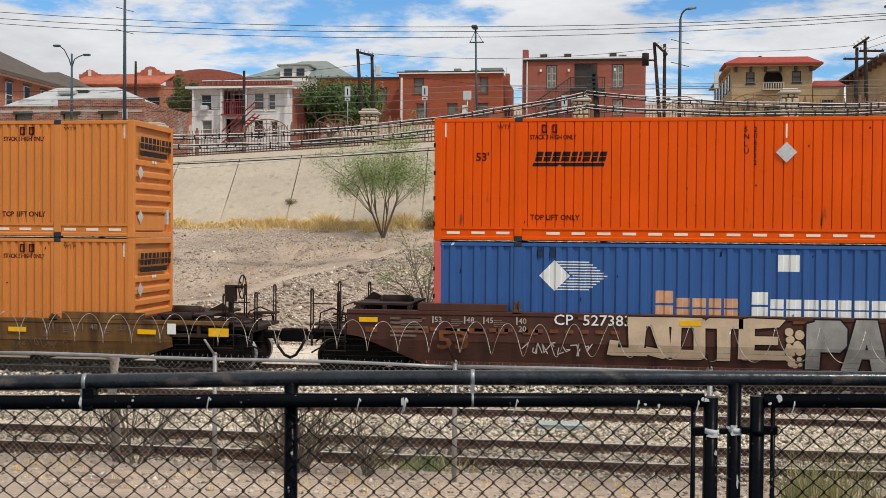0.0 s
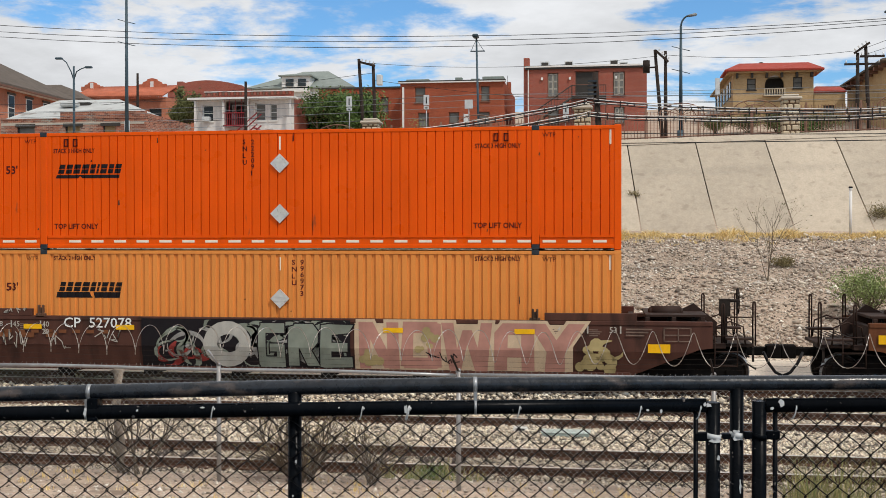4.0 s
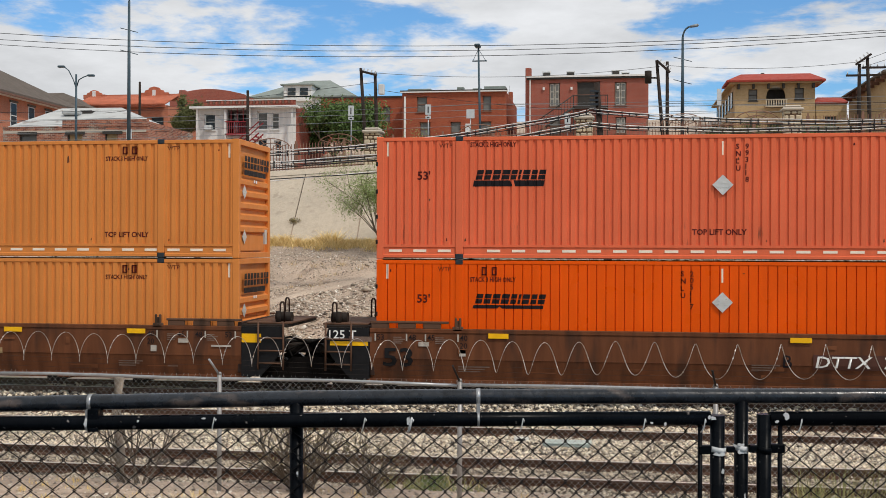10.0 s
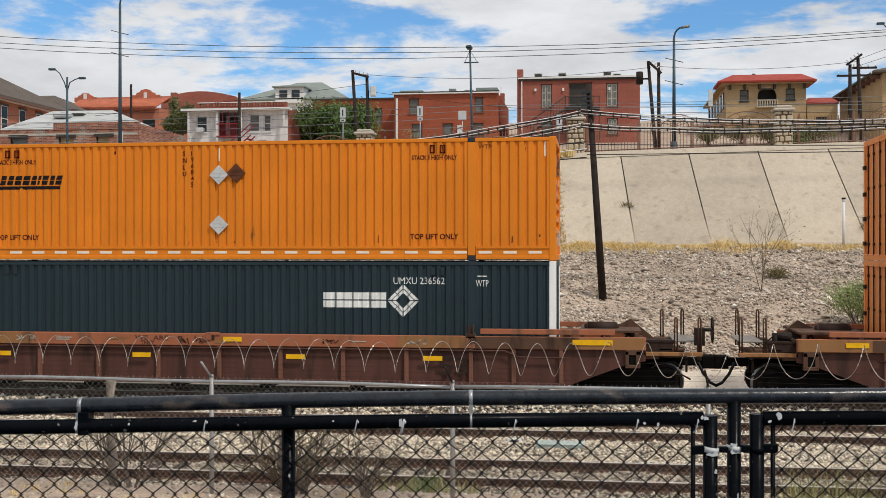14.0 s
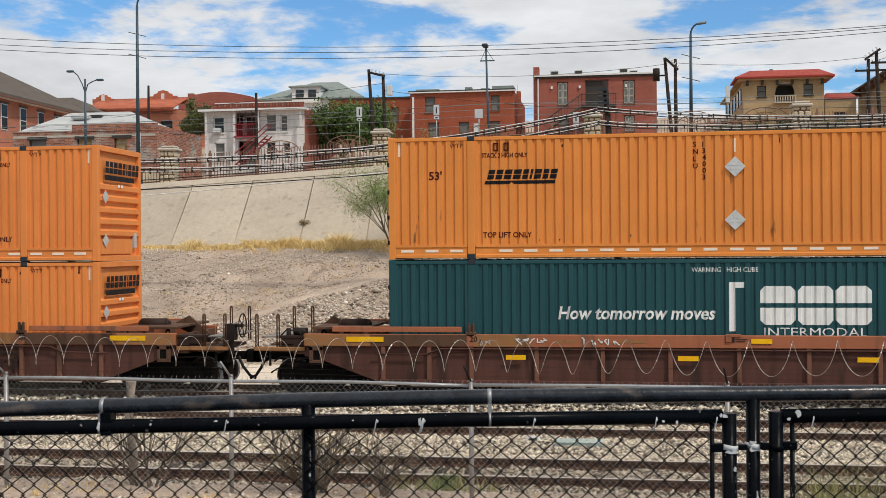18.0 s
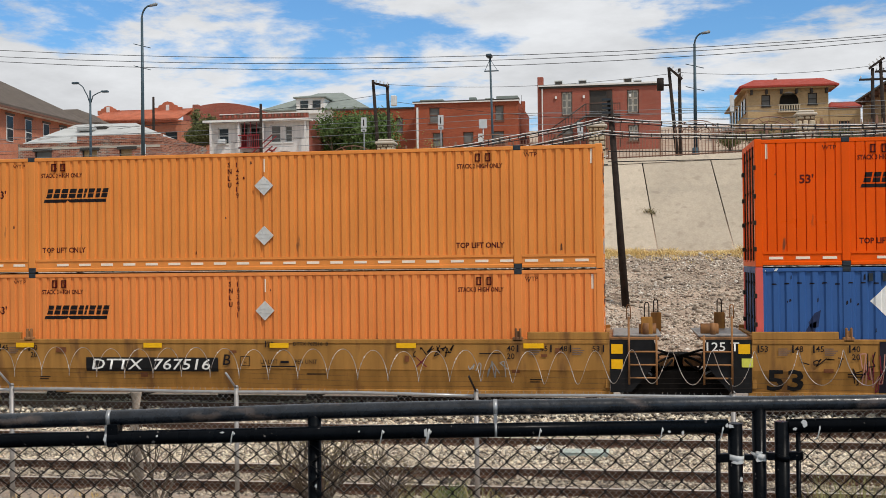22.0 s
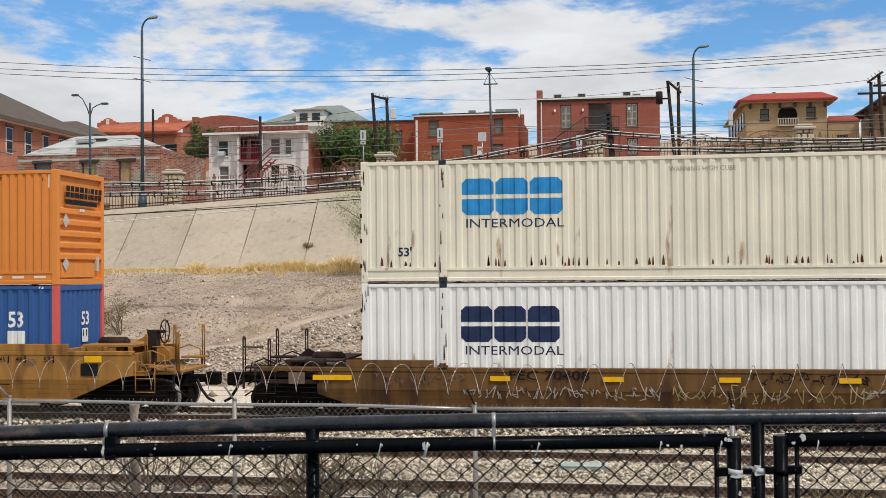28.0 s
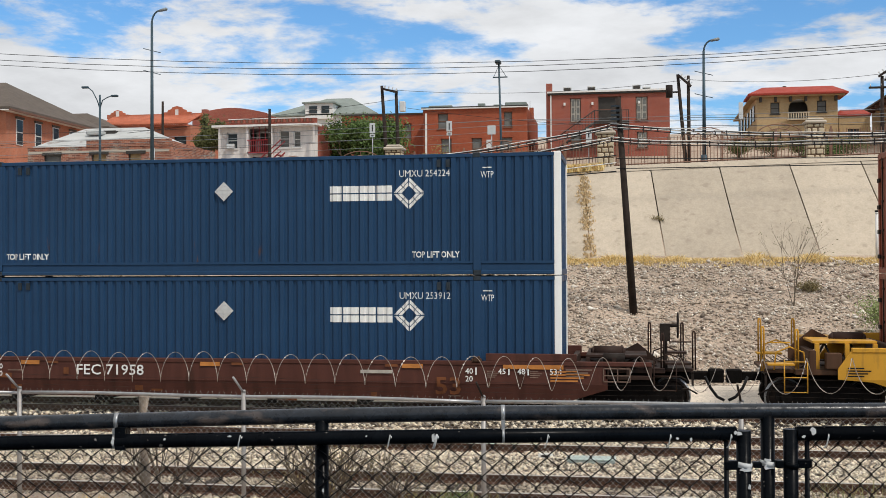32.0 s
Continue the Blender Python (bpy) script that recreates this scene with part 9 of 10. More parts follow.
gate = thing("gate", FENCE @ pose(0, -0.03, 0), "black pipe gate with chain link beside the post", "gate", "chain-link panels")
pipe(gate, "frame_rail", (1.10, 0, 2.974), (4, 0, 2.986), 0.0245)
pipe(gate, "frame_stile", (1.082, 0, 1.95), (1.082, 0, 2.99), 0.0245)
pipe(gate, "tension_bar", (1.135, -0.004, 1.95), (1.135, -0.004, 2.975), 0.008)
v, f = zigzag(1.13, 3.0, 1.96, 2.975, 0.0735, 0.0690, 0.0036)
m_ = new("mesh", soup("mesh", v, f, M_WIREBLACK))
m_.parent = gate
# clamps, straps and tie wires
for x, z0, z1 in ((-1.195, 2.952, 3.017), (0.12, 2.969, 3.041)):
    bm = bmesh.new()
    rod(bm, (x - 0.007, 0, z1), (x + 0.007, 0, z1), 0.028, n=16)
    rod(bm, (x - 0.004, -0.03, z0), (x + 0.004, -0.03, z0), 0.0255, n=16)
    box(bm, x - 0.006, x + 0.006, -0.04, 0.0, z0 + 0.02, z1 - 0.02)
    part("clamp", bm, M_GALV, rail, "pale metal strap")
bpart("bracket", M_PIPE, rail, [(-1.19, -1.155, -0.05, 0.01, 2.925, 3.0)])
for x in (0.925, 1.013, 1.082):
    bm = bmesh.new()
    y = 0 if x == 1.013 else -0.03
    rod(bm, (x - 0.001, y, 2.861), (x + 0.002, y, 2.879), 0.0275, n=16)
    part("hinge_band", bm, M_TIEWIRE if x != 1.082 else M_PIPE, rail)
for b in ((0.86, 0.905, -0.045, -0.02, 2.855, 2.885), (0.955, 0.985, -0.04, -0.01, 2.86, 2.88), (1.03, 1.06, -0.04, -0.01, 2.86, 2.885), (1.1, 1.15, -0.045, -0.02, 2.86, 2.89)):
    bpart("hinge_bolt", M_PIPE, rail, [b], bevel=0.004)
def blot(parent, x, y, z, w, h, seed):
    """A drip or splash of old white paint."""
    r_ = random.Random(seed)
    pts_ = []
    for k_ in range(11):
        a_ = 2 * math.pi * k_ / 11
        f_ = r_.uniform(0.55, 1.15)
        pts_.append((x + 0.5 * w * f_ * math.cos(a_), z + 0.5 * h * f_ * math.sin(a_)))
    bm_ = bmesh.new()
    prism(bm_, pts_, y - 0.002, y + 0.006)
    part("paint_splash", bm_, M_TIEWIRE, parent, "old white paint splash")


for i_, (x, y, z, w, h) in enumerate(((0.925, -0.0545, 2.858, 0.040, 0.016), (1.013, -0.0235, 2.862, 0.040, 0.024), (1.006, -0.0235, 2.884, 0.022, 0.014), (0.905, -0.0545, 2.978, 0.022, 0.014), (0.893, -0.0545, 2.982, 0.012, 0.016),
                                      (1.150, -0.0545, 2.985, 0.020, 0.024), (1.118, -0.0545, 2.968, 0.014, 0.012), (-0.115, -0.0545, 2.965, 0.016, 0.038), (-1.195, -0.0545, 2.955, 0.012, 0.03), (-0.80, -0.0545, 2.972, 0.016, 0.006),
                                      (0.70, -0.0545, 2.962, 0.011, 0.010), (0.745, -0.0545, 2.958, 0.010, 0.014), (-0.34, -0.0545, 2.972, 0.008, 0.006), (-1.02, -0.0545, 2.962, 0.010, 0.008), (0.938, -0.0545, 2.80, 0.012, 0.018), (1.02, -0.0235, 2.70, 0.008, 0.05), (0.93, -0.0545, 2.62, 0.010, 0.03), (-0.49, -0.0235, 2.78, 0.007, 0.022), (-0.500, -0.0235, 2.66, 0.007, 0.03))):
    blot(rail, x, y, z, w, h, i_)
rng = random.Random(3)
for x in (-0.77, -0.27, -0.115, 0.255, 1.18, 0.86, 0.66):
    bm = bmesh.new()
    n = 9
    tube(bm, [(x + 0.018 * k / n, -0.03 - 0.027 * math.cos(2.6 * (k / n - 0.5)), 2.965 + 0.031 * math.sin(3.0 * (k / n - 0.5)) + (0.0 if k < 7 else -0.02)) for k in range(n)], 0.0022 if x not in (-0.115,) else 0.0045, 5)
    part("tie_wire", bm, M_TIEWIRE, panel if x < 1.0 else gate)

# ---- small things by the track ----
bm = bmesh.new()
tube(bm, [(0, 0, -0.3), (0.02, 0.01, 0.5), (-0.02, 0, 1.1), (0.01, 0, 1.55)], 0.065, 9)
for v_ in bm.verts:
    v_.co += Vector((noise.noise(v_.co * 7), noise.noise(v_.co * 7 + Vector((9, 0, 0))), 0)) * 0.03
p = solo("wooden_post", bm, M_WOODPOST, "split weathered wooden post behind the fence", "post")
p.matrix_basis = pose(-6.39, 14.3, 0.25)

box_thing = thing("track_box", pose(-0.72, 21.4, -0.17), "low turquoise equipment box lying beside the rail", "equipment box")
bpart("case", TURQ, box_thing, [(-0.44, 0.44, -0.2, 0.2, 0.0, 0.06)], bevel=0.02)
bpart("lid", TURQ, box_thing, [(-0.46, 0.46, -0.22, 0.22, 0.061, 0.08)], bevel=0.01)
plate = thing("marker_plate", pose(-1.58, 21.5, -0.17), "small white marker plate beside the rail", "marker")
bpart("plate", M_MARK, plate, [(-0.14, 0.14, -0.015, 0.015, 0.02, 0.13)], bevel=0.02)
bpart("lettering_bar", M_INK, plate, [(-0.09, 0.08, -0.02, -0.016, 0.05, 0.09)])


def twigs(bm, base, height, count, spread, rng, r0=0.02, droop=0.0, forks=3):
    """A thicket of tapering stems that fork; returns the tips."""
    tips = []
    for _ in range(count):
        p = Vector(base) + Vector((rng.gauss(0, 0.06), rng.gauss(0, 0.06), 0))
        d = Vector((rng.gauss(0, spread), rng.gauss(0, spread), 1)).normalized()
        todo = [(p, d, height * rng.uniform(0.35, 0.55), r0, 0)]
        while todo:
            a, d, ln, r, lev = todo.pop()
            b = a + d * ln
            rod(bm, a, b, r, r * 0.65, n=5, caps=False)
            tips.append((b.copy(), lev))
            if lev < forks:
                for _ in range(2 if lev else 3):
                    nd = (d + Vector((rng.gauss(0, spread), rng.gauss(0, spread), rng.gauss(0.1 - droop, 0.25)))).normalized()
                    todo.append((b - d * ln * rng.uniform(0, 0.35), nd, ln * rng.uniform(0.5, 0.8), r * 0.62, lev + 1))
    return tips


def leaves(tips, per, size, spread, rng, flat=0.4):
    vs, fs = [], []
    for p in tips:
        for _ in range(per):
            c = p + Vector((rng.gauss(0, spread), rng.gauss(0, spread), rng.gauss(0, spread * 0.8)))
            a = Vector((rng.gauss(0, 1), rng.gauss(0, 1), rng.gauss(0, 1))).normalized() * size * rng.uniform(0.6, 1.4)
            b = a.cross(Vector((rng.gauss(0, 1), rng.gauss(0, 1), rng.gauss(0, 1)))).normalized() * size * flat
            i = len(vs)
            vs += [c - a, c + b, c + a, c - b]
            fs.append((i, i + 1, i + 2, i + 3))
    return vs, fs


def bush(name, label, at_, height, count, spread, leaf_mat, per, leaf, leaf_spread, seed, r0=0.03, forks=3, group="", category="bush", min_level=2, flat=0.4, bark=None):
    rng = random.Random(seed)
    b = thing(name, pose(*at_), label, category, group)
    bm = bmesh.new()
    tips = twigs(bm, (0, 0, -0.1), height, count, spread, rng, r0, forks=forks)
    part("stem" if category != "tree" else "trunk", bm, bark or BARK, b)
    if per:
        v, f = leaves([p for p, lev in tips if lev >= min_level], per, leaf, leaf_spread, rng, flat)
        cr = new("crown", soup("crown", v, f, leaf_mat))
        cr.parent = b
    return b


bush("palo_verde", "feathery green palo verde tree below the wall", (-8.75, 45.0, ground_z(-8.75, 45.0)), 4.1, 7, 0.29, LEAF_PALE, 78, 0.05, 0.30, 31, 0.034, 4, category="tree", flat=0.2, min_level=2)
bush("thin_bush", "thin pale green bush on the stony bank", (-5.5, 36.0, ground_z(-5.5, 36.0)), 2.3, 9, 0.50, LEAF_PALE, 7, 0.035, 0.17, 32, 0.022, 4, flat=0.25)
bush("bare_shrub", "bare grey shrub with a few leaves on the bank", (5.55, 40.0, ground_z(5.55, 40.0)), 2.9, 4, 0.34, LEAF_OLIVE, 2, 0.035, 0.12, 33, 0.014, 3, min_level=3)
bush("green_bush", "bright green bush beside the tracks", (7.9, 36.0, ground_z(7.9, 36.0)), 1.5, 14, 0.5, LEAF_PALE, 16, 0.05, 0.18, 34, 0.02, 3, flat=0.3)
bush("green_bush", "low olive weed on the bank", (6.3, 42.0, ground_z(6.3, 42.0)), 0.5, 8, 0.7, LEAF_DRY, 8, 0.035, 0.10, 35, 0.012, 3)
bush("dead_bush", "tangle of dry leafless branches at the fence", (-3.85, 14.1, ground_z(-3.85, 14.1)), 1.15, 15, 0.5, LEAF_DRY, 2, 0.022, 0.05, 36, 0.026, 3, bark=BARK_DEAD)
bush("dead_bush", "dark leafless branches leaning on the fence", (-6.15, 14.2, ground_z(-6.15, 14.2)), 1.1, 7, 0.35, LEAF_DRY, 0, 0.02, 0.05, 55, 0.022, 3, bark=BARK_DEAD)
bush("dead_bush", "thin dry branches poking through the fence", (-2.9, 14.0, ground_z(-2.9, 14.0)), 0.8, 8, 0.5, LEAF_DRY, 2, 0.02, 0.05, 56, 0.018, 3, bark=BARK_DEAD)
bush("green_bush", "small green weed among the ballast", (-2.3, 15.3, ground_z(-2.3, 15.3)), 0.35, 14, 0.7, LEAF, 8, 0.025, 0.07, 37, 0.005, 2, min_level=1)
bush("green_bush", "clump of dry grassy weeds beyond the gate", (2.2, 12.6, ground_z(2.2, 12.6)), 0.6, 16, 0.4, LEAF_DRY, 2, 0.02, 0.06, 38, 0.004, 2, min_level=1)
bush("round_tree", "dense dark green tree beside the brick building", (-22.3, 92, 11.2), 4.3, 11, 0.55, LEAF_DARK, 44, 0.13, 0.46, 39, 0.10, 4, category="tree", flat=0.55)
bush("small_tree", "olive-green tree between the houses", (-34.7, 90, 11.4), 3.3, 7, 0.15, LEAF_OLIVE, 40, 0.10, 0.19, 40, 0.08, 4, category="tree", flat=0.5)
bush("wall_weed", "dry weed growing in a wall joint", tuple(wall_point(1.5, 0.45)), 0.32, 16, 1.6, LEAF_DRY, 4, 0.03, 0.07, 41, 0.01, 2, min_level=1)
bush("wall_weed", "dry weed growing in a wall joint", tuple(wall_point(-13.7, 0.35)), 0.30, 16, 1.6, LEAF_DRY, 4, 0.03, 0.07, 42, 0.01, 2, min_level=1)
bush("wall_weed", "dry brown weed at the foot of the wall", (-6.9, 46.3, ground_z(-6.9, 46.3)), 0.8, 12, 0.6, LEAF_DRY, 8, 0.04, 0.1, 43, 0.012, 3)
bush("wall_weed", "olive weeds growing on the wall slab", tuple(wall_point(11.2, 0.2)), 0.6, 14, 1.1, LEAF_DRY, 5, 0.04, 0.14, 44, 0.012, 3)
bush("green_bush", "green shrub behind the road railing", (10.5, 64, 8.4), 1.6, 10, 0.5, LEAF, 18, 0.08, 0.25, 45, 0.02, 3)
bush("small_bush", "sparse young bush on the bank", (-17.4, 38.0, ground_z(-17.4, 38.0)), 1.4, 6, 0.42, LEAF_DRY, 5, 0.035, 0.13, 46, 0.018, 4)

for x, y, hh, sd in ((12.3, 101, 1.9, 51), (14.6, 101, 1.5, 52), (18.6, 101, 1.7, 53), (9.4, 101, 1.2, 54)):
    bush("green_bush", "spiky olive shrub in front of the villa", (x, y, 12.6), hh, 12, 0.5, LEAF_OLIVE, 14, 0.10, 0.22, sd, 0.03, 3, flat=0.25)

# white pipe marker and the leaning pole
bm = bmesh.new()
rod(bm, (0, 0, -0.2), (0, 0, 1.85), 0.06, n=12)
rod(bm, (0, 0, 1.85), (0, 0, 1.92), 0.065, n=12)
mk = solo("marker_pipe", bm, T_WHITE, "slim white marker pipe at the foot of the wall", "marker post")
bpart("cap", P_BLACK, mk, [(-0.07, 0.07, -0.07, 0.07, 1.925, 2.0)], bevel=0.02)
mk.matrix_basis = pose(9.5, 46.2, ground_z(9.5, 46.2))

pole = thing("utility_pole", pose(0.16, 39.4, ground_z(0.16, 39.4, False)), "leaning dark wooden pole carrying the cables", "utility pole", "utility poles")
bm = bmesh.new()
rod(bm, (0.02, 0, -0.6), (-0.50, 0.1, 7.35), 0.14, 0.095, n=12)
part("shaft", bm, M_WOODDARK, pole)
for z in (6.55, 6.7, 6.85, 7.0):
    bpart("cable_clamp", M_CASTING, pole, [(-0.74, -0.44, -0.1, 0.12, z, z + 0.07)])


# ---- cables ----
def cable(name, label, pts, r, mat, sag=0.0, steps=24, group="cables"):
    """A cable hung through the given points, with sag between each two."""
    bm = bmesh.new()
    out = []
    for a, b in zip(pts, pts[1:]):
        a, b = Vector(a), Vector(b)
        for k in range(steps):
            t = k / steps
            p = a.lerp(b, t)
            p.z -= 4 * sag * t * (1 - t)
            out.append(p)
    out.append(Vector(pts[-1]))
    tube(bm, out, r, 5)
    return solo(name, bm, mat, label, "cable", group), out


rng = random.Random(8)
LEFT_X, RIGHT_X = (-24.0, -17.26, -11.3, -8.34, -5.04, -0.6), (-0.6, 1.83, 5.33, 9.78, 16.0)
for side, xs_, upper_z, lower_z in (("left", LEFT_X, (6.98, 6.78, 6.88, 7.07, 7.49, 8.18), (6.62, 6.42, 6.54, 6.68, 7.06, 7.76)), ("right", RIGHT_X, (8.22, 8.04, 7.75, 7.76, 8.0), (7.76, 7.58, 7.50, 7.56, 7.7))):
    for zs_ in (upper_z, lower_z):
        curve_fit = np.polyfit(xs_, zs_, 3)
        run = np.linspace(xs_[0], xs_[-1], 80)
        for k, (dz, mat, r) in enumerate(((0.085, M_CABLEPALE, 0.017), (0.03, M_CABLE, 0.020), (-0.02, M_CABLEPALE, 0.016), (-0.075, M_CABLE, 0.015))):
            ph = rng.uniform(0, 6)
            cable("aerial_cable", "aerial cable bound with black clips along the road", [(float(x), 39.4 - 0.02 * k, float(np.polyval(curve_fit, x)) + dz + 0.018 * math.sin(1.7 * x + ph)) for x in run], r, mat, 0.0, 1)
        bm = bmesh.new()
        x = xs_[0]
        while x < xs_[-1]:
            x += rng.uniform(0.22, 0.46)
            z, hh = float(np.polyval(curve_fit, x)), rng.choice((0.03, 0.05, 0.10))
            box(bm, x - 0.014, x + 0.014, 39.31, 39.42, z + rng.uniform(-0.06, 0.05) - hh, z + 0.03 + hh * 0.6)
        solo("cable_spacer", bm, M_CABLE, "black clips binding the aerial cables", "cable clip", kind="stuff")
for pts_, mat, r in ((((-30, 5.7), (-17.1, 6.06), (-10.4, 6.42), (-0.4, 7.2)), M_CABLE, 0.019), (((-30, 5.45), (-17.1, 5.79), (-7.9, 6.05), (-0.4, 6.7)), M_CABLE, 0.019), (((-30, 4.9), (-17.1, 5.46), (-12.9, 5.83), (-7.9, 6.2), (-0.4, 6.95)), M_CABLEPALE, 0.017), (((-0.4, 7.1), (10, 6.95), (34, 7.2)), M_CABLE, 0.016), (((-0.4, 6.75), (10, 6.75), (34, 6.9)), M_CABLE, 0.016)):
    fit2 = np.polyfit([p[0] for p in pts_], [p[1] for p in pts_], 2)
    cable("aerial_cable", "thin cable strung below the bound ones", [(float(x), 39.2, float(np.polyval(fit2, x))) for x in np.linspace(pts_[0][0], pts_[-1][0], 40)], r, mat, 0.0, 1)
for za, zb, zc in ((13.19, 12.1, 12.34), (12.90, 11.90, 12.25), (12.67, 11.66, 12.09)):
    fit = np.polyfit((-27.86, -5.79, 10.73), (za, zb, zc), 2)
    cable("overhead_wire", "thin black wire crossing the sky", [(x, 48, float(np.polyval(fit, x))) for x in range(-44, 29, 4)], 0.013, M_CABLE, 0.0, 2, "overhead wires")
for a, b, sag in (((-16.2, 75, 15.3), (3.4, 75, 15.3), 0.5), ((3.4, 75, 15.4), (16.3, 75, 15.4), 0.35), ((-15.3, 75, 14.6), (-60, 75, 11.3), 0.4), ((-15.3, 75, 14.1), (3.6, 75, 12.2), 0.3), ((3.6, 75, 12.4), (30, 75, 12.6), 0.3), ((3.6, 75, 12.9), (30, 75, 13.2), 0.3),
                  ((16.3, 75, 15.5), (24, 60, 17.5), 0.1), ((16.0, 75, 15.0), (24, 60, 16.6), 0.1), ((-60, 70, 10.6), (-15.3, 75, 12.0), 0.3), ((-60, 70, 12.6), (-15.3, 75, 13.2), 0.3)):
    cable("overhead_wire", "thin black wire between the poles", [a, b], 0.014, M_CABLE, sag, 16, "overhead wires")
for za, zb, sag in ((10.9, 12.35, 0.5), (10.6, 12.05, 0.4), (10.2, 11.75, 0.6), (9.7, 11.2, 0.5), (11.4, 11.9, 0.9)):
    cable("overhead_wire", "thin grey wire strung in front of the houses", [(-60, 64, za), (-7, 64, (za + zb) / 2), (36, 64, zb)], 0.012, M_LAMPGREY, sag * 0.5, 16, "overhead wires")


# ---- road railing, pillars, lamps, signs ----
railing = thing("road_railing", pose(0, 53.6, 0), "brown iron picket railing along the road", "railing")
bm = bmesh.new()
for lift in (0.22, 1.15):
    tube(bm, [(x, 0, road_z(x) + lift) for x in range(-44, 33, 4)], 0.03, 4)
part("rail", bm, M_IRON, railing)
bm = bmesh.new()
box(bm, -0.014, 0.014, -0.014, 0.014, 0.12, 1.42)
picket = mesh_of(bm, "picket", M_IRON)
bm = bmesh.new()
box(bm, -0.04, 0.04, -0.04, 0.04, 0.0, 1.55)
rpost = mesh_of(bm, "railing_post", M_IRON)
for i in range(270):
    x = -27.0 + 0.15 * i
    pk = new("picket", picket)
    pk.parent = railing
    pk.location = (x, 0, road_z(x))
    if i % 16 == 0:
        rp = new("post", rpost)
        rp.parent = railing
        rp.location = (x + 0.07, 0, road_z(x))
bm = bmesh.new()
for x in [-44 + 0.2 * i for i in range(84)] + [13.6 + 0.2 * i for i in range(60)]:
    box(bm, x - 0.014, x + 0.014, -0.014, 0.014, road_z(x) + 0.12, road_z(x) + 1.42)
tagged(part("railing_infill", bm, M_IRON, railing), kind="stuff")
for cx in (-16.2, -12.8, -6.0, 3.5, 6.8, 13.2):
    bm = bmesh.new()
    z = road_z(cx)
    for r in (0.9, 0.55):
        tube(bm, [(cx + r * 1.15 * math.cos(math.pi * k / 12), 0, z + 1.2 + r * 0.62 * math.sin(math.pi * k / 12)) for k in range(13)], 0.022, 4)
    for k in range(1, 6):
        a = math.pi * k / 6
        rod(bm, (cx, 0, z + 1.2), (cx + 1.03 * math.cos(a), 0, z + 1.2 + 0.56 * math.sin(a)), 0.015, n=4)
    part("sunburst", bm, M_IRON, railing)

for x, low in ((-32.3, 0), (-21.8, 0), (-11.1, 0), (-1.04, 0), (8.35, 0), (18.8, 0)):
    z = road_z(x)
    pl = thing("stone_pillar", pose(x, 53.6, z), "rubble-stone pillar with a pale cap in the railing", "pillar", "stone pillars")
    bpart("core", M_MORTAR, pl, [(-0.36, 0.36, -0.36, 0.36, 0.0, 1.66)])
    rng = random.Random(int(x * 10))
    zz = 0.02
    while zz < 1.55:
        hgt = rng.uniform(0.16, 0.30)
        hgt = min(hgt, 1.66 - zz)
        xx = -0.38
        while xx < 0.34:
            w = min(rng.uniform(0.16, 0.36), 0.38 - xx)
            bpart("stone", M_LIMESTONE, pl, [(xx + rng.uniform(0.012, 0.03), xx + w - rng.uniform(0.012, 0.03), -0.39 - rng.uniform(0, 0.02), -0.33, zz + rng.uniform(0.015, 0.04), zz + hgt - rng.uniform(0.012, 0.035))], bevel=0.035)
            xx += w
        for sx in (-1, 1):
            bpart("stone", M_LIMESTONE, pl, [(min(sx * 0.34, sx * 0.385), max(sx * 0.34, sx * 0.385), -0.36, 0.0, zz + 0.012, zz + hgt - 0.012), (min(sx * 0.34, sx * 0.385), max(sx * 0.34, sx * 0.385), 0.02, 0.36, zz + 0.012, zz + hgt - 0.012)], bevel=0.015)
        zz += hgt
    bm = bmesh.new()
    box(bm, -0.48, 0.48, -0.48, 0.48, 1.66, 1.80)
    box(bm, -0.36, 0.36, -0.36, 0.36, 1.80, 1.92)
    soften(bm, 0.05)
    part("cap", bm, M_KERB, pl)


def street_lamp(x, y, z0, height, arm, brackets):
    l = thing("street_lamp", pose(x, y, z0), "tall blue-grey street lamp with a curved arm", "street lamp", "street lamps")
    bm = bmesh.new()
    rod(bm, (0, 0, 0), (0, 0, 0.9), 0.24, 0.16, n=14)
    rod(bm, (0, 0, 0.9), (0, 0, height), 0.10, 0.06, n=12)
    part("shaft", bm, M_LAMPPOST, l)
    bm = bmesh.new()
    tube(bm, [(0, 0, height - 0.05)] + [(arm * (1 - math.cos(a)), 0, height - 0.05 + arm * 1.35 * math.sin(a)) for a in (0.3, 0.6, 0.9, 1.2, 1.5)], 0.045, 8)
    part("arm", bm, M_LAMPPOST, l)
    bm = bmesh.new()
    hx, hz = arm * 1.0, height - 0.05 + arm * 1.35
    rod(bm, (hx - 0.06, 0, hz - 0.02), (hx + 0.30, 0, hz + 0.05), 0.06, 0.085, n=10)
    rod(bm, (hx + 0.30, 0, hz + 0.05), (hx + 0.36, 0, hz + 0.06), 0.085, 0.04, n=10)
    part("lamp_head", bm, M_LAMPGREY, l)
    for z in (height - brackets[0], height - brackets[1]):
        bm = bmesh.new()
        rod(bm, (-0.45, 0, z + 0.12), (0.45, 0, z - 0.12), 0.02, n=6)
        part("banner_bracket", bm, M_LAMPPOST, l)
    bpart("base", M_KERB, l, [(-0.4, 0.4, -0.4, 0.4, -0.3, 0.05)], bevel=0.05)
    return l


street_lamp(-23.2, 53.0, road_z(-23.2) - 0.1, 9.0, 0.45, (2.50, 1.42))
street_lamp(3.75, 58.0, road_z(3.7), 6.1, 0.42, (2.25, 1.12))


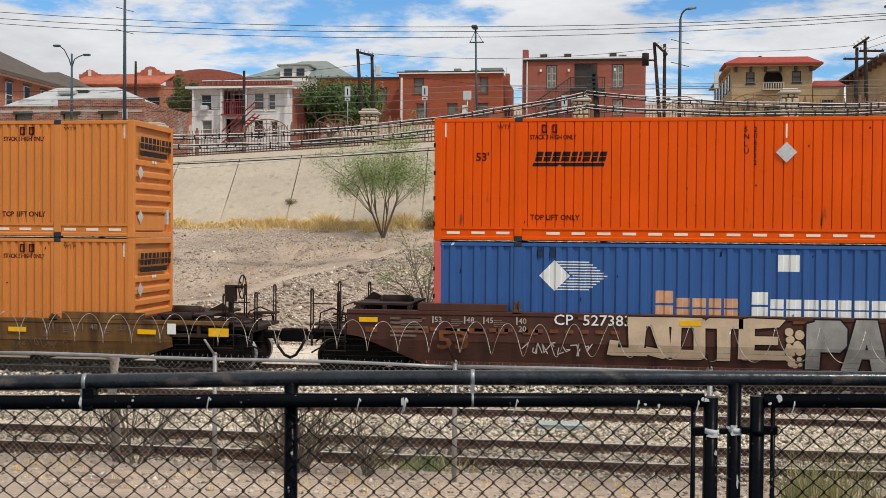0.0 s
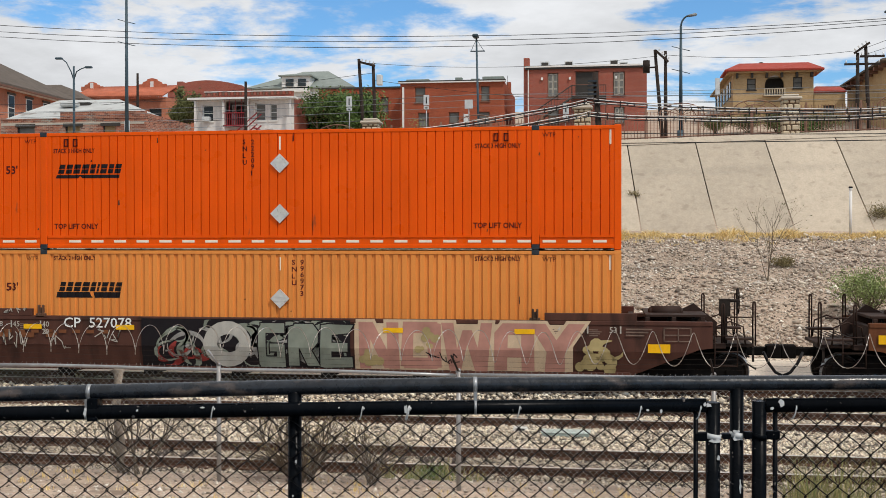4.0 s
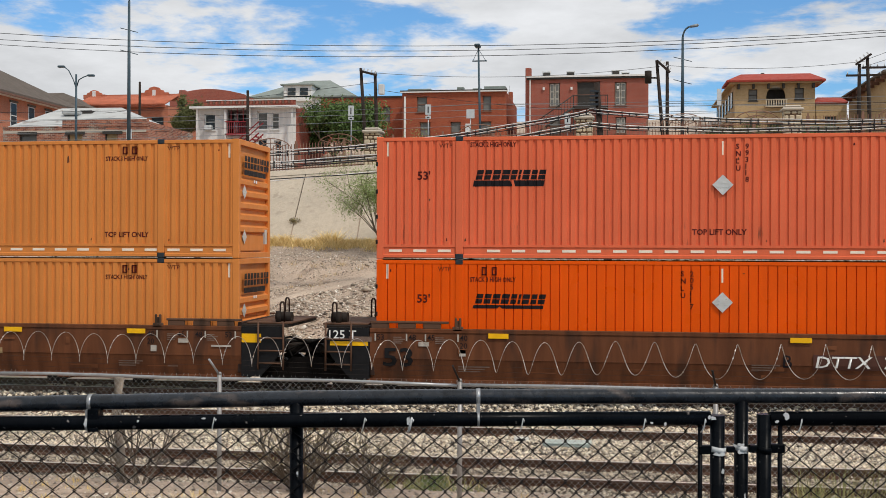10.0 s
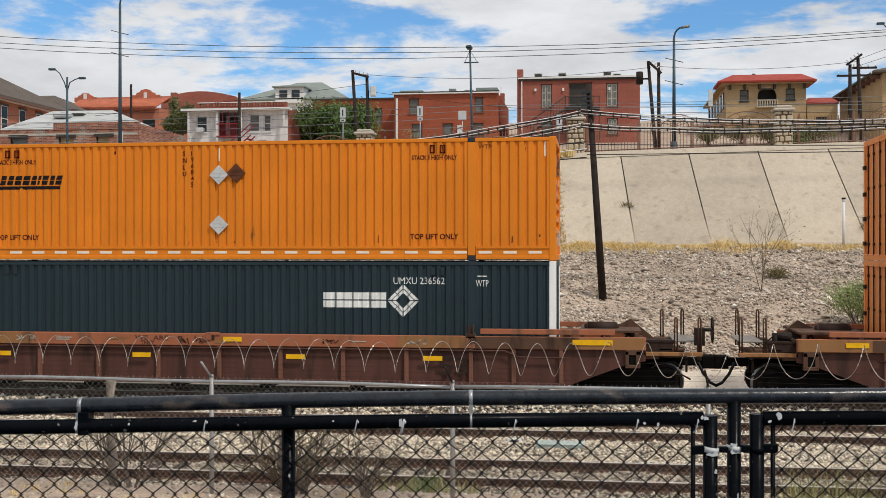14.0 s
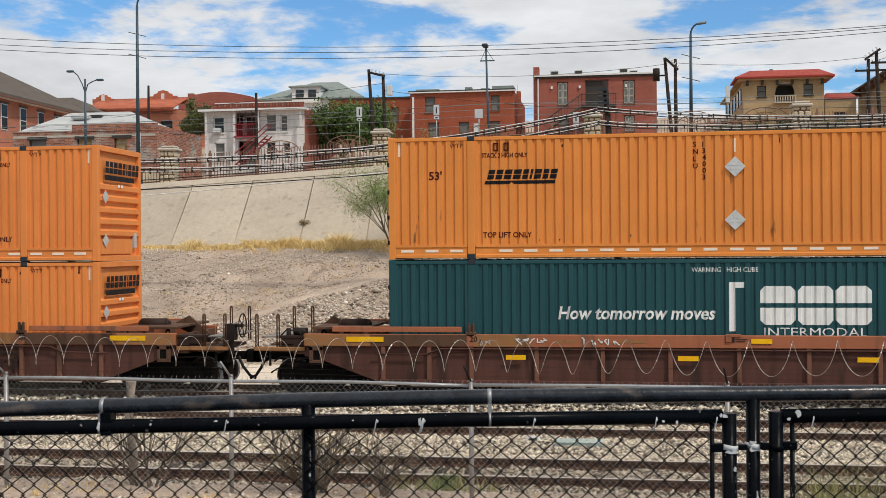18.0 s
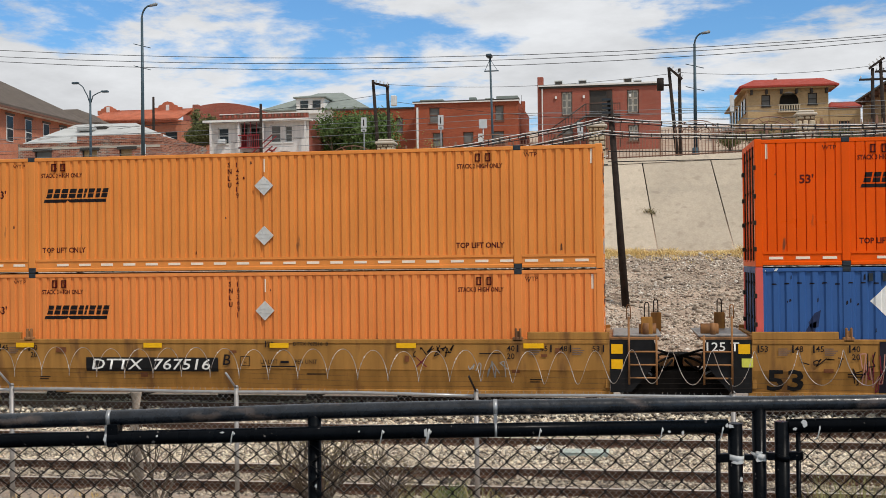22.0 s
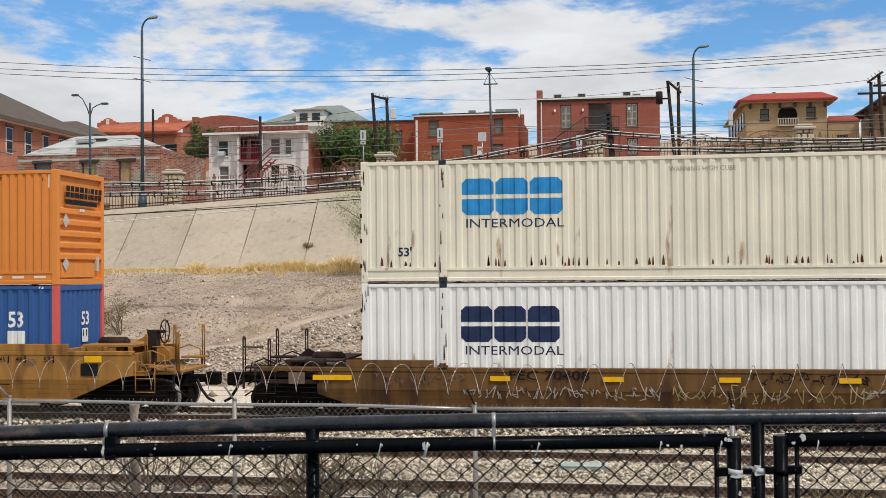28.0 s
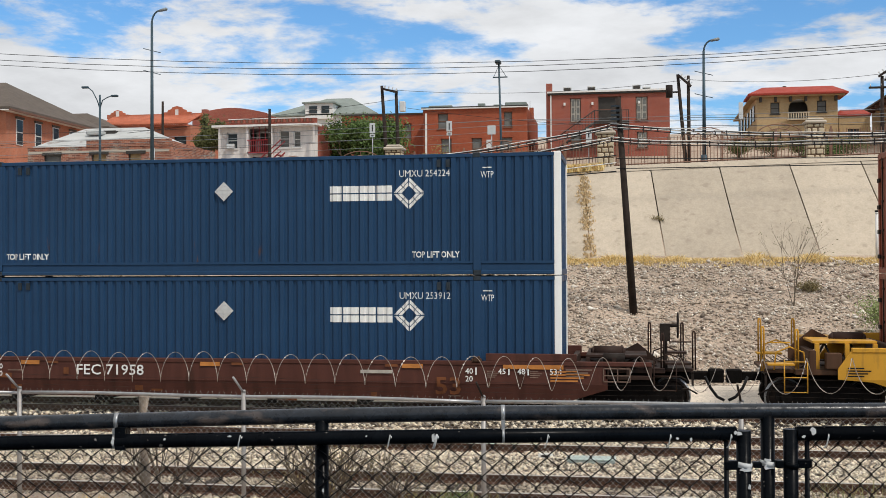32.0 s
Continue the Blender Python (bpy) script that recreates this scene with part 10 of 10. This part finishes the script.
def double_lamp(x, y, z0, height, name_label, span=1.0, single=False):
    l = thing("street_lamp", pose(x, y, z0), name_label, "street lamp", "street lamps")
    bm = bmesh.new()
    rod(bm, (0, 0, -0.5), (0, 0, height), 0.10, 0.06, n=10)
    part("shaft", bm, M_LAMPPOST, l)
    for s in (-1,) if single else (-1, 1):
        bm = bmesh.new()
        tube(bm, [(0, 0, height - 0.9), (0.18 * s * span, 0, height - 0.35), (0.5 * s * span, 0, height + (0.25 if s < 0 else -0.18)), (0.75 * s * span, 0, height + (0.45 if s < 0 else -0.1)), (1.0 * s * span, 0, height + (0.52 if s < 0 else -0.08))], 0.035, 6)
        part("arm", bm, M_LAMPPOST, l)
        bpart("lamp_head", M_LAMPPOST, l, [(1.0 * s * span - 0.22, 1.0 * s * span + 0.22, -0.12, 0.12, height + (0.44 if s < 0 else -0.16), height + (0.57 if s < 0 else -0.03))], bevel=0.03)
    return l


double_lamp(-33.28, 68, 8.3, 6.1, "twin-armed grey street lamp")
l = thing("street_lamp", pose(-6.86, 62, road_z(-6.9)), "slim street lamp seen end on", "street lamp", "street lamps")
bm = bmesh.new()
rod(bm, (0.05, 0, -0.3), (-0.12, 0, 6.95), 0.08, 0.05, n=10)
rod(bm, (-0.12, 0, 6.85), (-0.42, 0, 6.2), 0.014, n=5)
rod(bm, (-0.12, 0, 6.85), (0.3, 0, 6.2), 0.014, n=5)
part("shaft", bm, M_LAMPPOST, l)
bpart("lamp_head", M_LAMPPOST, l, [(-0.30, 0.02, -0.5, 0.1, 6.9, 7.08)], bevel=0.05)
bpart("crossarm", M_LAMPPOST, l, [(-0.45, 0.35, -0.03, 0.03, 6.17, 6.23)])
double_lamp(17.2, 70, 9.0, 7.3, "single-armed lamp at the road bend", 0.7, True)


def wood_pole(x, y, z0, height, lean, arms=(), kit=False):
    p = thing("utility_pole", pose(x, y, z0), "dark wooden utility pole beside the houses", "utility pole", "utility poles")
    bm = bmesh.new()
    rod(bm, (0, 0, -1.5), (lean, 0, height), 0.15, 0.10, n=10)
    part("shaft", bm, M_WOODDARK, p)
    for z, w, off in arms:
        bpart("crossarm", M_WOODDARK, p, [(lean + off - w / 2, lean + off + w / 2, -0.1, 0.0, z, z + 0.13)])
        for k in range(4):
            bm = bmesh.new()
            xx = lean + off - w / 2 + 0.1 + k * (w - 0.2) / 3
            rod(bm, (xx, -0.05, z + 0.13), (xx, -0.05, z + 0.3), 0.035, n=6)
            part("insulator", bm, SIGNBACK, p)
    if kit:
        bm = bmesh.new()
        rod(bm, (lean - 0.55, -0.1, height - 1.5), (lean - 0.55, -0.1, height - 0.7), 0.22, n=12)
        part("transformer", bm, P_STEELDARK, p)
        bpart("bracket", P_STEELDARK, p, [(lean - 0.4, lean + 0.05, -0.12, -0.02, height - 1.2, height - 1.1)])
    return p


wood_pole(-15.9, 75, 9.3, 6.25, -0.5)
wp = wood_pole(-15.2, 75, 9.3, 5.95, -0.22)
bpart("transformer", SIGNBACK, wp, [(0.05, 0.42, -0.25, 0.15, 4.45, 5.15)], bevel=0.04)
cross = thing("pole_beam", pose(-15.85, 74.8, 15.12, 0, 15, 0), "beam with insulators between the twin poles", "beam")
bpart("beam", M_WOODDARK, cross, [(-0.55, 0.6, -0.08, 0.05, 0.0, 0.14)])
for k in range(4):
    bpart("insulator", SIGNBACK, cross, [(-0.4 + 0.27 * k, -0.33 + 0.27 * k, -0.05, 0.02, 0.14, 0.32)])
wood_pole(3.84, 75, 9.4, 6.3, -0.64, kit=True)
wood_pole(3.9, 75, 9.4, 6.2, -0.03)
cross = copy_thing(cross, pose(3.55, 74.8, 15.22, 0, 43, 0))
wood_pole(15.80, 75, 9.6, 5.6, 0.02, ((14.42 - 9.6, 2.2, 0.28),))
wood_pole(16.6, 75, 9.6, 6.1, -0.3, ((14.9 - 9.6, 1.5, 0.4),))
cross = copy_thing(cross, pose(16.05, 74.8, 15.4, 0, -35, 0))
wood_pole(-25.9, 80, 9.0, 5.9, 0.0)
wood_pole(-41.0, 96, 12.5, 5.6, 0.0)
wood_pole(22.4, 130, 17, 4.0, 0.0)

for x, y, z, w, hh, dark in ((-27.1, 62, 9.3, 0.42, 0.95, 0), (-33.0, 62, 8.2, 0.4, 0.9, 0), (-30.0, 62, 8.3, 0.42, 0.9, 0), (-14.1, 62, 10.35, 0.35, 1.05, 0), (-9.75, 62, 10.4, 0.4, 1.0, 0), (-7.4, 62, 10.6, 0.45, 0.5, 0), (6.3, 66, 11.6, 0.25, 0.95, 1), (-2.1, 62, 10.0, 0.35, 0.8, 0)):
    s = thing("road_sign", pose(x, y, z), "small pale road sign on a thin post", "road sign", "road signs")
    bm = bmesh.new()
    rod(bm, (0, 0, -2.6), (0, 0, hh), 0.03, n=6)
    part("post", bm, M_GALV, s)
    if hh > 0.7 and not dark:
        bpart("sign_plate", SIGNBACK, s, [(-0.16, 0.16, -0.06, -0.035, hh - 0.58, hh)], bevel=0.02)
        bpart("sign_plate", SIGNBACK, s, [(-0.15, 0.15, -0.06, -0.035, hh - 0.80, hh - 0.62)], bevel=0.02)
        bpart("face_bar", M_INK, s, [(-0.03, 0.03, -0.066, -0.061, hh - 0.48, hh - 0.12)])
        bpart("face_bar", M_INK, s, [(-0.07, 0.07, -0.066, -0.061, hh - 0.74, hh - 0.69)])
    else:
        bpart("sign_plate", SIGNBACK, s, [(-w / 2, w / 2, -0.06, -0.035, 0, hh)], bevel=0.02)


def motions():
    """All that moves: the train rolls past to the left, its wheels turn."""
    times = [r[0] for r in ROLL]
    for ob, u, y, z in MOVERS:
        walk(ob, [(t, pose(u - rolled(t), y, z)) for t in times])
    for wheel, car, x, mid in WHEELS:
        u = next(m[1] for m in MOVERS if m[0] is car) + x
        steps = [i / 15 for i in range(32 * 15 + 1) if -21 < u - rolled(i / 15) < 10]
        turn = lambda t: pose(x, mid, WHEEL_R, 0, -math.degrees(rolled(t) / WHEEL_R), 0)
        if not steps:
            walk(wheel, [(0.0, turn(0.0)), (32.0, turn(0.0))])
            continue
        rows = [(t, turn(t)) for t in steps]
        if steps[0] > 0:
            rows.insert(0, (0.0, turn(steps[0])))
        if steps[-1] < 32:
            rows.append((32.0, turn(steps[-1])))
        walk(wheel, rows)


motions()
